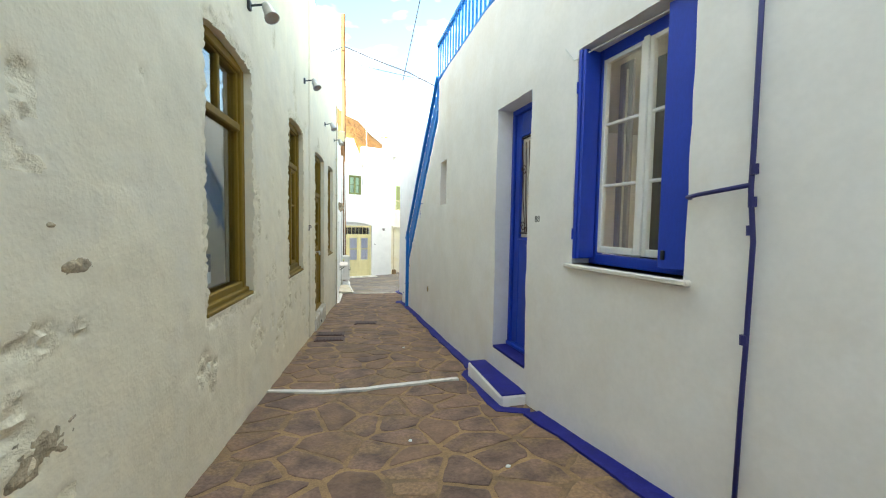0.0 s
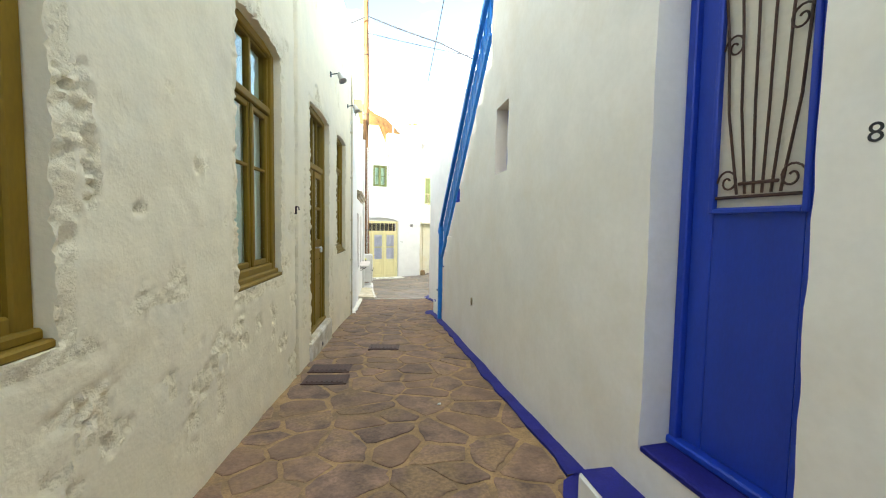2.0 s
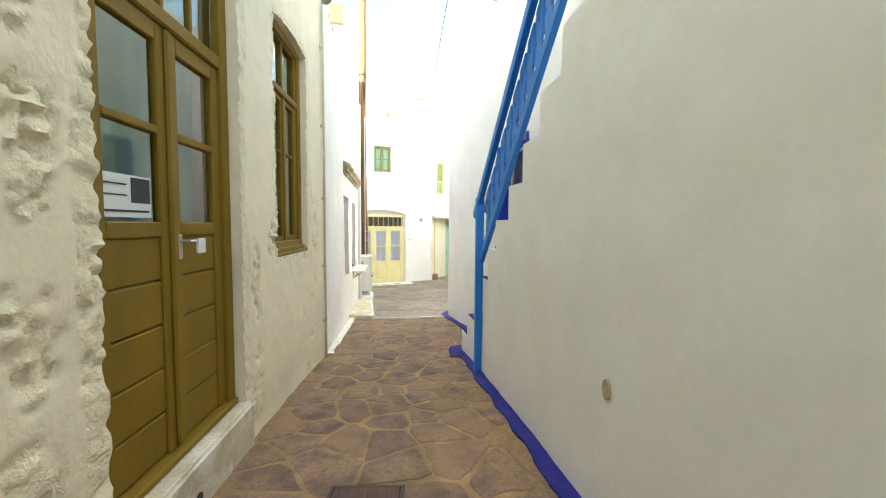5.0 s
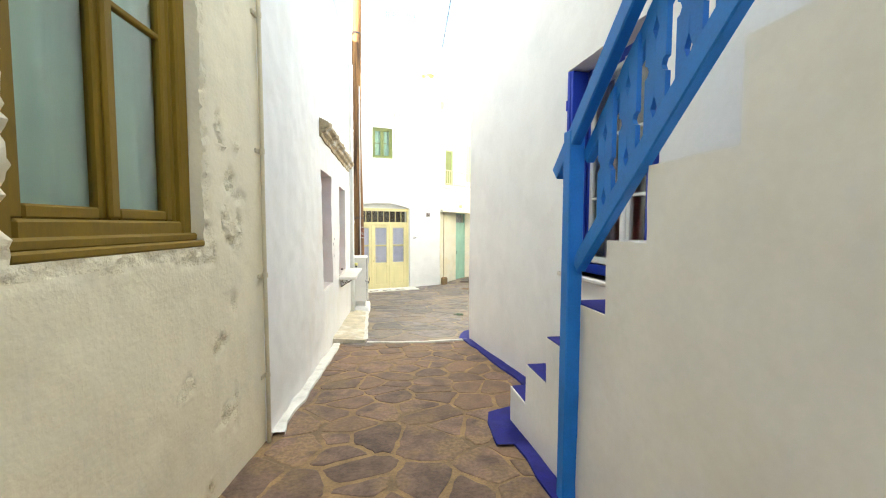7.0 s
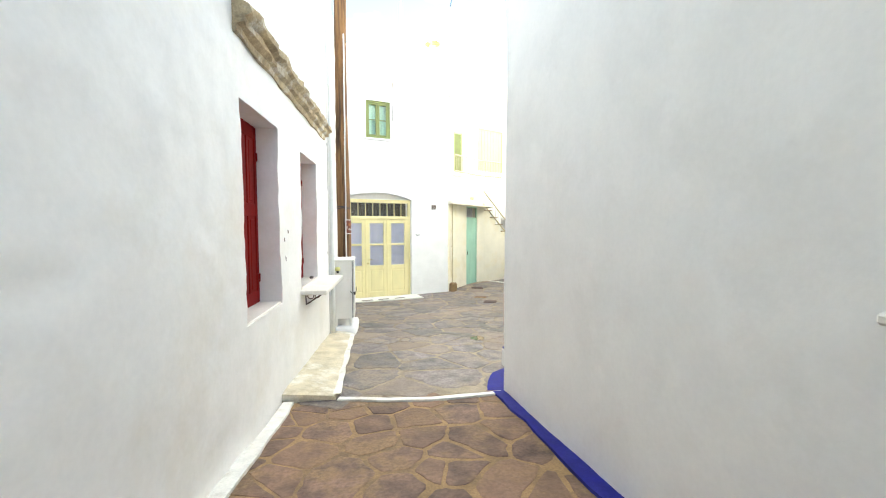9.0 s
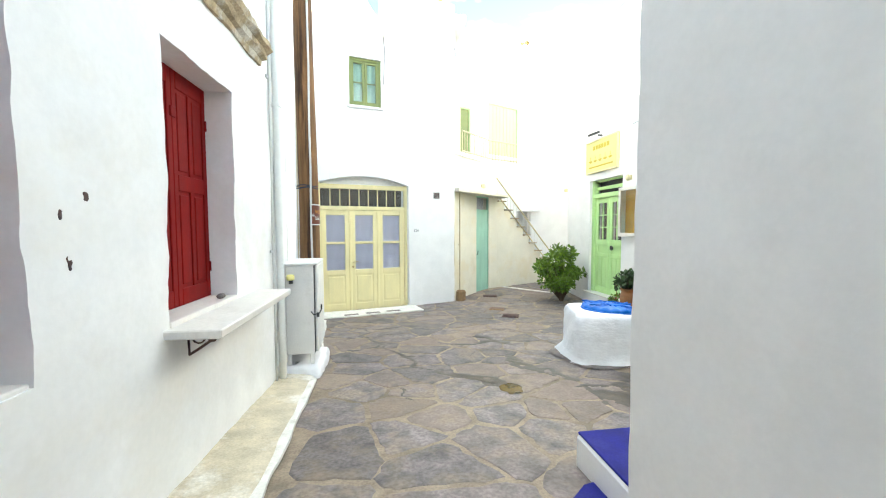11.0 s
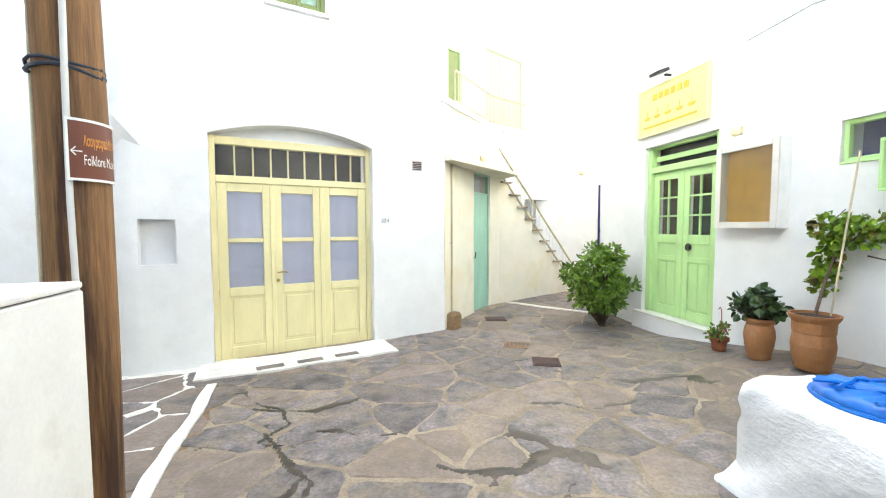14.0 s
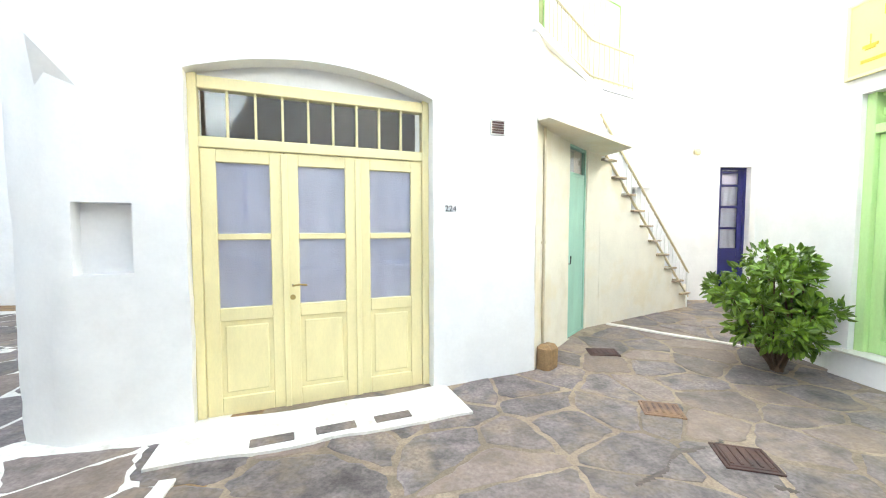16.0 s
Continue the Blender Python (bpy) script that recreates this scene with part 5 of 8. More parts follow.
def bent_strip(name, mat, x0, x1, z0, z1, out, n=16):
    v_, f_ = [], []
    for i in range(n + 1):
        x = x0 + (x1 - x0) * i / n
        v_ += [bend(x, z0, out), bend(x, z1, out), bend(x, z1, out - 0.004), bend(x, z0, out - 0.004)]
        if i:
            q = 4 * i
            f_ += [(q - 4, q, q + 1, q - 3), (q - 3, q + 1, q + 2, q - 2), (q - 2, q + 2, q + 3, q - 1), (q - 1, q + 3, q, q - 4)]
    f_ += [(0, 1, 2, 3), (4 * n + 3, 4 * n + 2, 4 * n + 1, 4 * n)]
    return raw(name, v_, f_, mat, sg)


bent_strip("plate", "sign_brown", 0, SW, 0, SH, 0.0)
for z0, z1 in ((0.0, 0.012), (SH - 0.012, SH)):
    bent_strip("border", "white_paint", 0, SW, z0, z1, 0.003)
for x0, x1 in ((0.0, 0.010), (SW - 0.010, SW)):
    bent_strip("border", "white_paint", x0, x1, 0.012, SH - 0.012, 0.003, 2)
for text, z, mat in (("Λαογραφικό Μουσείο", 0.165, "sign_orange"), ("Folklore Museum", 0.075, "white_paint"), ("←", 0.115, "white_paint")):
    c = bpy.data.curves.new("text_line", "FONT")
    c.body, c.size = text, 0.07
    tmp = new("text_line", c)
    bpy.context.view_layer.update()
    me = bpy.data.meshes.new_from_object(tmp.evaluated_get(bpy.context.evaluated_depsgraph_get()))
    bpy.data.objects.remove(tmp)
    xs_ = [v_.co.x for v_ in me.vertices]
    x_lo, x_hi, w_to, x_at = min(xs_), max(xs_), (0.042 if text == "←" else 0.190), (0.014 if text == "←" else 0.062)
    for v_ in me.vertices:
        v_.co = Vector(bend(x_at + (v_.co.x - x_lo) / (x_hi - x_lo) * w_to, z + v_.co.y, 0.004))
    me.materials.append(M[mat])
    ob = new("text_line", me)
    ob.parent = sg


def cable(name, pts, r, label, sag=0.0, mat="cable"):
    bm_ = bmesh.new()
    a = [Vector(p) for p in pts]
    out = []
    for p, q in zip(a, a[1:]):
        for k in range(12):
            u = k / 12
            v = p.lerp(q, u)
            v.z -= sag * 4 * u * (1 - u) * (q - p).length
            out.append(v)
    out.append(a[-1])
    tube(bm_, out, r, 5)
    return tagged(part(name, bm_, mat), label, "cable")


cable("overhead_cable", [(0.1, 19.1, 9.62), (-0.55, 19.25, 9.35), (-6.0, 20.0, 7.6)], 0.028, "black overhead cable strung from the wooden pole", 0.01)
cable("overhead_cable", [(0.2, 19.1, 9.66), (3.03, 18.33, 8.55), (6.6, 17.4, 6.9), (10.35, 16.42, 5.19)], 0.030, "black overhead cable strung from the wooden pole", 0.012)
cable("overhead_cable", [(3.1, 23.7, 7.6), (2.2, 9.0, 8.9), (1.6, -3.0, 9.5)], 0.016, "thin overhead cable crossing above the lane", 0.004)
cable("overhead_cable", [(0.2, 19.1, 9.0), (6.2, 19.6, 8.6)], 0.014, "thin overhead cable strung from the wooden pole", 0.01)
cable("wall_cable", [(1.24, 22.72, 3.7), (1.26, 22.72, 4.5), (1.22, 22.70, 5.0)], 0.010, "black cable stub beside an upper window")
cable("wall_cable", [(6.26, 21.0, 2.56), (6.26, 20.3, 2.62), (6.26, 19.35, 2.45), (6.26, 19.22, 2.20), (6.26, 19.2, 2.75), (6.24, 18.6, 3.4)], 0.008, "grey cable looping across a white wall", mat="cable_grey")
cable("wall_cable", [(6.26, 19.22, 2.22), (6.26, 18.6, 2.36), (6.25, 18.0, 2.55)], 0.007, "thin grey cable across a white wall", mat="cable_grey")
cable("wall_cable", [(3.0, 23.2, 4.6), (2.85, 23.1, 5.1), (2.7, 23.1, 5.6)], 0.014, "cable stub at a house corner")

# ---------------- north house ----------------
o = Y_OPEN["door"]
w, h = o[1] - o[0], o[3] - o[2]
e = thing("door_3", WY.spot(o[0], o[2]), "pale yellow three-leaf door with cloth-covered panes and barred transom, closed", "door", kind="structure")
d = 0.13
boxes("door_frame", "yellow", e, (0, 0.07, d, d + 0.1, 0, h + 0.02), (w - 0.07, w, d, d + 0.1, 0, h + 0.02), bev=0.006)
zt = 2.33
boxes("transom_rail", "yellow", e, (0.07, w - 0.07, d, d + 0.1, zt, zt + 0.09), (0.07, w - 0.07, d, d + 0.1, h - 0.10, h), bev=0.006)
boxes("head_board", "plaster_clean", e, (-0.02, w + 0.02, d + 0.06, d + 0.12, h, h + 0.22), bev=0, label="plastered infill under the arch")
xs = np.linspace(0.07, w - 0.07, 10)
for x in xs[1:-1]:
    boxes("transom_bar", "yellow", e, (x - 0.010, x + 0.010, d + 0.02, d + 0.06, zt + 0.09, h - 0.10), bev=0.003)
for a, b in zip(xs, xs[1:]):
    pane(e, a + 0.01, b - 0.01, zt + 0.09, h - 0.10, d + 0.04, "transom_pane")
# sheet coloured dark for the unlit space over the leaves
boxes("transom_backing", "dim", e, (0.05, w - 0.05, d + 0.3, d + 0.31, zt, h), bev=0, label="dark sheet standing in for the unlit space behind the transom")
lw = (w - 0.14) / 3
for i in range(3):
    a, b = 0.07 + lw * i + 0.003, 0.07 + lw * (i + 1) - 0.003
    lf = boxes("door_leaf", "yellow", e, (a, a + 0.115, d + 0.02, d + 0.065, 0.02, zt - 0.004), (b - 0.115, b, d + 0.02, d + 0.065, 0.02, zt - 0.004), (a + 0.115, b - 0.115, d + 0.02, d + 0.065, zt - 0.115, zt - 0.004),
               (a + 0.115, b - 0.115, d + 0.02, d + 0.065, 0.85, 0.965), (a + 0.115, b - 0.115, d + 0.02, d + 0.065, 1.555, 1.61), (a + 0.115, b - 0.115, d + 0.02, d + 0.065, 0.02, 0.18), bev=0.006)
    boxes("panel", "yellow", lf, (a + 0.11, b - 0.11, d + 0.04, d + 0.06, 0.17, 0.86), bev=0.002)
    boxes("panel_field", "yellow", lf, (a + 0.15, b - 0.15, d + 0.027, d + 0.045, 0.22, 0.81), bev=0.012)
    for z0, z1 in ((0.965, 1.555), (1.61, zt - 0.115)):
        pane(lf, a + 0.11, b - 0.11, z0 - 0.005, z1 + 0.005, d + 0.045)
        cloth("pane_cloth", "sheet", lf, a + 0.105, b - 0.105, z0 - 0.01, z1 + 0.01, d + 0.054, 2, 0.004, "lilac white cloth behind the glass")
for i in (1, 2):
    x = 0.07 + lw * i
    boxes("meeting_bead", "yellow", e, (x - 0.028, x + 0.028, d + 0.0, d + 0.025, 0.02, zt - 0.02), bev=0.008)
bm = bmesh.new()
x = 0.07 + lw + 0.055
tube(bm, [(x, d + 0.02, 1.14), (x, d - 0.04, 1.14), (x + 0.06, d - 0.045, 1.15), (x + 0.12, d - 0.04, 1.14)], 0.009, 8)
lathe(bm, [(0.022, 0), (0.026, 0.004), (0.022, 0.010)], 12)
part("door_handle", bm, "brass", e, "dull brass lever handle")
bm = bmesh.new()
tube(bm, [(x, d + 0.022, 1.03), (x, d + 0.008, 1.03)], 0.024, 14)
part("lock_rose", bm, "brass", e)

o = Y_OPEN["niche"]
bm = bmesh.new()
bx(bm, -0.02, o[1] - o[0] + 0.02, 0.14, 0.30, -0.03, 0.57, 0.01)
nb = part("niche_back", bm, "plaster_clean")
nb.matrix_world = WY.spot(o[0], o[2])
tagged(nb, "white plastered back of a small wall niche", "niche", kind="structure")

o = Y_OPEN["w"]
w, h = o[1] - o[0], o[3] - o[2]
e = thing("window_9", WY.spot(o[0], o[2]), "olive green wooden upper window with grey curtains behind panes", "window", kind="structure")
ring_frame("window_frame", "olive", e, 0, w, 0, h, 0.05, 0.12, 0.055, 0.005)
for a, b in ((0.056, w / 2 - 0.002), (w / 2 + 0.002, w - 0.056)):
    casement_leaf(e, a, b, 0.056, h - 0.056, 0.065, 2, "olive")
cloth("curtain", "curtain", e, 0.03, w - 0.03, 0.03, h - 0.03, 0.16, 5, 0.012, "pale grey curtain")
boxes("window_sill", "plaster_clean", e, (-0.05, w + 0.05, -0.05, 0.06, -0.06, -0.004), bev=0.01)

vt = thing("wall_vent", WY.spot(yx(2.41), 1.16), "small grey slatted wall vent", "vent")
ring_frame("vent_frame", "steel", vt, 0, 0.17, 0, 0.16, -0.014, 0.01, 0.014, 0.002)
for i in range(5):
    boxes("slat", "iron", vt, (0.012, 0.158, -0.010, 0.008, 0.018 + 0.026 * i, 0.034 + 0.026 * i), bev=0, label="")
lettering("house_number", "224", 0.085, WY.spot(yx(1.975), 0.355, -0.012), "ink", "stencilled black house number 224 on white plaster", "house number")

# pitched roof slope behind the front, flues and aerial
rf = raw("roof_slope", [(-1.6, 22.35, 4.9), (1.28, 22.78, 4.94), (0.78, 24.9, 6.75), (-2.6, 24.6, 6.75), (-1.6, 22.35, 4.7), (1.28, 22.78, 4.7), (0.78, 24.9, 6.5), (-2.6, 24.6, 6.5), (1.05, 27.4, 5.2), (-3.4, 27.4, 5.2)],
         [(0, 1, 2, 3), (4, 7, 6, 5), (0, 4, 5, 1), (1, 5, 6, 2), (3, 7, 4, 0), (2, 8, 9, 3), (1, 8, 2)], "teal_plaster", label="pale plastered sloping roof of the north house")
tagged(rf, category="roof", kind="structure")


def flue(x, y, z0, z1, r, label):
    e_ = thing("chimney_flue", pose(x, y, z0), label, "chimney")
    bm_ = bmesh.new()
    lathe(bm_, [(r, 0), (r, z1 - z0 - 0.18), (r * 0.8, z1 - z0 - 0.15), (r * 0.8, z1 - z0 - 0.08)], 12)
    part("pipe", bm_, "white_paint", e_)
    bm_ = bmesh.new()
    lathe(bm_, [(r * 1.2, z1 - z0 - 0.10), (r * 2.2, z1 - z0 - 0.07), (r * 2.2, z1 - z0 - 0.03), (r * 0.6, z1 - z0)], 14)
    part("cowl", bm_, "brass", e_, "tarnished metal cowl")


flue(2.68, 24.94, 5.8, 7.0, 0.12, "white chimney flue with a tarnished metal cowl")
flue(6.24, 27.3, 5.8, 7.05, 0.07, "thin white flue with a small metal cowl")
an = thing("tv_aerial", pose(1.6, 25.2, 6.0), "metal television aerial on a roof mast", "aerial")
bm = bmesh.new()
tube(bm, [(0, 0, 0), (0, 0, 3.5)], 0.02, 6)
part("mast", bm, "steel", an)
bm = bmesh.new()
tube(bm, [(-0.6, -0.1, 3.4), (0.7, 0.1, 3.4)], 0.012, 5)
part("boom", bm, "steel", an)
for i in range(14):
    bm = bmesh.new()
    x = -0.58 + i * 0.095
    tube(bm, [(x, -0.22 + i * 0.004, 3.4), (x, 0.22 - i * 0.004, 3.4)], 0.006, 4)
    part("element", bm, "dark_metal", an)

# painted apron with bare stones before the yellow door
ap = ribbon("apron_paint", "line_paint", [(-0.30, 22.02), (0.5, 22.20), (1.3, 22.42), (2.02, 22.62)], 0.36, 0.26, 0.030, "white painted paving before the yellow door", "painted apron", 13, 0.03)
for x, y in ((0.50, 22.06), (0.95, 22.20), (1.40, 22.34)):
    bm = bmesh.new()
    bx(bm, -0.16, 0.16, -0.065, 0.065, -0.03, 0.036, 0.01, pose(x, y, float(ground_z(x, y)), 0, 0, 16))
    part("bare_stone", bm, "flag", ap, "unpainted grey stone")
gs = thing("grey_stone", pose(3.14, 23.36, -1.47, 0, 4, 40), "rounded grey stone set against the house corner", "stone")
bm = bmesh.new()
bx(bm, -0.13, 0.13, -0.09, 0.09, 0, 0.32, 0.045)
part("stone_body", bm, "mortar", gs)
wall_pipe("drain_pipe", WT, 0.28, -1.45, 1.35, 0.018, "cream_pipe", (0.0,), "thin cream pipe down the house corner", 0.0, 0.02)

# ---------------- teal door, canopy, stairs ----------------
o = T_OPEN["door"]
w, h = o[1] - o[0], o[3] - o[2]
e = thing("door_4", WT.spot(o[0], o[2]), "narrow pale teal metal door with a small top light, closed", "door", kind="structure")
ring_frame("door_frame", "teal", e, 0, w, 0.01, h, 0.02, 0.08, 0.035, 0.004)
boxes("door_leaf", "teal", e, (0.037, w - 0.037, 0.035, 0.07, 0.02, h - 0.42), bev=0.005)
boxes("light_rail", "teal", e, (0.037, w - 0.037, 0.03, 0.075, h - 0.42, h - 0.37), bev=0.004)
pane(e, 0.037, w - 0.037, h - 0.37, h - 0.04, 0.055)
# grey sheet whose colour stands for dimness behind the pane
boxes("light_backing", "room", e, (0.02, w - 0.02, 0.2, 0.21, h - 0.45, h), bev=0, label="grey sheet standing in for the dim space behind the top light")
bm = bmesh.new()
tube(bm, [(0.07, 0.03, 1.05), (0.07, 0.0, 1.05), (0.07, -0.005, 1.16)], 0.009, 6)
part("door_handle", bm, "dark_metal", e)
can = raw("canopy", [(2.97, 23.27, 1.36), (3.06, 23.16, 1.36), (4.70, 24.28, 1.30), (4.62, 24.98, 1.30), (3.2, 23.7, 1.36), (2.97, 23.27, 1.44), (3.06, 23.16, 1.44), (4.70, 24.28, 1.36), (4.62, 24.98, 1.40), (3.2, 23.7, 1.46)],
          [(0, 4, 3, 2, 1), (5, 6, 7, 8, 9), (0, 1, 6, 5), (1, 2, 7, 6), (2, 3, 8, 7), (3, 4, 9, 8), (4, 0, 5, 9)], "teal_plaster")
tagged(can, "thin plastered concrete canopy over the teal door", "canopy", kind="structure")

ts = thing("terrace_stairs", pose(0, 0, 0), "cream plastered outdoor stairs with thin stone treads", "stairs", kind="structure")
td = Vector((2.65, 1.28, 0)).normalized()
tn = Vector((-td.y, td.x, 0))
T0 = Vector((4.55, 24.86, 0))
NS, TR, RS = 10, 0.265, 0.255
for i in range(NS):
    s0 = i * TR
    zt = 1.25 - RS * i
    m = Matrix.Translation(T0 + td * s0) @ Matrix(((td.x, tn.x, 0, 0), (td.y, tn.y, 0, 0), (0, 0, 1, 0), (0, 0, 0, 1)))
    bm = bmesh.new()
    bx(bm, 0, TR + 0.002, 0.0, 0.85, -1.7, zt - 0.035, 0, m)
    part("step", bm, "teal_plaster", ts)
    bm = bmesh.new()
    bx(bm, -0.01, TR + 0.05, -0.06, 0.85, zt - 0.033, zt, 0.006, m)
    part("tread", bm, "eroded", ts, "thin tan stone tread")
rl = thing("terrace_stair_railing", pose(0, 0, 0), "white painted metal railing along the outdoor stairs", "railing")


def rail_pt(s, z, off=0.0):
    v = T0 + td * s + tn * off
    return (v.x, v.y, z)


for off in (0.0, 0.78):
    for dz in (0.16, 0.62):
        bm = bmesh.new()
        tube(bm, [rail_pt(-0.05, 1.25 + dz + 0.05, off), rail_pt(NS * TR + 0.05, 1.25 - RS * NS + dz, off)], 0.022, 6)
        part("rail", bm, "rail_shade_cream", rl)
    for i in range(NS * 2 + 1):
        s0 = i * TR / 2
        zb = 1.25 - RS / TR * s0
        bm = bmesh.new()
        tube(bm, [rail_pt(s0, zb + 0.16, off), rail_pt(s0, zb + 0.62, off)], 0.009, 5)
        part("baluster", bm, "white_paint", rl)
    bm = bmesh.new()
    tube(bm, [rail_pt(NS * TR, -1.35, off), rail_pt(NS * TR, -0.66, off)], 0.02, 6)
    part("newel", bm, "white_paint", rl)

br = thing("balcony_railing", pose(0, 0, 0), "white painted metal balcony railing with upright bars", "railing")
bpts = [(3.25, 23.70), (4.32, 24.78), (5.25, 25.22)]
for z in (2.46, 2.98):
    bm = bmesh.new()
    tube(bm, [(x, y, z) for x, y in bpts], 0.022, 6)
    part("rail", bm, "rail_shade_cream", br)
bw = Wall(bpts)
for i in range(22):
    x, y = bw.xy(bw.length * i / 21)
    bm = bmesh.new()
    tube(bm, [(x, y, 2.38), (x, y, 2.98)], 0.011, 5)
    part("baluster", bm, "rail_shade_cream", br)
fp = raw("terrace_floor", [(2.9, 23.2, 2.40), (4.3, 24.74, 2.40), (5.3, 25.22, 2.40), (4.95, 25.95, 2.40), (2.8, 24.7, 2.40), (2.9, 23.2, 2.30), (4.3, 24.74, 2.30), (5.3, 25.22, 2.30), (4.95, 25.95, 2.30), (2.8, 24.7, 2.30)],
         [(0, 1, 2, 3, 4), (5, 9, 8, 7, 6), (0, 5, 6, 1), (1, 6, 7, 2), (2, 7, 8, 3), (3, 8, 9, 4), (4, 9, 5, 0)], "plaster_clean")
tagged(fp, "white plastered terrace floor slab", "terrace", kind="structure")
# made-up filler block that hides the slab's shaded underside above the stairs
tw = raw("wall_terrace_end", [(*p, z) for z in (0.3, 2.296) for p in ((4.36, 24.80), (5.27, 25.24), (4.95, 25.92), (4.1, 25.40))],
         [(3, 2, 1, 0), (4, 5, 6, 7), (0, 1, 5, 4), (1, 2, 6, 5), (2, 3, 7, 6), (3, 0, 4, 7)], "plaster_clean")
tagged(tw, "white block added to cover the shaded underside of the terrace", "wall", kind="structure")
o = U_OPEN["door"]
e = thing("door_5", WU.spot(o[0], o[2]), "olive green terrace door behind a white railing", "door", kind="structure")
ring_frame("door_frame", "lime", e, 0, o[1] - o[0], 0, o[3] - o[2], 0.02, 0.09, 0.06, 0.005)
boxes("door_leaf", "olive", e, (0.06, o[1] - o[0] - 0.06, 0.05, 0.08, 0.02, o[3] - o[2] - 0.06), bev=0.005)
o = U_OPEN["shut"]
w, h = o[1] - o[0], o[3] - o[2]
e = thing("window_10", WU.spot(o[0], o[2]), "closed lime green shutters on the terrace wall", "window", kind="structure")
ring_frame("window_frame", "lime", e, 0, w, 0, h, 0.0, 0.07, 0.05, 0.005)
for a, b in ((0.05, w / 2 - 0.003), (w / 2 + 0.003, w - 0.05)):
    s = boxes("shutter", "lime", e, (a, b, 0.03, 0.055, 0.05, h - 0.05), bev=0.004)
    for i in range(4):
        x = a + (b - a) * (i + 0.5) / 4
        boxes("board", "lime", s, (x - (b - a) / 8 + 0.004, x + (b - a) / 8 - 0.004, 0.02, 0.032, 0.07, h - 0.07), bev=0.004)

# navy door at the passage end
o = N_OPEN["door"]
w, h = o[1] - o[0], o[3] - o[2]
e = thing("door_6", WN.spot(o[0], o[2]), "navy blue door with glazed upper panes, closed", "door", kind="structure")
ring_frame("door_frame", "navy", e, 0, w, 0, h, 0.12, 0.2, 0.05, 0.005)
lf = boxes("door_leaf", "navy", e, (0.05, 0.15, 0.14, 0.18, 0.02, h - 0.05), (w - 0.15, w - 0.05, 0.14, 0.18, 0.02, h - 0.05), (0.15, w - 0.15, 0.14, 0.18, 0.02, 1.0), *[(0.15, w - 0.15, 0.14, 0.18, z, z + 0.05) for z in (1.4, 1.85, 2.3, h - 0.12)], bev=0.005)
for z0, z1 in ((1.0, 1.4), (1.45, 1.85), (1.9, 2.3)):
    pane(lf, 0.14, w - 0.14, z0, z1, 0.16)
cloth("curtain", "sheet", e, 0.1, w - 0.1, 1.0, h - 0.1, 0.26, 3, 0.01, "pale cloth behind the panes")
bx_ = thing("intercom_box", WN.spot(WN.at_x(9.0), 0.6), "small grey intercom box on white wall", "intercom")
boxes("case", "steel", bx_, (0, 0.08, -0.03, 0.0, 0, 0.22), bev=0.006)



def bulkhead_lamp(m):
    """A small caged wall lamp."""
    e_ = thing("wall_lamp", m, "small cream wall lamp on white plaster, unlit", "lamp", "small lamps round the square")
    bm_ = bmesh.new()
    bx(bm_, -0.05, 0.05, -0.025, 0.01, -0.05, 0.05, 0.01)
    part("mount", bm_, "rail_shade_cream", e_)
    bm_ = bmesh.new()
    lathe(bm_, [(0.025, -0.07), (0.05, -0.05), (0.055, 0.0), (0.045, 0.04), (0.02, 0.055)], 12)
    bmesh.ops.transform(bm_, matrix=Matrix.Translation((0, -0.07, 0)), verts=bm_.verts)
    part("shade", bm_, "yellow", e_, smooth=True)
    return e_


wl0 = bulkhead_lamp(WT.spot(WT.at_x(3.95), 1.62))
copy_thing(wl0, WL.spot(ly(21.12), 1.50))
copy_thing(wl0, WN.spot(WN.at_x(7.55), 1.75))

# ---------------- east house on the square ----------------
o = L_OPEN["door"]
w, h = o[1] - o[0], o[3] - o[2]
e = thing("door_7", WL.spot(o[0], o[2]), "lime green double door with six small panes in each leaf, closed", "door", kind="structure")
d = 0.12
boxes("door_frame", "lime", e, (0, 0.09, d - 0.06, d + 0.08, 0, h), (w - 0.09, w, d - 0.06, d + 0.08, 0, h), (0.09, w - 0.09, d - 0.06, d + 0.08, 2.33, 2.43), (0.09, w - 0.09, d, d + 0.08, h - 0.04, h), bev=0.006)
# solid dark sheet paints the shade of the open transom
boxes("transom_shade", "dark_metal", e, (0.09, w - 0.09, d + 0.10, d + 0.13, 2.43, h), bev=0, label="dark sheet standing in for the shaded opening over the door")
boxes("transom_slat", "lime", e, (0.09, w - 0.09, d + 0.02, d + 0.05, 2.52, 2.60), bev=0.006)
mid = w / 2
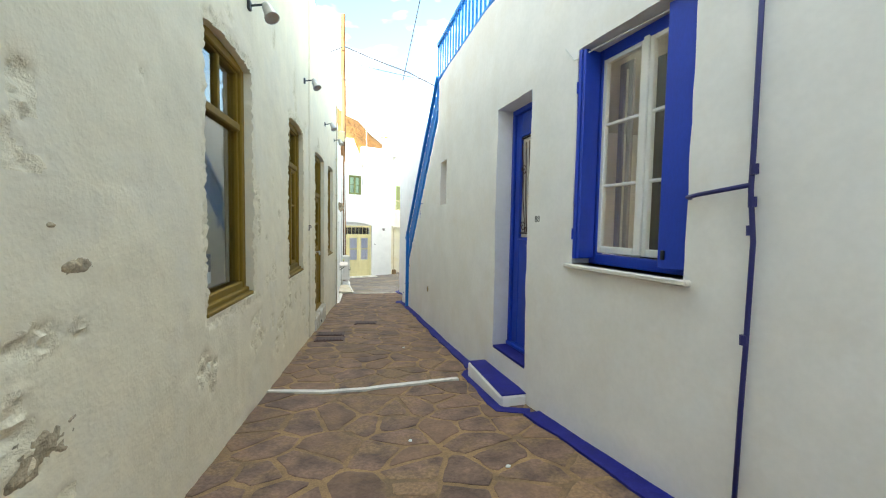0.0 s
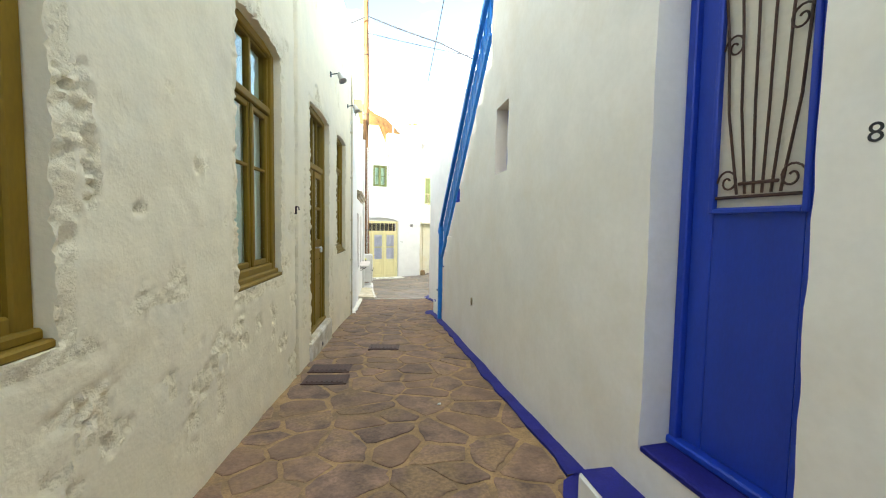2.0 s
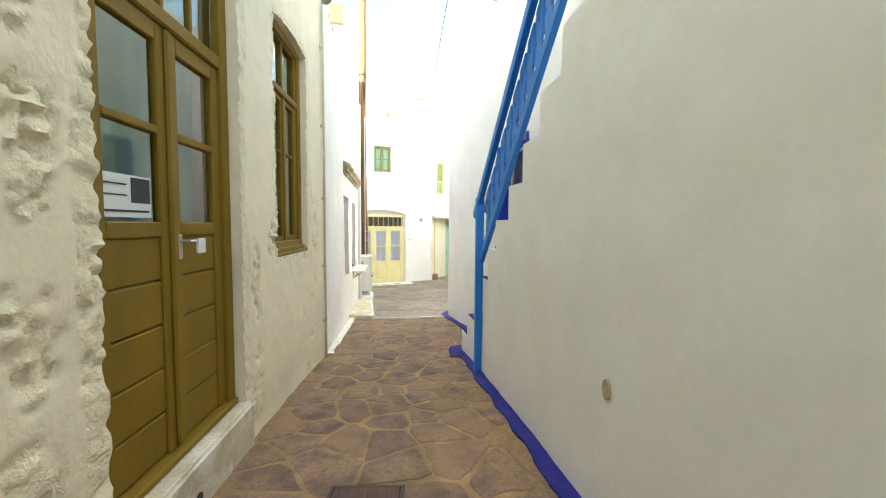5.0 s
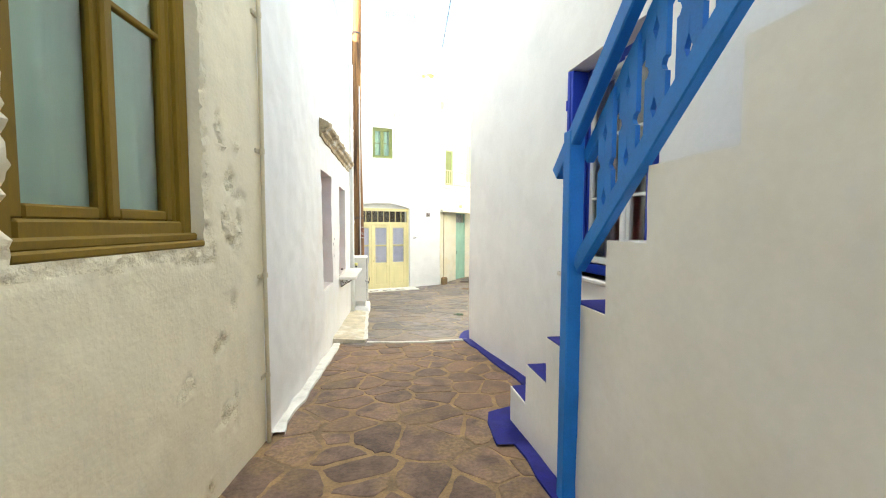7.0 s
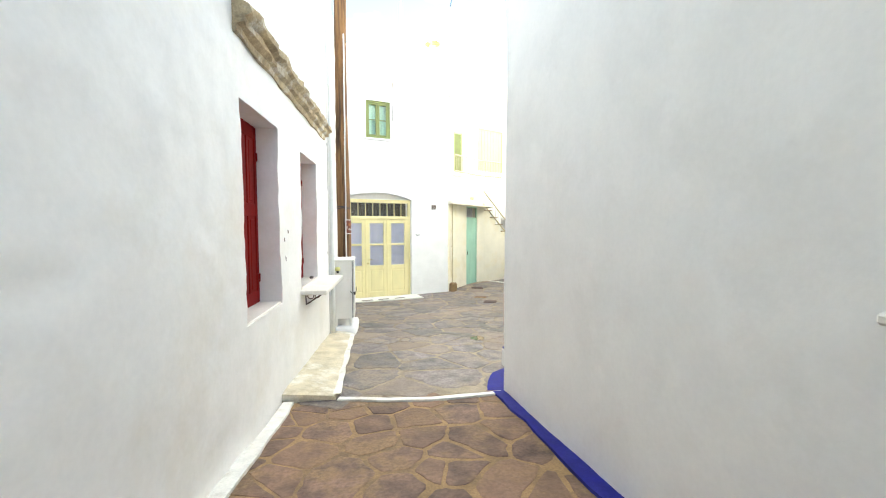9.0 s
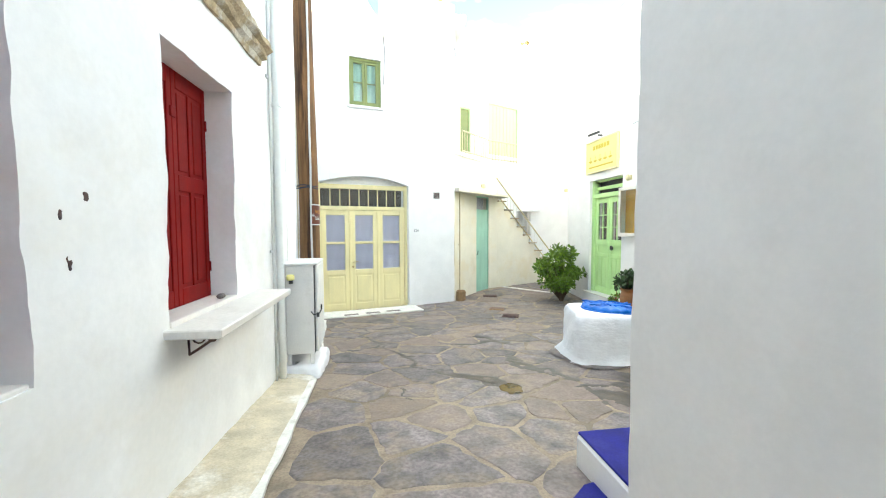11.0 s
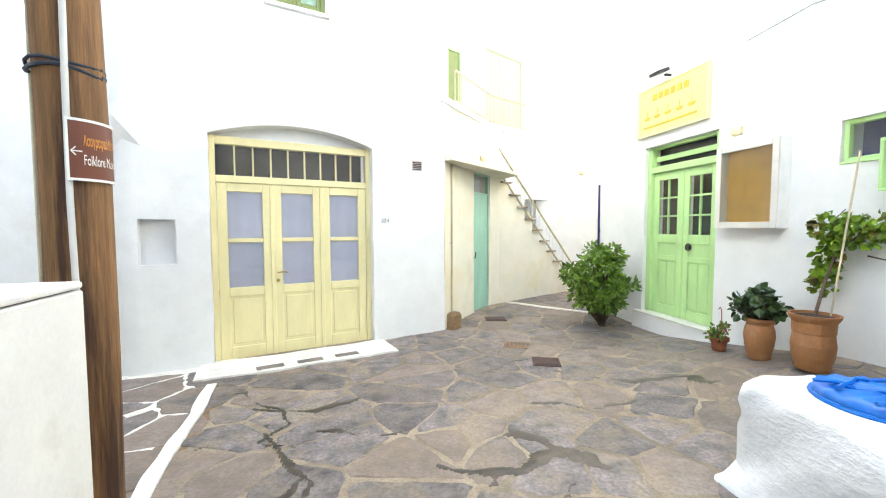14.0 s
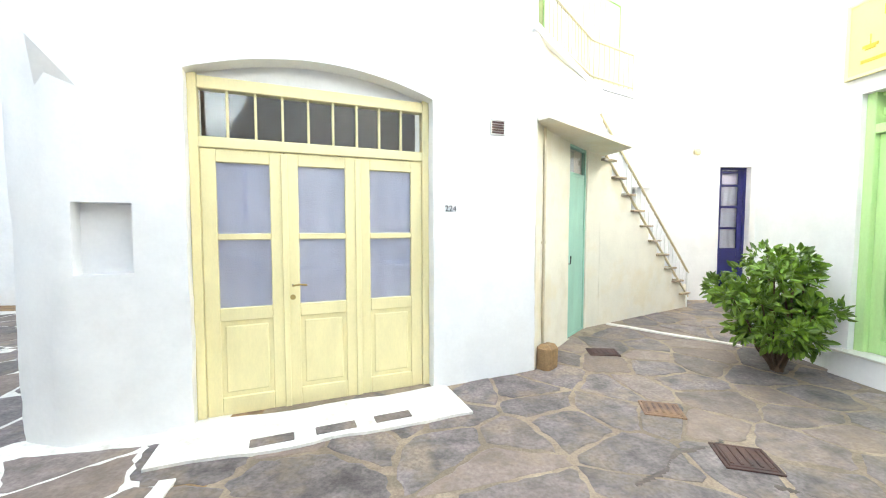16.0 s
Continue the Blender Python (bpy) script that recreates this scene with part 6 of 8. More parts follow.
for a, b in ((0.092, mid - 0.003), (mid + 0.003, w - 0.092)):
    wd = b - a
    lf = boxes("door_leaf", "lime", e, (a, a + 0.11, d, d + 0.045, 0.01, 2.325), (b - 0.11, b, d, d + 0.045, 0.01, 2.325), (a + 0.11, b - 0.11, d, d + 0.045, 2.20, 2.325), (a + 0.11, b - 0.11, d, d + 0.045, 1.18, 1.32), (a + 0.11, b - 0.11, d, d + 0.045, 0.90, 0.98), (a + 0.11, b - 0.11, d, d + 0.045, 0.01, 0.16), bev=0.005)
    boxes("panel", "lime", lf, (a + 0.105, b - 0.105, d + 0.02, d + 0.04, 0.97, 1.19), bev=0.002)
    for i in range(2):
        x0 = a + 0.11 + (wd - 0.22) * i / 2
        boxes("panel", "lime", lf, (x0 + 0.012, x0 + (wd - 0.22) / 2 - 0.012, d + 0.010, d + 0.035, 0.18, 0.88), bev=0.010)
    boxes("panel_back", "lime", lf, (a + 0.10, b - 0.10, d + 0.028, d + 0.04, 0.1, 0.95), bev=0)
    cx = (a + b) / 2
    boxes("glazing_bar", "lime", lf, (cx - 0.013, cx + 0.013, d + 0.005, d + 0.04, 1.32, 2.20), *[(a + 0.11, b - 0.11, d + 0.006, d + 0.04, z - 0.013, z + 0.013) for z in (1.613, 1.907)], bev=0.003)
    for x0, x1 in ((a + 0.11, cx - 0.012), (cx + 0.012, b - 0.11)):
        for z0 in (1.32, 1.62, 1.915):
            pane(lf, x0, x1, z0, z0 + 0.285, d + 0.02)
    # dark sheet close behind the glass makes the panes look unlit inside
    boxes("glass_backing", "dim", lf, (a + 0.10, b - 0.10, d + 0.09, d + 0.10, 1.30, 2.22), bev=0, label="dark sheet standing in for the unlit space behind the panes")
boxes("meeting_bead", "lime", e, (mid - 0.025, mid + 0.025, d - 0.018, d + 0.004, 0.02, 2.32), bev=0.006)
bm = bmesh.new()
tube(bm, [(mid + 0.14, d, 1.13), (mid + 0.14, d - 0.03, 1.13)], 0.035, 14)
tube(bm, [(mid + 0.14 + 0.05 * math.cos(k * 0.5), d - 0.02, 1.13 + 0.05 * math.sin(k * 0.5)) for k in range(14)], 0.010, 6)
part("door_knocker", bm, "dark_metal", e, "dark round iron knocker")
bm = bmesh.new()
bx(bm, -0.12, w + 0.14, -0.10, 0.14, -0.40, -0.01, 0.012)
ls = part("doorstep", bm, "plaster_clean")
ls.matrix_world = WL.spot(o[0], o[2])
tagged(ls, "white plastered doorstep under the lime green door", "doorstep", kind="structure")
boxes("step_edge", "marble", e, (-0.08, w + 0.06, -0.125, 0.10, -0.012, 0.012), bev=0.004, label="thin marble edge")

ss = thing("shop_sign", WL.spot(ly(22.93), 1.78), "pale yellow wooden shop sign with embossed boats and lettering shapes", "sign")
boxes("board", "sign_yellow", ss, (0, 1.38, -0.05, 0.01, 0, 0.77), bev=0.006)
ring_frame("border", "yellow", ss, -0.01, 1.39, -0.01, 0.78, -0.062, -0.02, 0.035, 0.004)
for i in range(6):
    boxes("letter_shape", "sign_ink", ss, (0.33 + i * 0.125, 0.42 + i * 0.125, -0.056, -0.050, 0.54, 0.64), bev=0)
for i in range(5):
    x = 0.22 + i * 0.22
    bm = bmesh.new()
    bx(bm, x - 0.07, x + 0.07, -0.056, -0.050, 0.27, 0.30)
    bx(bm, x - 0.045, x + 0.045, -0.056, -0.050, 0.25, 0.272)
    bx(bm, x - 0.004, x + 0.004, -0.056, -0.050, 0.30, 0.40)
    part("boat_shape", bm, "sign_ink", ss)
boxes("text_bar", "sign_ink", ss, (0.14, 1.20, -0.056, -0.050, 0.12, 0.155), bev=0)
lp = thing("sign_floodlight", WL.spot(ly(22.3), 2.62), "small black floodlight over the shop sign, unlit", "lamp")
boxes("mount", "dark_metal", lp, (-0.02, 0.02, -0.10, 0.02, 0.0, 0.03), bev=0.004)
bm = bmesh.new()
bx(bm, -0.11, 0.11, -0.10, 0.10, -0.025, 0.025, 0.008, pose(0, -0.2, 0.04, 20, 0, 0))
part("head", bm, "dark_metal", lp)

nbd = thing("notice_case", WL.spot(ly(21.28), 0.26), "white wooden glazed notice case with empty orange cork board", "notice board")
NW, NH = 0.79, 1.03
boxes("case", "white_paint", nbd, (0, 0.05, -0.15, 0.01, 0, NH), (NW - 0.05, NW, -0.15, 0.01, 0, NH), (0.05, NW - 0.05, -0.15, 0.01, NH - 0.05, NH), (0.05, NW - 0.05, -0.15, 0.01, 0, 0.05), bev=0.004)
ring_frame("case_door", "marble", nbd, 0.0, NW, 0.0, NH, -0.175, -0.152, 0.075, 0.005)
boxes("cork_board", "cork", nbd, (0.05, NW - 0.05, -0.03, 0.005, 0.05, NH - 0.05), bev=0, label="empty orange-brown cork board")
pane(nbd, 0.07, NW - 0.07, 0.07, NH - 0.07, -0.165)

o = L_OPEN["w"]
w, h = o[1] - o[0], o[3] - o[2]
e = thing("window_11", WL.spot(o[0], o[2]), "small dark window with a lime green frame", "window", kind="structure")
ring_frame("window_frame", "lime", e, 0, w, 0, h, 0.04, 0.11, 0.045, 0.005)
pane(e, 0.04, w - 0.04, 0.04, h - 0.04, 0.09)
boxes("window_sill", "lime", e, (0, w, -0.01, 0.06, -0.02, 0.004), bev=0.004)
# navy coloured sheet replaces the darkness of the room
boxes("backing", "navy", e, (0, w, 0.30, 0.31, 0, h), bev=0, label="navy sheet standing in for the dark room behind the window")

mb = thing("electric_meter", WL.spot(ly(19.64), 0.60), "lime green framed electric meter box on white wall", "meter")
boxes("box_body", "lime", mb, (0, 0.36, -0.14, 0.01, 0, 0.03), (0, 0.36, -0.14, 0.01, 0.45, 0.48), (0, 0.03, -0.14, 0.01, 0.03, 0.45), (0.33, 0.36, -0.14, 0.01, 0.03, 0.45), bev=0.004)
boxes("back", "curtain", mb, (0.03, 0.33, -0.02, 0.005, 0.03, 0.45), bev=0)
mt = boxes("meter", "pvc", mb, (0.09, 0.27, -0.10, -0.02, 0.10, 0.40), bev=0.012)
boxes("dial", "dark_glass", mt, (0.12, 0.24, -0.106, -0.10, 0.29, 0.36), bev=0.002)
boxes("text_bars", "ink", mt, (0.12, 0.24, -0.103, -0.100, 0.24, 0.25), (0.12, 0.22, -0.103, -0.100, 0.20, 0.208), (0.13, 0.16, -0.103, -0.100, 0.14, 0.17), bev=0)

# porch: recess, canopy, column, gate
PZ = 1.46
poly = [(6.34, 19.10), (5.42, 17.55), (5.75, 16.3), (7.3, 16.3), (7.3, 19.10)]
pc = raw("porch_canopy", [(x, y, PZ) for x, y in poly] + [(x, y, PZ + 0.12) for x, y in poly], [(4, 3, 2, 1, 0), (5, 6, 7, 8, 9)] + [(i, (i + 1) % 5, 5 + (i + 1) % 5, 5 + i) for i in range(5)], "plaster_clean")
tagged(pc, "plastered concrete porch canopy", "canopy", kind="structure")
pd = (Vector((5.42, 17.55, 0)) - Vector((6.34, 19.10, 0)))
bm = bmesh.new()
ln = pd.length
pm = Matrix.Translation((6.34, 19.10, PZ)) @ Matrix.Rotation(math.atan2(pd.y, pd.x), 4, "Z")
for i in range(3):
    bx(bm, ln * i / 3 + 0.004, ln * (i + 1) / 3 - 0.004, -0.05, -0.004, -0.008, 0.13, 0.008, pm)
tagged(part("canopy_edge", bm, "canopy_blue"), "azure painted front edge of the porch canopy", "edge trim", kind="structure")
plain("wall_porch_recess", "plaster_clean", 6.95, 7.2, 15.4, 19.02, -1.6, 4.6, "white plastered wall inside the porch")
plain("wall_porch_side", "plaster_clean", 6.72, 6.94, 18.95, 19.15, -1.6, 4.6, "white plastered side wall of the porch")
plain("wall_over_porch", "plaster_clean", 6.30, 6.70, 15.4, 19.0, PZ + 0.13, 5.2, "white plastered wall over the porch")
plain("porch_column", "plaster_clean", 6.05, 6.30, 17.10, 17.35, -1.4, PZ - 0.005, "white plastered porch column", "column")
gt = thing("wooden_gate", pose(6.62, 18.90, -1.12, 0, 0, -90), "dark brown wooden gate with curved top and upright slats", "gate")
GW = 0.74


def gate_leaf(x0, x1, z0, z1):
    """One leaf with an S-curved top, from the hinge x0 to the meeting stile x1."""
    def top(u):
        return z0 + (z1 - z0) * (3 * u * u - 2 * u ** 3)
    a_, b_ = min(x0, x1), max(x0, x1)
    lf_ = boxes("gate_leaf", "gate_wood", gt, (a_, a_ + 0.07, 0, 0.05, 0.04, top((a_ - x0) / (x1 - x0))), (b_ - 0.07, b_, 0, 0.05, 0.04, top((b_ - x0) / (x1 - x0))), bev=0.008)
    boxes("bottom_rail", "gate_wood", lf_, (a_ + 0.07, b_ - 0.07, 0.004, 0.046, 0.08, 0.24), bev=0.006)
    boxes("middle_rail", "gate_wood", lf_, (a_ + 0.07, b_ - 0.07, 0.004, 0.046, 0.95, 1.07), bev=0.006)
    bm_ = bmesh.new()
    prev_ = None
    for k_ in range(15):
        u = k_ / 14
        x, zt_ = x0 + (x1 - x0) * u, top(u)
        row = [bm_.verts.new(p) for p in ((x, 0.0, zt_ - 0.10), (x, 0.05, zt_ - 0.10), (x, 0.05, zt_ + 0.03), (x, 0.0, zt_ + 0.03))]
        if prev_:
            for j in range(4):
                bm_.faces.new((prev_[j], row[j], row[(j + 1) % 4], prev_[(j + 1) % 4]))
        else:
            bm_.faces.new(row)
        prev_ = row
    bm_.faces.new(prev_[::-1])
    bmesh.ops.recalc_face_normals(bm_, faces=bm_.faces)
    part("top_rail", bm_, "gate_wood", lf_)
    for i in range(5):
        u = 0.16 + 0.17 * i
        x = x0 + (x1 - x0) * u
        boxes("slat", "gate_wood", lf_, (x - 0.02, x + 0.02, 0.012, 0.038, 0.2, top(u) - 0.06), bev=0.004)


gate_leaf(0.0, GW, 2.08, 2.44)
gate_leaf(GW * 2 + 0.006, GW + 0.006, 2.08, 2.44)

# ---------------- the white well ----------------
WCX, WCY = 4.22, 18.44
wellm = thing("well", pose(WCX, WCY, float(ground_z(WCX, WCY)) - 0.03, 0, 0, -12), "lumpy whitewashed square well head with flared foot", "well")
bm = bmesh.new()
rings = []
for r, z in ((1.13, -0.05), (1.11, 0.02), (1.06, 0.07), (1.005, 0.13), (0.97, 0.20), (0.955, 0.28), (0.95, 0.36), (0.945, 0.44), (0.935, 0.52), (0.92, 0.58), (0.90, 0.63), (0.85, 0.672), (0.72, 0.688), (0.4, 0.695)):
    row = []
    for k in range(80):
        a = 2 * math.pi * k / 80
        c, s = math.cos(a), math.sin(a)
        q = (abs(c) ** 7 + abs(s) ** 7) ** (-1 / 7)
        wob = 1 + 0.055 * (float(vnoise(np.array(c * 2.2 + 9), np.array(s * 2.2 + z * 4), 3)) - 0.5) * 2 + 0.07 * (float(vnoise(np.array(c * 8 + 30), np.array(s * 8 + z * 12), 4)) - 0.5) + 0.03 * (float(vnoise(np.array(c * 19 + 30), np.array(s * 19 + z * 24), 6)) - 0.5)
        x, y = 0.53 * r * q * c * wob, 0.51 * r * q * s * wob
        tilt = -0.11 * max(0, x) * (z > 0.3) * min(1, (z - 0.3) / 0.3)
        row.append(bm.verts.new((x, y, z + tilt)))
    rings.append(row)
for u, v in zip(rings[3:], rings[4:]):
    for k in range(80):
        bm.faces.new((u[k], u[(k + 1) % 80], v[(k + 1) % 80], v[k]))
bm.faces.new(rings[-1])
foot = bmesh.new()
low = [[foot.verts.new(v.co) for v in row] for row in rings[:4]]
for u, v in zip(low, low[1:]):
    for k in range(80):
        foot.faces.new((u[k], u[(k + 1) % 80], v[(k + 1) % 80], v[k]))
part("flared_foot", foot, "lumpy", wellm, smooth=True)
bmesh.ops.delete(bm, geom=[v for row in rings[:3] for v in row], context="VERTS")
part("well_head", bm, "lumpy", wellm, smooth=True)
ring = bmesh.new()
inner, outer = [], []
for k in range(40):
    a = 2 * math.pi * k / 40
    c, s = math.cos(a), math.sin(a)
    q = (abs(c) ** 3.2 + abs(s) ** 3.2) ** (-1 / 3.2)
    for lst, r in ((inner, 0.56), (outer, 0.68 + 0.03 * math.sin(5 * a))):
        x, y = WCX + r * q * c, WCY + r * q * s * 0.93
        lst.append(ring.verts.new((x, y, float(ground_z(x, y)) + 0.022)))
for k in range(40):
    ring.faces.new((inner[k], outer[k], outer[(k + 1) % 40], inner[(k + 1) % 40]))
tagged(part("well_apron", ring, "flag"), "grey cement apron round the well foot", "apron", kind="structure")

lid = thing("tarpaulin_cover", pose(WCX + 0.01, WCY - 0.02, float(ground_z(WCX, WCY)) + 0.652, 0, 3, -10), "bright blue plastic tarpaulin tied over a round lid", "cover")
bm = bmesh.new()
rr = []
for r, z in ((0.335, -0.03), (0.35, 0.012), (0.335, 0.045), (0.29, 0.055), (0.20, 0.06), (0.09, 0.065)):
    rr.append([bm.verts.new((r * math.cos(k * 0.1309) * (1 + 0.02 * math.sin(k * 2.3)), r * 0.92 * math.sin(k * 0.1309) * (1 + 0.02 * math.sin(k * 1.7)), z + 0.012 * math.sin(k * 1.9 + r * 9))) for k in range(48)])
for u, v in zip(rr, rr[1:]):
    for k in range(48):
        bm.faces.new((u[k], u[(k + 1) % 48], v[(k + 1) % 48], v[k]))
bm.faces.new(rr[-1])
part("sheet", bm, "tarp", lid, smooth=True)
bm = bmesh.new()
for y0 in (-0.12, 0.02, 0.15):
    tube(bm, [(-0.31 + 0.062 * k, y0 + 0.04 * math.sin(k * 0.9 + y0 * 20), 0.072 + 0.008 * math.sin(k * 2)) for k in range(11)], 0.012, 6)
tube(bm, [(0.352 * math.cos(k * 0.2), 0.325 * math.sin(k * 0.2), 0.0) for k in range(33)], 0.012, 6)
part("cord", bm, "tarp", lid, "blue folded edge and cord")


# ---------------- plants ----------------
def leaves(n, place, size, seed, droop=0.3, ratio=0.5):
    """n folded leaves; place(rng) gives (point, outward way)."""
    rng = np.random.RandomState(seed)
    v, f = [], []
    for _ in range(n):
        p, out = place(rng)
        out = np.array(out, float) + rng.normal(0, 0.55, 3)
        out[2] -= droop * rng.rand()
        out /= np.linalg.norm(out) + 1e-6
        side = np.cross(out, rng.normal(0, 1, 3))
        side /= np.linalg.norm(side) + 1e-6
        up = np.cross(side, out)
        L = size * (0.6 + 0.7 * rng.rand())
        W = L * ratio * 0.5
        b = len(v)
        p = np.array(p, float)
        v += [p, p + out * L * 0.35 + side * W + up * W * 0.35, p + out * L * 0.75 + side * W * 0.7 + up * W * 0.25, p + out * L, p + out * L * 0.75 - side * W * 0.7 + up * W * 0.25, p + out * L * 0.35 - side * W + up * W * 0.35, p + out * L * 0.5]
        f += [(b, b + 1, b + 6), (b + 1, b + 2, b + 6), (b + 2, b + 3, b + 6), (b + 3, b + 4, b + 6), (b + 4, b + 5, b + 6), (b + 5, b, b + 6)]
    return v, f


def clumps(centers, inner=0.55):
    """A placing rule: near the skins of several round clumps."""
    def place(rng):
        cx, cy, cz, r = centers[rng.randint(len(centers))]
        d = rng.normal(0, 1, 3)
        d /= np.linalg.norm(d)
        k = r * (inner + (1 - inner) * rng.rand() ** 0.6)
        return (cx + d[0] * k, cy + d[1] * k, cz + d[2] * k * 0.85), d
    return place


def stems(name, parent, base, centers, r=0.012, mat="bark", seed=0):
    rng = random.Random(seed)
    bm_ = bmesh.new()
    for cx, cy, cz, rad in centers:
        b = (base[0] + rng.uniform(-0.04, 0.04), base[1] + rng.uniform(-0.04, 0.04), base[2])
        m_ = ((b[0] + cx) / 2 + rng.uniform(-0.05, 0.05), (b[1] + cy) / 2 + rng.uniform(-0.05, 0.05), (b[2] + cz) / 2)
        tube(bm_, [b, m_, (cx, cy, cz)], r, 5, r * 0.4)
    return part(name, bm_, mat, parent)


def random_clumps(seed, n, cx, cy, cz, rx, rz, r0, r1):
    rng = random.Random(seed)
    out = []
    for _ in range(n):
        a, k, b = rng.uniform(0, 6.28), rng.random() ** 0.5, rng.uniform(-1, 1)
        w_ = math.sqrt(max(0.05, 1 - b * b * 0.8))
        out.append((cx + rx * k * w_ * math.cos(a), cy + rx * k * w_ * math.sin(a), cz + rz * b, rng.uniform(r0, r1)))
    return out


def bush(name, m, label, category, cl, base, n, size, mat, seed, ratio=0.5, stem_mat="bark", r=0.012):
    e_ = thing(name, m, label, category)
    stems("branchwork", e_, base, cl, r, stem_mat, seed)
    v, f = leaves(n, clumps(cl), size, seed, ratio=ratio)
    raw("foliage", v, f, mat, e_)
    return e_


bz = float(ground_z(5.75, 23.15))
cl = random_clumps(5, 34, 0, 0, 0.86, 0.54, 0.42, 0.10, 0.21)
b1 = bush("shrub", pose(5.62, 23.0, bz), "bushy green shrub growing from the paving beside a wall", "shrub", cl, (0.1, 0, 0), 3600, 0.10, "leaf", 5, 0.46, r=0.018)


def pot(name, x, y, z, prof, mat, label, rim=None, soil_z=None, saucer=True, seg=28):
    e_ = thing(name, pose(x, y, z), label, "plant pot")
    bm_ = bmesh.new()
    lathe(bm_, prof, seg)
    part("pot_body", bm_, mat, e_, smooth=False)
    top = max(p[1] for p in prof)
    rt = max(p[0] for p in prof if p[1] > top - 0.06)
    bm_ = bmesh.new()
    lathe(bm_, [(rt * 0.86, top - 0.035), (rt * 0.84, top - 0.025), (rt * 0.4, top - 0.012)], 20, 0.02)
    part("soil", bm_, "soil", e_)
    if saucer:
        bm_ = bmesh.new()
        r0 = prof[0][0]
        lathe(bm_, [(r0 * 1.05, 0.0), (r0 * 1.25, 0.03), (r0 * 1.22, 0.03), (r0 * 1.0, 0.012)], 22)
        part("saucer", bm_, mat, e_)
    return e_


def open_top(prof, t=0.02):
    """Adds the inner lip to a pot's outline."""
    r, z = prof[-1]
    return prof + [(r - t, z), (r - t, z - 0.04)]


URN = open_top([(r * 0.63, z * 0.90) for r, z in [(0.15, 0.0), (0.16, 0.02), (0.205, 0.16), (0.225, 0.28), (0.215, 0.36), (0.19, 0.42), (0.20, 0.45), (0.225, 0.47), (0.225, 0.50)]])
URN2 = open_top([(r * 0.67, z * 0.93) for r, z in [(0.18, 0.0), (0.19, 0.02), (0.24, 0.14), (0.255, 0.26), (0.235, 0.38), (0.245, 0.40), (0.25, 0.50), (0.29, 0.55), (0.30, 0.58)]])
CONE = open_top([(0.20, 0.0), (0.21, 0.01), (0.285, 0.34), (0.315, 0.345), (0.325, 0.44), (0.31, 0.455)], 0.03)
SMALL = open_top([(0.065, 0.0), (0.07, 0.01), (0.09, 0.12), (0.105, 0.125), (0.108, 0.17)], 0.012)


def gp(x, y):
    return float(ground_z(x, y)) + 0.018


pot("clay_urn", 5.83, 20.38, gp(5.83, 20.38), URN, "clay", "pale clay urn with a dark leafy succulent on a saucer")
cl = random_clumps(8, 14, 0, 0, 0.17, 0.2, 0.12, 0.06, 0.11)
bush("succulent_plant", pose(5.83, 20.38, gp(5.83, 20.38) + 0.44), "dark green fleshy plant in a clay urn", "plant", cl, (0, 0, 0), 420, 0.085, "leaf_dark", 8, 0.75)
pot("clay_urn", 5.82, 19.86, gp(5.82, 19.86), URN2, "clay", "large ribbed pale clay urn holding a climbing vine")
pot("flower_pot", 5.90, 20.92, gp(5.90, 20.92), SMALL, "terracotta", "small terracotta pot with a red flowering plant")
cl = random_clumps(9, 9, 0, 0, 0.09, 0.12, 0.07, 0.04, 0.07)
fw = bush("flowering_plant", pose(5.90, 20.92, gp(5.90, 20.92) + 0.15), "small red flowering plant in a terracotta pot", "plant", cl, (0, 0, 0), 160, 0.05, "leaf", 9, 0.6, r=0.005)
v, f = leaves(46, clumps(cl, 0.9), 0.03, 19, ratio=0.9)
raw("blossom", v, f, "flower", fw, "small red blossoms")
bm = bmesh.new()
tube(bm, [(0.02, 0, 0), (0.03, 0, 0.26), (0.02, 0, 0.36), (0.0, 0, 0.39), (-0.02, 0, 0.36)], 0.006, 6)
part("hook_stick", bm, "terracotta", fw, "hooked brown stick")

pot("terracotta_pot", 5.62, 18.72, gp(5.62, 18.72), CONE, "terracotta", "terracotta pot with a dense dark round-leaved bush")
cl = random_clumps(11, 20, 0, 0, 0.32, 0.27, 0.26, 0.06, 0.12)
bush("jade_bush", pose(5.62, 18.72, gp(5.62, 18.72) + 0.42), "dense dark green round-leaved bush in a terracotta pot", "plant", cl, (0, 0, 0), 1000, 0.07, "leaf_dark", 11, 0.8)
pot("terracotta_pot", 4.74, 17.84, gp(4.74, 17.84), [(r * 0.84, z * 0.96) for r, z in CONE], "terracotta", "large terracotta pot with leafy geranium and a stick")
cl = random_clumps(12, 11, 0, 0.04, 0.14, 0.17, 0.10, 0.05, 0.09)
ge = bush("geranium", pose(4.74, 17.84, gp(4.74, 17.84) + 0.43), "broad-leaved green geranium in a terracotta pot", "plant", cl, (0, 0, 0), 170, 0.085, "leaf_dark", 12, 0.85)
bm = bmesh.new()
tube(bm, [(0.10, -0.1, 0.0), (0.18, -0.12, 0.36)], 0.010, 6)
part("stake", bm, "cream_pipe", ge, "pale wooden stake")
pot("plastic_pot", 4.86, 17.24, gp(4.86, 17.24), [(r * 0.72, z * 0.86) for r, z in CONE], "white_plastic", "pale grey plastic pot with dry stalks on a saucer")
dry = thing("dry_stalks", pose(4.86, 17.24, gp(4.86, 17.24) + 0.365), "cut dry stalks and thin drooping stems in a pot", "plant")
bm = bmesh.new()
rng = random.Random(4)
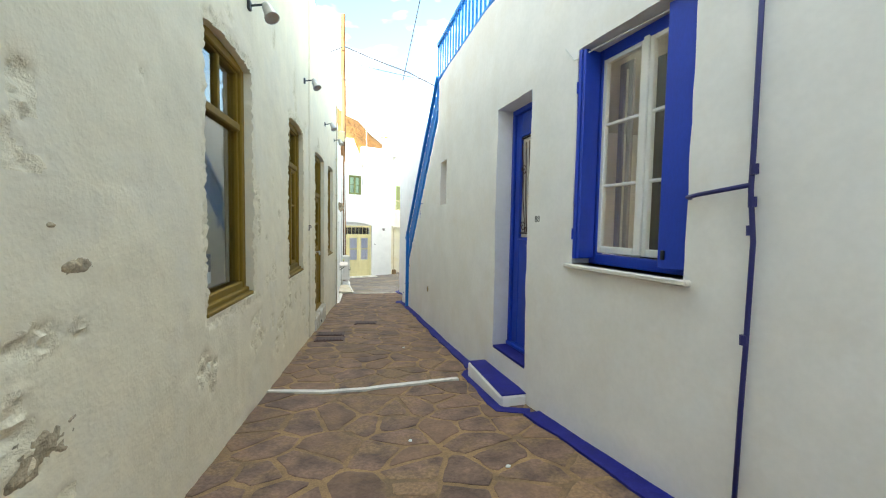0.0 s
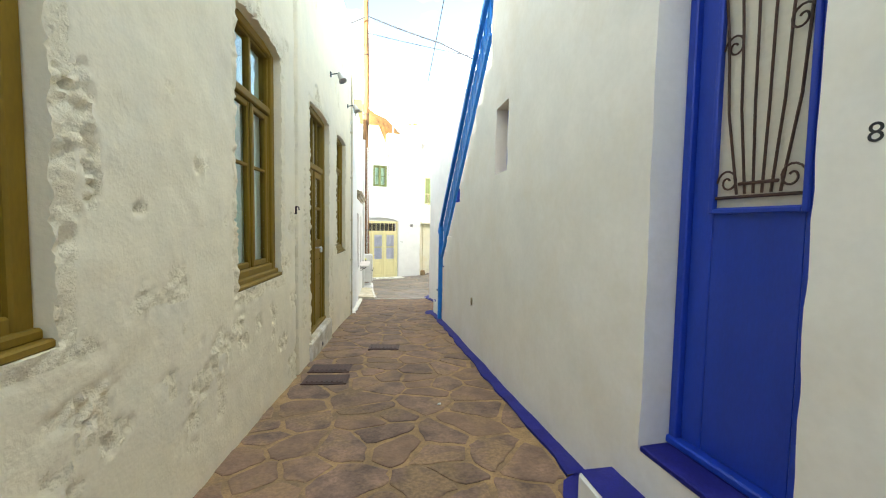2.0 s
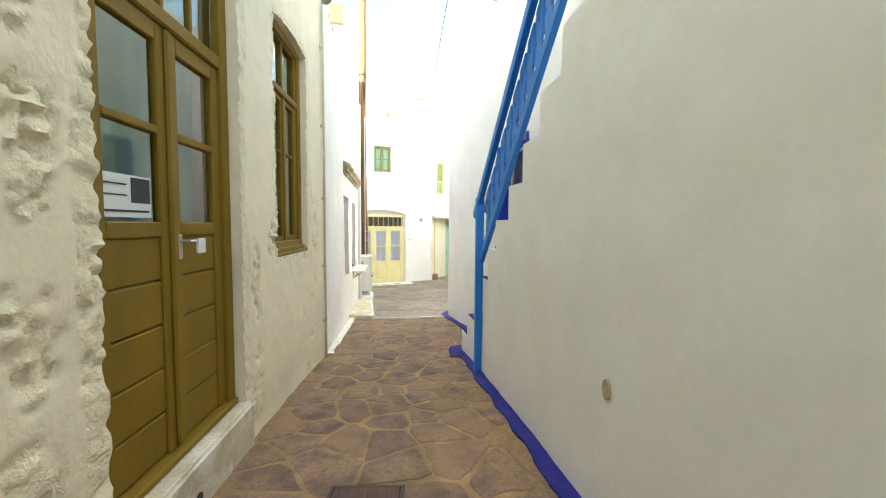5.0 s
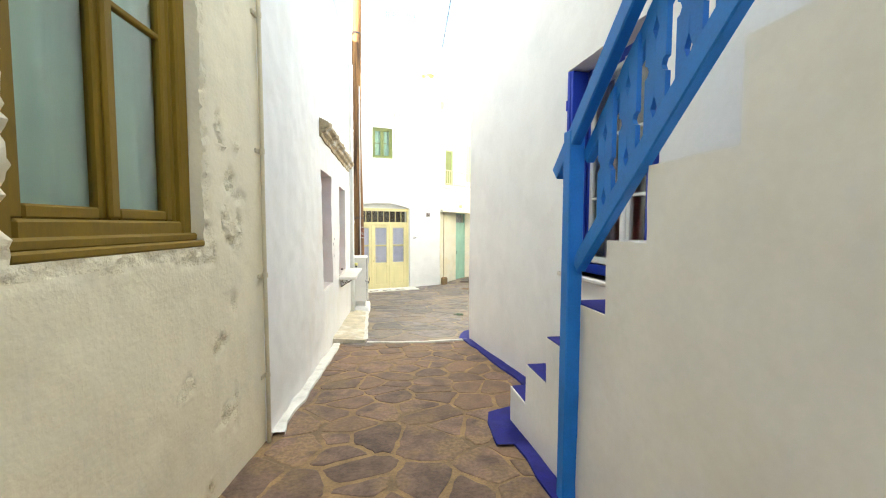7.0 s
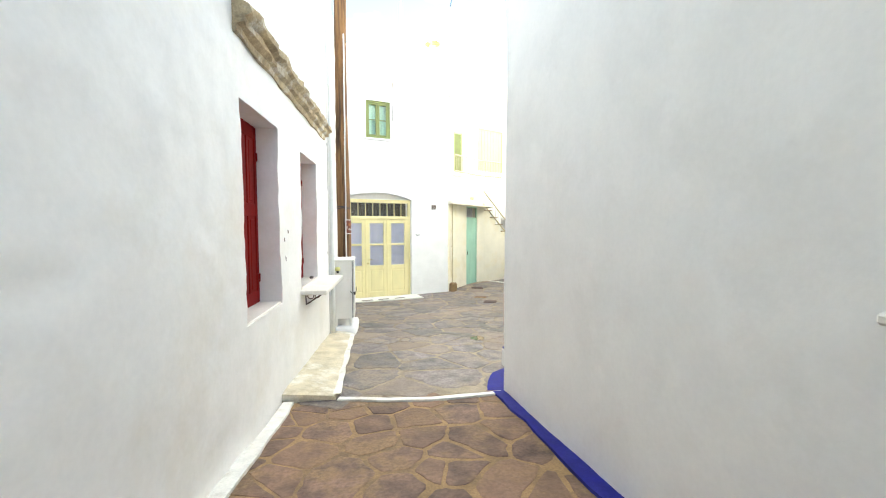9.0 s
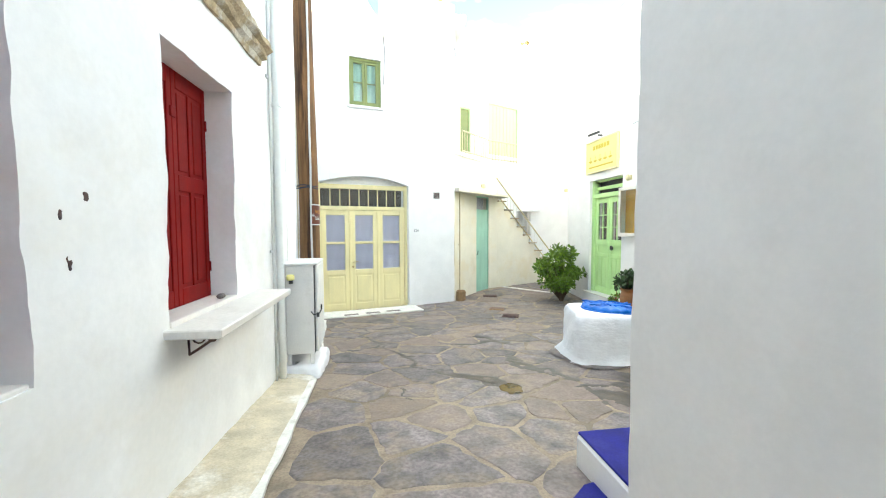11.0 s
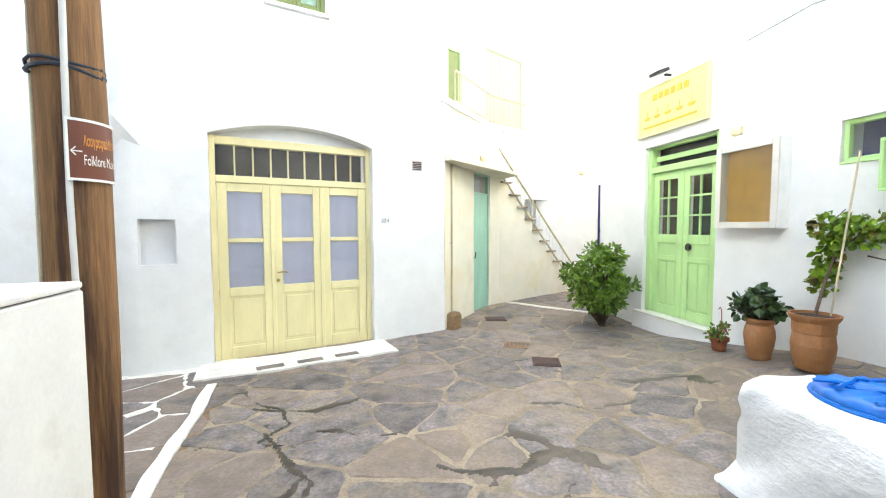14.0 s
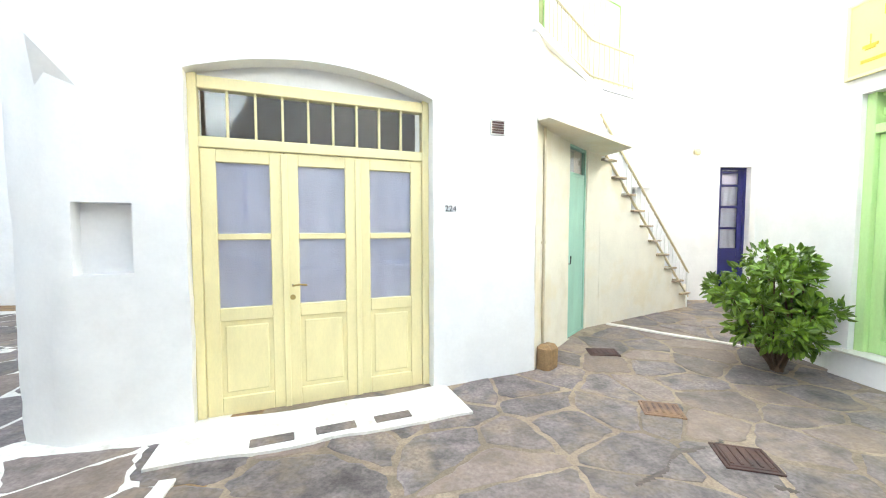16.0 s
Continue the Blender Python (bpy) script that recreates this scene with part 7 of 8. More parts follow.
for i in range(9):
    a = rng.uniform(0, 6.28)
    tube(bm, [(0.1 * math.cos(a), 0.1 * math.sin(a), -0.02), (0.12 * math.cos(a), 0.12 * math.sin(a), rng.uniform(0.08, 0.2))], 0.007, 5)
for i in range(4):
    a = rng.uniform(2.4, 4.2)
    tube(bm, [(0, 0, 0), (0.2 * math.cos(a), 0.2 * math.sin(a), 0.10), (0.42 * math.cos(a), 0.42 * math.sin(a), 0.06)], 0.005, 5, 0.002)
part("stalks", bm, "cream_pipe", dry)
pot("plastic_pot", 5.36, 18.10, gp(5.36, 18.10), [(r * 0.6, z * 0.75) for r, z in CONE], "white_plastic", "white plastic pot in a crowd of plants")
pot("plastic_pot", 5.62, 17.76, gp(5.62, 17.76), [(r * 0.62, z * 0.9) for r, z in CONE], "white_plastic", "white plastic pot holding a tall shrub")
cl = random_clumps(14, 12, 0, 0, 0.20, 0.24, 0.13, 0.07, 0.11)
bush("leafy_plant", pose(5.36, 18.10, gp(5.36, 18.10) + 0.30), "leafy green plant in a white plastic pot", "plant", cl, (0, 0, 0), 330, 0.10, "leaf", 14, 0.8)
cl = random_clumps(15, 32, 0.02, -0.34, 0.66, 0.40, 0.60, 0.07, 0.16)
bush("tall_shrub", pose(5.62, 17.76, gp(5.62, 17.76) + 0.38), "tall dark green shrub in a plastic pot", "shrub", cl, (0, 0, 0), 1700, 0.085, "leaf_dark", 15, 0.5)
pot("plastic_pot", 5.25, 16.85, gp(5.25, 16.85), [(r * 0.9, z * 0.9) for r, z in CONE], "white_plastic", "white plastic pot with an arching grassy plant")
sp = thing("spider_plant", pose(5.25, 16.85, gp(5.25, 16.85) + 0.36), "arching striped spider plant in a plastic pot", "plant")
v, f = [], []
rng = random.Random(6)
for i in range(70):
    a, L, hgt = rng.uniform(0, 6.28), rng.uniform(0.25, 0.5), rng.uniform(0.12, 0.3)
    ca, sa = math.cos(a), math.sin(a)
    for k in range(6):
        u = k / 5
        w_ = 0.011 * (1 - u * 0.85)
        z = hgt * math.sin(u * 2.4)
        v += [(ca * L * u - sa * w_, sa * L * u + ca * w_, z), (ca * L * u + sa * w_, sa * L * u - ca * w_, z)]
        if k:
            b = len(v) - 4
            f.append((b, b + 1, b + 3, b + 2))
raw("blades", v, f, "leaf_vine", sp)
cr = thing("blue_crate", pose(6.05, 17.05, gp(6.05, 17.05), 0, 0, 8), "cyan painted wooden box among plant pots", "crate")
for i in range(4):
    boxes("board", "azure", cr, (-0.2, 0.2, -0.35 + 0.175 * i, -0.185 + 0.175 * i, 0.0, 0.62), bev=0.006)

# climbing vine on the east wall
vn = thing("climbing_vine", pose(0, 0, 0), "green and russet climbing vine trained round a meter box", "vine")
bm = bmesh.new()
ua = gp(5.82, 19.86) + 0.50
tube(bm, [(5.82, 19.86, ua), (6.05, 19.93, -0.25), (6.14, 19.90, 0.05), (6.2, 19.7, 0.25), (6.22, 19.4, 0.33), (6.22, 19.2, 0.7), (6.22, 19.18, 1.3), (6.22, 19.24, 2.3)], 0.016, 6, 0.006)
tube(bm, [(6.14, 19.90, 0.0), (6.2, 20.02, 0.3), (6.22, 19.9, 0.45)], 0.010, 6, 0.004)
tube(bm, [(6.2, 19.7, 0.0), (6.24, 19.5, -0.05), (6.24, 19.3, 0.1)], 0.008, 6, 0.004)
part("stem", bm, "bark", vn)
vc = [(6.16, 20.03 - 0.02 * k, -0.30 + 0.10 * k, 0.10) for k in range(6)] + [(6.17, 20.0 - 0.11 * k, 0.26 + 0.05 * math.sin(k * 1.7), 0.15) for k in range(10)] + [(6.18, 19.12 + 0.04 * math.sin(k * 2), 0.30 + 0.17 * k, 0.115 - 0.006 * k) for k in range(10)] + [(6.19, 19.22 + 0.05 * math.sin(k), 1.8 + 0.10 * k, 0.08) for k in range(5)] + [(6.2, 19.35, 2.2, 0.06), (6.2, 19.42, 2.18, 0.05)]


def on_wall(rng):
    cx, cy, cz, r = vc[rng.randint(len(vc))]
    a, k = rng.rand() * 6.28, r * rng.rand() ** 0.5
    return (cx - 0.10 * rng.rand() + 0.06, cy + k * math.cos(a) * 1.1, cz + k * math.sin(a) * 1.1), (-1.0, 0.5 * math.cos(a), -0.4)


v, f = leaves(1250, on_wall, 0.078, 31, 0.6, 0.9)
raw("foliage", v, f, "leaf_vine", vn)
bm = bmesh.new()
tube(bm, [(5.99, 19.84, ua - 0.05), (6.20, 19.80, 1.0)], 0.009, 6)
part("bamboo_cane", bm, "cream_pipe", vn, "pale bamboo cane")
bm = bmesh.new()
tube(bm, [(6.24, 19.42, -1.1), (6.24, 19.42, 0.6)], 0.012, 6)
part("meter_conduit", bm, "pvc", mb)
mb.children[-1].matrix_parent_inverse = mb.matrix_world.inverted()

# ---------------- iron covers in the paving ----------------
def cover(x, y, sx, sy, turn, mat, label):
    z = float(ground_z(x, y))
    slope = math.degrees(math.atan(float(ground_z(x, y + 0.2) - ground_z(x, y - 0.2)) / 0.4))
    e_ = thing("drain_cover", pose(x, y, z + 0.012, slope, 0, turn), label, "drain cover")
    boxes("plate", mat, e_, (-sx / 2, sx / 2, -sy / 2, sy / 2, -0.03, 0.010), bev=0.008)
    ring_frame_flat(e_, sx + 0.05, sy + 0.05, mat)
    n = max(3, int(sx / 0.055))
    boxes("ribs", mat, e_, *[(-sx / 2 + sx * (i + 0.5) / n - 0.012, -sx / 2 + sx * (i + 0.5) / n + 0.012, -sy / 2 + 0.025, sy / 2 - 0.025, 0.008, 0.016) for i in range(n)], bev=0.003)


def ring_frame_flat(e_, sx, sy, mat):
    t = 0.022
    boxes("cover_frame", mat, e_, (-sx / 2, sx / 2, -sy / 2, -sy / 2 + t, -0.03, 0.006), (-sx / 2, sx / 2, sy / 2 - t, sy / 2, -0.03, 0.006), (-sx / 2, -sx / 2 + t, -sy / 2 + t, sy / 2 - t, -0.03, 0.006), (sx / 2 - t, sx / 2, -sy / 2 + t, sy / 2 - t, -0.03, 0.006), bev=0.002)


cover(-0.15, 7.37, 0.44, 0.26, -6, "iron", "rusty ribbed iron drain cover in the paving")
cover(-0.16, 6.95, 0.44, 0.26, -6, "iron", "rusty ribbed iron drain cover in the paving")
cover(0.54, 8.32, 0.40, 0.24, -8, "iron", "dark ribbed iron drain cover in the paving")
cover(3.86, 21.48, 0.29, 0.28, -22, "iron", "rusty square iron cover in the paving")
cover(3.78, 22.25, 0.28, 0.24, -22, "stone", "brown-grey ribbed concrete drain cover in the paving")
cover(4.02, 23.72, 0.32, 0.18, -10, "iron", "rusty iron drain grate in the paving")

cable("wall_cable", [tuple(WR1.spot(ry(3.02), 3.0, -0.012).translation), tuple(WR1.spot(ry(2.90), 2.86, -0.02).translation), tuple(WR1.spot(ry(2.70), 2.9, 0.05).translation), tuple(WR1.spot(ry(2.1), 2.9, 0.1).translation)], 0.006, "white cable drooping into a window head", mat="white_paint")
for x, y, turn in ((0.98, 6.05, 20), (0.55, 3.0, 70), (1.15, 2.45, 10)):
    bit = thing("paper_scrap", pose(x, y, float(ground_z(x, y)) + 0.010, 0, 0, turn), "crumpled white paper scrap lying on the paving", "litter", "litter on the lane")
    bm = bmesh.new()
    bmesh.ops.create_icosphere(bm, subdivisions=2, radius=0.015)
    for v in bm.verts:
        k = 0.7 + 0.6 * float(vnoise(np.array(v.co.x * 70 + turn), np.array(v.co.y * 70 + v.co.z * 40), 3))
        v.co = Vector((v.co.x * k * 1.4, v.co.y * k, max(-0.004, v.co.z * k * 0.5)))
    part("scrap", bm, "paper", bit)

# ---------------- distant hillside ----------------
hx, hy = np.linspace(-130, 60, 60), np.linspace(70, 210, 34)
HX, HY = np.meshgrid(hx, hy, indexing="ij")
hz = 42 * np.exp(-((HY - 125) / 32.0) ** 2) * np.clip(1.10 - np.clip(HX + 8, 0, 99) / 48.0, 0, 0.95) * np.exp(-np.clip(-HX - 15, 0, 999) / 90) + (vnoise(HX * 0.12, HY * 0.12, 4) - 0.5) * 4 + (vnoise(HX * 0.4, HY * 0.4, 5) - 0.5) * 2 - 2.5
k = len(hy)
hl = raw("backdrop_hill", np.column_stack([HX.ravel(), HY.ravel(), hz.ravel()]), [(i * k + j, (i + 1) * k + j, (i + 1) * k + j + 1, i * k + j + 1) for i in range(len(hx) - 1) for j in range(k - 1)], "hill", label="dry brown rocky hillside behind the houses", smooth=True)
tagged(hl, category="hill", kind="structure")


# ---------------- small marks ----------------
def scar(name, wall, s, z, w_, h_, seed, mat, label, step=0.012, high=0.016):
    """A ragged crumbling patch that stands out of a wall in islands."""
    nx_, nz_ = max(4, int(w_ / step)), max(4, int(h_ / step))
    U, V = np.meshgrid(np.linspace(-1, 1, nx_ + 1), np.linspace(-1, 1, nz_ + 1), indexing="ij")
    X, Z = U * w_ / 2, V * h_ / 2
    edge_ = 1 - np.hypot(U, V) + 0.9 * (vnoise(X * 13 + seed * 3.3, Z * 17, seed) - 0.5) + 0.5 * (vnoise(X * 40, Z * 40 + seed, seed + 3) - 0.5)
    grain = vnoise(X * 60, Z * 60 + seed, seed + 5)
    Y = 0.012 - np.clip(edge_ * 2.4, -0.5, 1) * high - (grain - 0.5) * high * 0.9 * (edge_ > 0)
    k_ = nz_ + 1
    ok = edge_ > -0.35
    f_ = [(i * k_ + j, (i + 1) * k_ + j, (i + 1) * k_ + j + 1, i * k_ + j + 1) for i in range(nx_) for j in range(nz_) if ok[i, j] and ok[i + 1, j] and ok[i + 1, j + 1] and ok[i, j + 1]]
    ob_ = raw(name, np.column_stack([X.ravel(), Y.ravel(), Z.ravel()]), f_, mat, smooth=True)
    ob_.matrix_world = wall.spot(s, z)
    return tagged(ob_, label, "plaster damage", kind="structure")


for y, z, w_, h_, sd in ((1.62, 0.68, 0.52, 0.15, 1), (1.87, 1.32, 0.22, 0.06, 3), (1.73, 1.48, 0.06, 0.035, 4)):
    scar("plaster_scar", WA, ay(y), z, w_, h_, sd, "bare_render", "ragged patch of bare brown render in whitewash", 0.008, 0.012)
for dy, z, w_, h_, sd in ((0.20, 0.33, 0.045, 0.08, 11), (0.22, 0.16, 0.04, 0.05, 12), (0.30, 0.60, 0.03, 0.05, 13), (0.17, 0.52, 0.03, 0.045, 14), (0.205, 0.24, 0.03, 0.06, 15), (0.26, -0.22, 0.03, 0.04, 16)):
    scar("plaster_chip", WB, B_OPEN["r1"][1] + dy, z, w_, h_, sd, "iron", "small dark chip in white plaster", 0.004, 0.012)
# solid brown oval, coloured for the shade inside a drain hole
bm = bmesh.new()
tube(bm, [(0, -0.012, 0), (0, 0.06, 0)], 0.045, 14)
for v_ in bm.verts:
    v_.co.x *= 0.7
    v_.co.z *= 1.2
vh = part("weep_hole", bm, "bare_render")
vh.matrix_world = WR1.spot(ry(7.90), 0.19)
tagged(vh, "brown oval plug standing in for a shaded drain hole", "drain", kind="structure")
# corbelled corner of the north house
cb2 = raw("corner_corbel", [(-1.10, 22.20, 1.13), (-0.80, 22.22, 1.16), (-1.02, 22.03, 1.50), (-0.96, 22.24, 2.1), (-1.22, 22.30, 1.6), (-0.76, 22.26, 1.6)],
          [(0, 1, 2), (1, 5, 2), (5, 3, 2), (3, 4, 2), (4, 0, 2), (0, 4, 3, 5, 1)], "plaster_clean")
tagged(cb2, "plastered corbel overhanging a rounded house corner", "corbel", kind="structure")

ribbon("line_ledge", "line_paint", [(0.50, 15.06), (0.46, 16.5), (0.42, 18.0)], 0.03, 0.03, 0.062, "white painted edge of the kerb ledge", "painted line", 21, 0.012, 0.06)
ribbon("line_wall_foot", "line_paint", [(-0.06, 11.7), (0.0, 13.3), (0.05, 15.0)], 0.06, 0.05, 0.03, "white limewash spilled along a wall foot", "painted line", 22, 0.02, 0.06)


# ---------------- paving stones ----------------
def clip_poly(poly, nx, ny, c):
    """Keeps the part of a convex polygon where nx*x + ny*y <= c."""
    out = []
    for i, p in enumerate(poly):
        q = poly[(i + 1) % len(poly)]
        dp, dq = nx * p[0] + ny * p[1] - c, nx * q[0] + ny * q[1] - c
        if dp <= 0:
            out.append(p)
        if dp * dq < 0:
            k_ = dp / (dp - dq)
            out.append((p[0] + (q[0] - p[0]) * k_, p[1] + (q[1] - p[1]) * k_))
    return out


def paving_cells(x0, x1, y0, y1, sx, sy, seed, joint):
    rng = np.random.RandomState(seed)
    nx, ny = int((x1 - x0) / sx), int((y1 - y0) / sy)
    P = np.zeros((nx, ny, 2))
    for i in range(nx):
        for j in range(ny):
            P[i, j] = (x0 + (i + 0.5 + (0.5 if j % 2 else 0) + rng.uniform(-0.44, 0.44)) * sx, y0 + (j + 0.5 + rng.uniform(-0.36, 0.36)) * sy)
    live = rng.rand(nx, ny) > 0.25
    for i in range(nx):
        for j in range(ny):
            if not live[i, j]:
                continue
            p = P[i, j]
            poly = [(p[0] - 2 * sx, p[1] - 2 * sy), (p[0] + 2 * sx, p[1] - 2 * sy), (p[0] + 2 * sx, p[1] + 2 * sy), (p[0] - 2 * sx, p[1] + 2 * sy)]
            gap = joint * rng.uniform(0.25, 1.9) * (0.05 if p[0] < 0.3 and p[1] > 18.9 else 1.0)
            for a in range(max(0, i - 3), min(nx, i + 4)):
                for b in range(max(0, j - 3), min(ny, j + 4)):
                    if (a, b) == (i, j) or not live[a, b]:
                        continue
                    d = P[a, b] - p
                    ln_ = math.hypot(*d)
                    n_ = d / ln_
                    poly = clip_poly(poly, n_[0], n_[1], n_ @ p + ln_ / 2 - gap)
                    if not poly:
                        break
            if len(poly) >= 3:
                yield p, poly, rng


def stone_mesh(poly, rng, lift):
    """A flat stone with uneven outline and worn edges: vertices and faces."""
    c = np.mean(poly, axis=0)
    pts = []
    n = len(poly)
    for i, p in enumerate(poly):
        a, b = np.array(poly[i - 1]), np.array(poly[(i + 1) % n])
        p = np.array(p)
        ka, kb = rng.uniform(0.06, 0.2), rng.uniform(0.06, 0.2)
        pts.append(p + (a - p) * ka * 0.8)
        pts.append(p + (b - p) * kb * 0.8)
    more = []
    for i, q in enumerate(pts):
        nxt = pts[(i + 1) % len(pts)]
        more.append(q)
        ln_ = math.hypot(*(nxt - q))
        for k_ in range(1, int(ln_ / 0.09) + 1):
            more.append(q + (nxt - q) * k_ / (int(ln_ / 0.09) + 1))
    pts = [c + (q - c) * (1 + rng.uniform(-0.09, 0.035)) for q in more]
    tx, ty, up = rng.uniform(-0.006, 0.006), rng.uniform(-0.006, 0.006), rng.uniform(-0.001, 0.002)
    v, f = [], []
    m_ = len(pts)
    for shrink, dz in ((1.02, -0.03), (1.0, lift * 0.35), (0.955, lift)):
        for q in pts:
            w_ = c + (q - c) * shrink
            top = (tx * (w_[0] - c[0]) + ty * (w_[1] - c[1]) + up) if dz > 0 else 0
            v.append((w_[0], w_[1], float(ground_z(w_[0], w_[1])) + dz + top))
    for r in range(2):
        for i in range(m_):
            f.append((r * m_ + i, r * m_ + (i + 1) % m_, (r + 1) * m_ + (i + 1) % m_, (r + 1) * m_ + i))
    f.append(tuple(range(2 * m_, 3 * m_)))
    return v, f


def area(poly):
    return 0.5 * sum(p[0] * q[1] - q[0] * p[1] for p, q in zip(poly, poly[1:] + poly[:1]))


def in_lane(p):
    x, y = p
    left = np.interp(y, [-5, 11.62, 15.0, 15.1, 19.5], [-1.618, -0.107, -0.02, 0.42, 0.34])
    right = np.interp(y, [-5, 0.3, 1.86, 3.46, 4.7, 11.6, 11.8, 15.0], [2.45, 2.12, 1.96, 1.8, 1.74, 1.84, 2.42, 2.23])
    return left - 0.05 < x < right + 0.05 and -4.6 < y < 14.95


def in_square(p):
    x, y = p
    if y < 14.95 or y > 26.6:
        return False
    left = 0.40 if y < 19.3 else (-7.5 if y < 21.9 or x < -1.4 else np.interp(y, [22.2, 23.3, 24.7, 26.0], [-1.0, 3.0, 4.3, 6.9]))
    right = 6.45 if y < 23.6 else 9.5
    return left - 0.1 < x < right and not (x < -3.2 and y < 19.3)


def bed(name, mat, pts, lift, label):
    """A thin bed of another mortar over part of the ground."""
    x0, x1, y0, y1 = pts
    xs_, ys_ = np.arange(x0, x1 + 0.01, 0.25), np.arange(y0, y1 + 0.01, 0.25)
    XX, YY = np.meshgrid(xs_, ys_, indexing="ij")
    zz = ground_z(XX, YY) + (vnoise(XX * 2, YY * 2, 3) - 0.5) * 0.004 + lift
    kk = len(ys_)
    ob_ = raw(name, np.column_stack([XX.ravel(), YY.ravel(), zz.ravel()]), [(i * kk + j, (i + 1) * kk + j, (i + 1) * kk + j + 1, i * kk + j + 1) for i in range(len(xs_) - 1) for j in range(kk - 1)], mat, smooth=True)
    return tagged(ob_, label, "paving", kind="structure")


bed("paving_square", "joint_pale", (0.25, 10.0, 15.0, 27.0), 0.004, "pale mortar bed of the paved square")
bed("paving_side_street", "line_paint", (-8.0, 0.0, 19.0, 27.0), 0.0045, "white painted joints of the side street paving")
far_v, far_f, flag_v, flag_f = [], [], [], []
count = 0
for p, poly, rng in paving_cells(-2.2, 3.2, -5.0, 15.4, 0.40, 0.25, 7, 0.013):
    if not in_lane(p) or abs(area(poly)) < 0.012:
        continue
    v, f = stone_mesh(poly, rng, 0.0045)
    if 0.3 < p[1] < 13.6 and count < 200:
        raw("paving_stone", v, f, "stone", ground)
        count += 1
    else:
        b = len(far_v)
        far_v += v
        far_f += [tuple(k + b for k in q) for q in f]
count2 = 0
for p, poly, rng in paving_cells(-8.0, 10.0, 14.6, 27.0, 0.56, 0.40, 9, 0.0105):
    if not in_square(p) or abs(area(poly)) < 0.02 or math.hypot(p[0] - WCX, p[1] - WCY) < 0.8:
        continue
    v, f = stone_mesh(poly, rng, 0.0075)
    if 15 < p[1] < 22 and 0 < p[0] < 4.0 and count2 < 150:
        raw("flagstone", v, f, "flag", ground)
        count2 += 1
    else:
        b = len(flag_v)
        flag_v += v
        flag_f += [tuple(k + b for k in q) for q in f]


def damp(pts, wid, seed, step=0.022):
    """A film of dark wet dirt that settles along a line, ragged and broken."""
    p_ = np.array(pts, float)
    lo_, hi_ = p_.min(0) - wid * 2.5 - 0.05, p_.max(0) + wid * 2.5 + 0.05
    X, Y = np.meshgrid(np.arange(lo_[0], hi_[0], step), np.arange(lo_[1], hi_[1], step), indexing="ij")
    D = np.full(X.shape, 9.0)
    wob_x, wob_y = (vnoise(X * 5, Y * 5, seed) - 0.5) * 0.16, (vnoise(X * 5 + 40, Y * 5, seed + 1) - 0.5) * 0.16
    for a_, b_ in zip(p_, p_[1:]):
        d_ = b_ - a_
        t_ = np.clip(((X + wob_x - a_[0]) * d_[0] + (Y + wob_y - a_[1]) * d_[1]) / (d_ @ d_), 0, 1)
        D = np.minimum(D, np.hypot(X + wob_x - a_[0] - t_ * d_[0], Y + wob_y - a_[1] - t_ * d_[1]))
    val = 0.95 - D / (wid * 0.75) + 1.2 * (vnoise(X * 3.3 + 7, Y * 3.3, seed + 2) - 0.5) + 1.0 * (vnoise(X * 15, Y * 15, seed + 3) - 0.5)
    Z = ground_z(X, Y) + 0.0085 + np.clip(val, -1, 0.8) * 0.006
    ok, k_ = val > -0.6, X.shape[1]
    f_ = [(i * k_ + j, (i + 1) * k_ + j, (i + 1) * k_ + j + 1, i * k_ + j + 1) for i in range(X.shape[0] - 1) for j in range(k_ - 1) if ok[i, j] and ok[i + 1, j] and ok[i + 1, j + 1] and ok[i, j + 1]]
    if f_:
        tagged(raw("damp_streak", np.column_stack([X.ravel(), Y.ravel(), Z.ravel()]), f_, "wet", smooth=True), "dark damp dirt along joints of the paving", "stain", kind="structure")


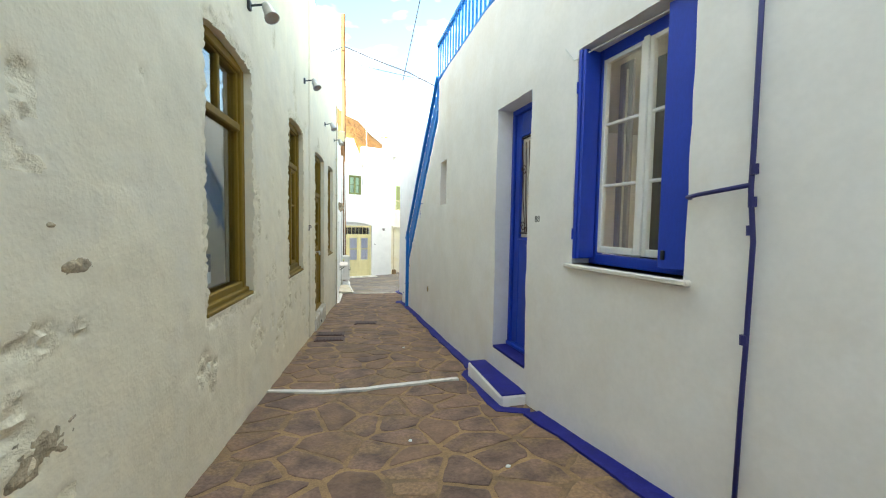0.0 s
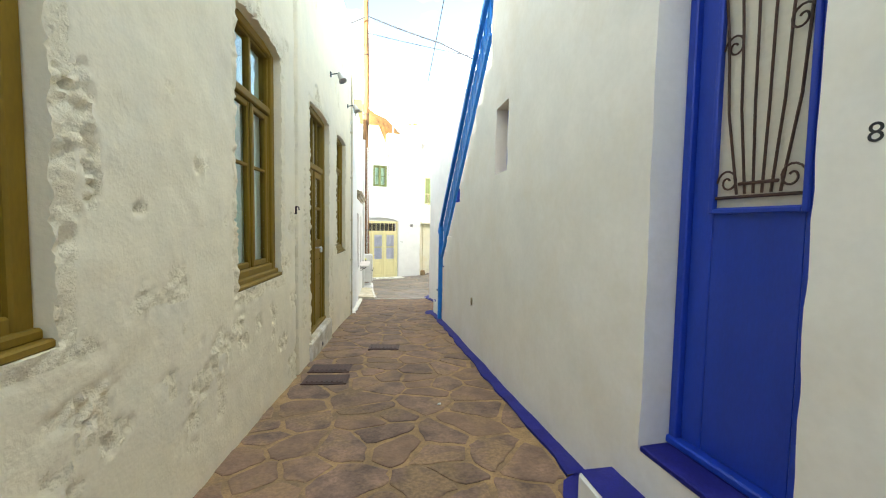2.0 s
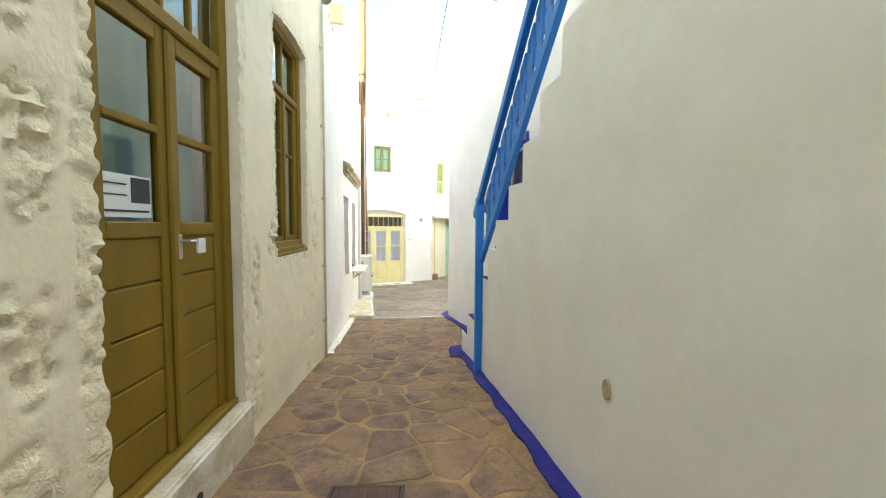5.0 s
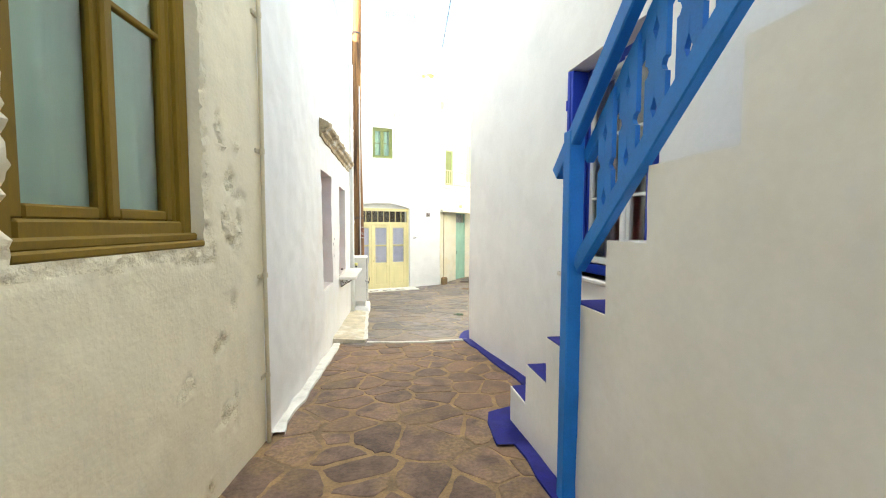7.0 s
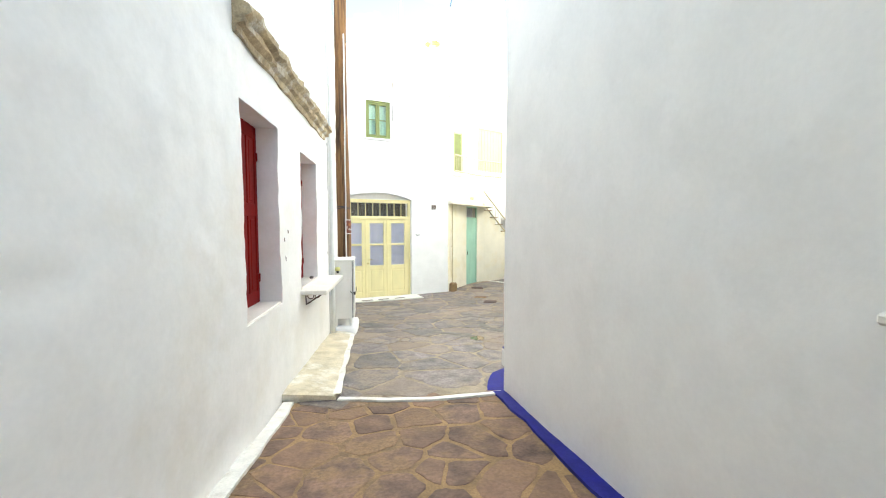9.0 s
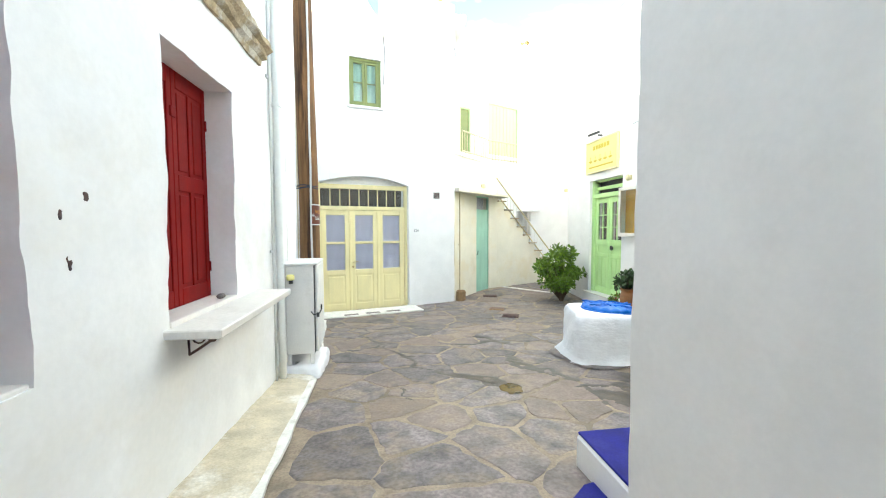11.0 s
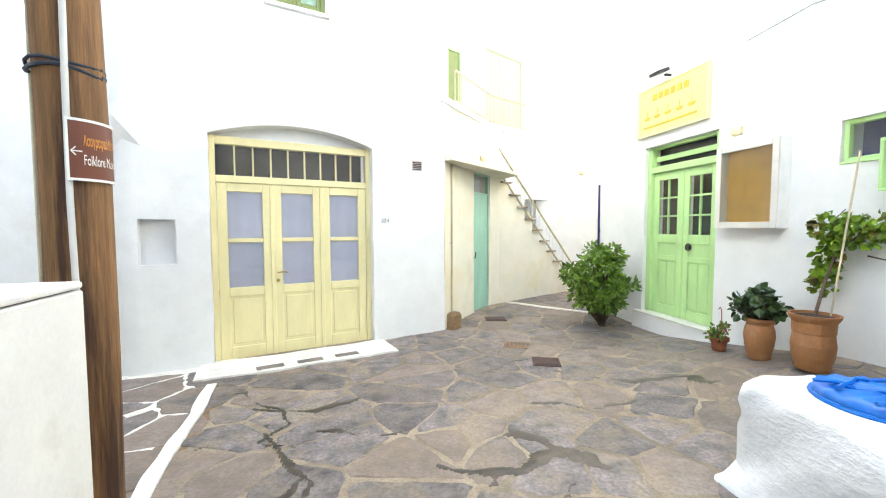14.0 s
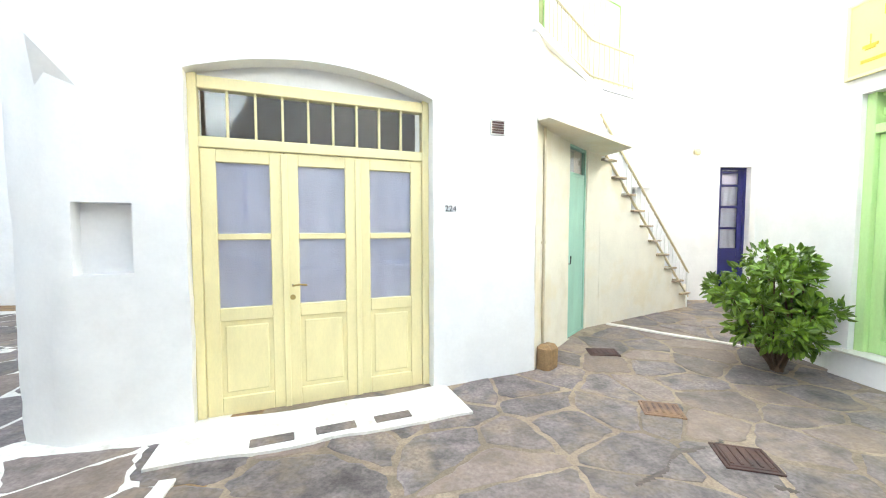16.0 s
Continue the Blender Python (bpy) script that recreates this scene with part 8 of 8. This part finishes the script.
# the three widest patches, near the pots, add painted shade to the damp
for pts, wid in (([(3.5, 17.0), (4.3, 16.9), (5.2, 16.75)], 0.22), ([(4.0, 17.5), (4.5, 17.35), (5.3, 17.4)], 0.22), ([(4.6, 16.4), (5.6, 16.3)], 0.25), ([(5.0, 18.5), (5.15, 19.2)], 0.08), ([(0.6, 20.9), (1.1, 20.75), (1.5, 20.9)], 0.04), ([(1.2, 20.3), (1.7, 20.1), (2.0, 20.2)], 0.03), ([(0.9, 18.1), (1.3, 17.7), (1.5, 17.3)], 0.02), ([(3.2, 20.4), (3.7, 20.1), (4.2, 20.2)], 0.04), ([(3.0, 21.3), (3.5, 21.6), (3.9, 21.75)], 0.03),
                 ([(0.76, 20.39), (1.18, 19.62), (1.45, 18.90), (1.60, 18.35), (1.96, 18.00), (2.26, 17.82), (2.40, 17.51)], 0.035), ([(0.27, 20.15), (0.76, 20.33), (1.09, 20.00)], 0.022), ([(1.45, 18.90), (1.87, 18.91), (2.28, 18.74), (2.83, 19.11)], 0.022),
                 ([(2.0, 19.6), (2.35, 19.35), (2.75, 19.5), (3.05, 19.55)], 0.05), ([(3.85, 21.2), (4.07, 20.95), (4.4, 20.6), (4.8, 20.45), (5.01, 20.2)], 0.06), ([(2.71, 19.85), (2.9, 19.69), (3.10, 19.35)], 0.07), ([(2.86, 18.64), (2.96, 18.16), (3.17, 17.93), (3.25, 17.54)], 0.09),
                 ([(1.18, 19.62), (0.95, 19.4), (0.72, 19.35)], 0.05), ([(0.74, 20.24), (0.93, 20.55), (0.75, 20.86), (0.31, 21.39)], 0.03), ([(2.05, 17.95), (2.35, 17.8), (2.5, 17.5)], 0.10), ([(3.3, 17.4), (3.7, 17.3), (3.95, 17.15)], 0.08), ([(4.3, 17.12), (4.6, 16.98), (5.0, 16.8)], 0.11)):
    damp(pts, wid, int(wid * 1000) + len(pts))
pud = bmesh.new()
pv = []
for k_ in range(22):
    a_ = 2 * math.pi * k_ / 22
    r_ = 0.17 * (0.7 + 0.5 * float(vnoise(np.array(3 * math.cos(a_) + 9), np.array(3 * math.sin(a_) + 9), 8)))
    x_, y_ = 2.52 + r_ * 0.75 * math.cos(a_), 17.42 + r_ * math.sin(a_)
    pv.append(pud.verts.new((x_, y_, float(ground_z(x_, y_)) + 0.0165)))
pud.faces.new(pv)
tagged(part("puddle", pud, "puddle"), "small muddy puddle in the paving", "puddle", kind="structure")
tagged(raw("lane_stones", far_v, far_f, "stone_joined", ground, "brown-grey irregular paving stones"), kind="stuff")
tagged(raw("square_stones", flag_v, flag_f, "flag_joined", ground, "grey irregular flagstones"), kind="stuff")
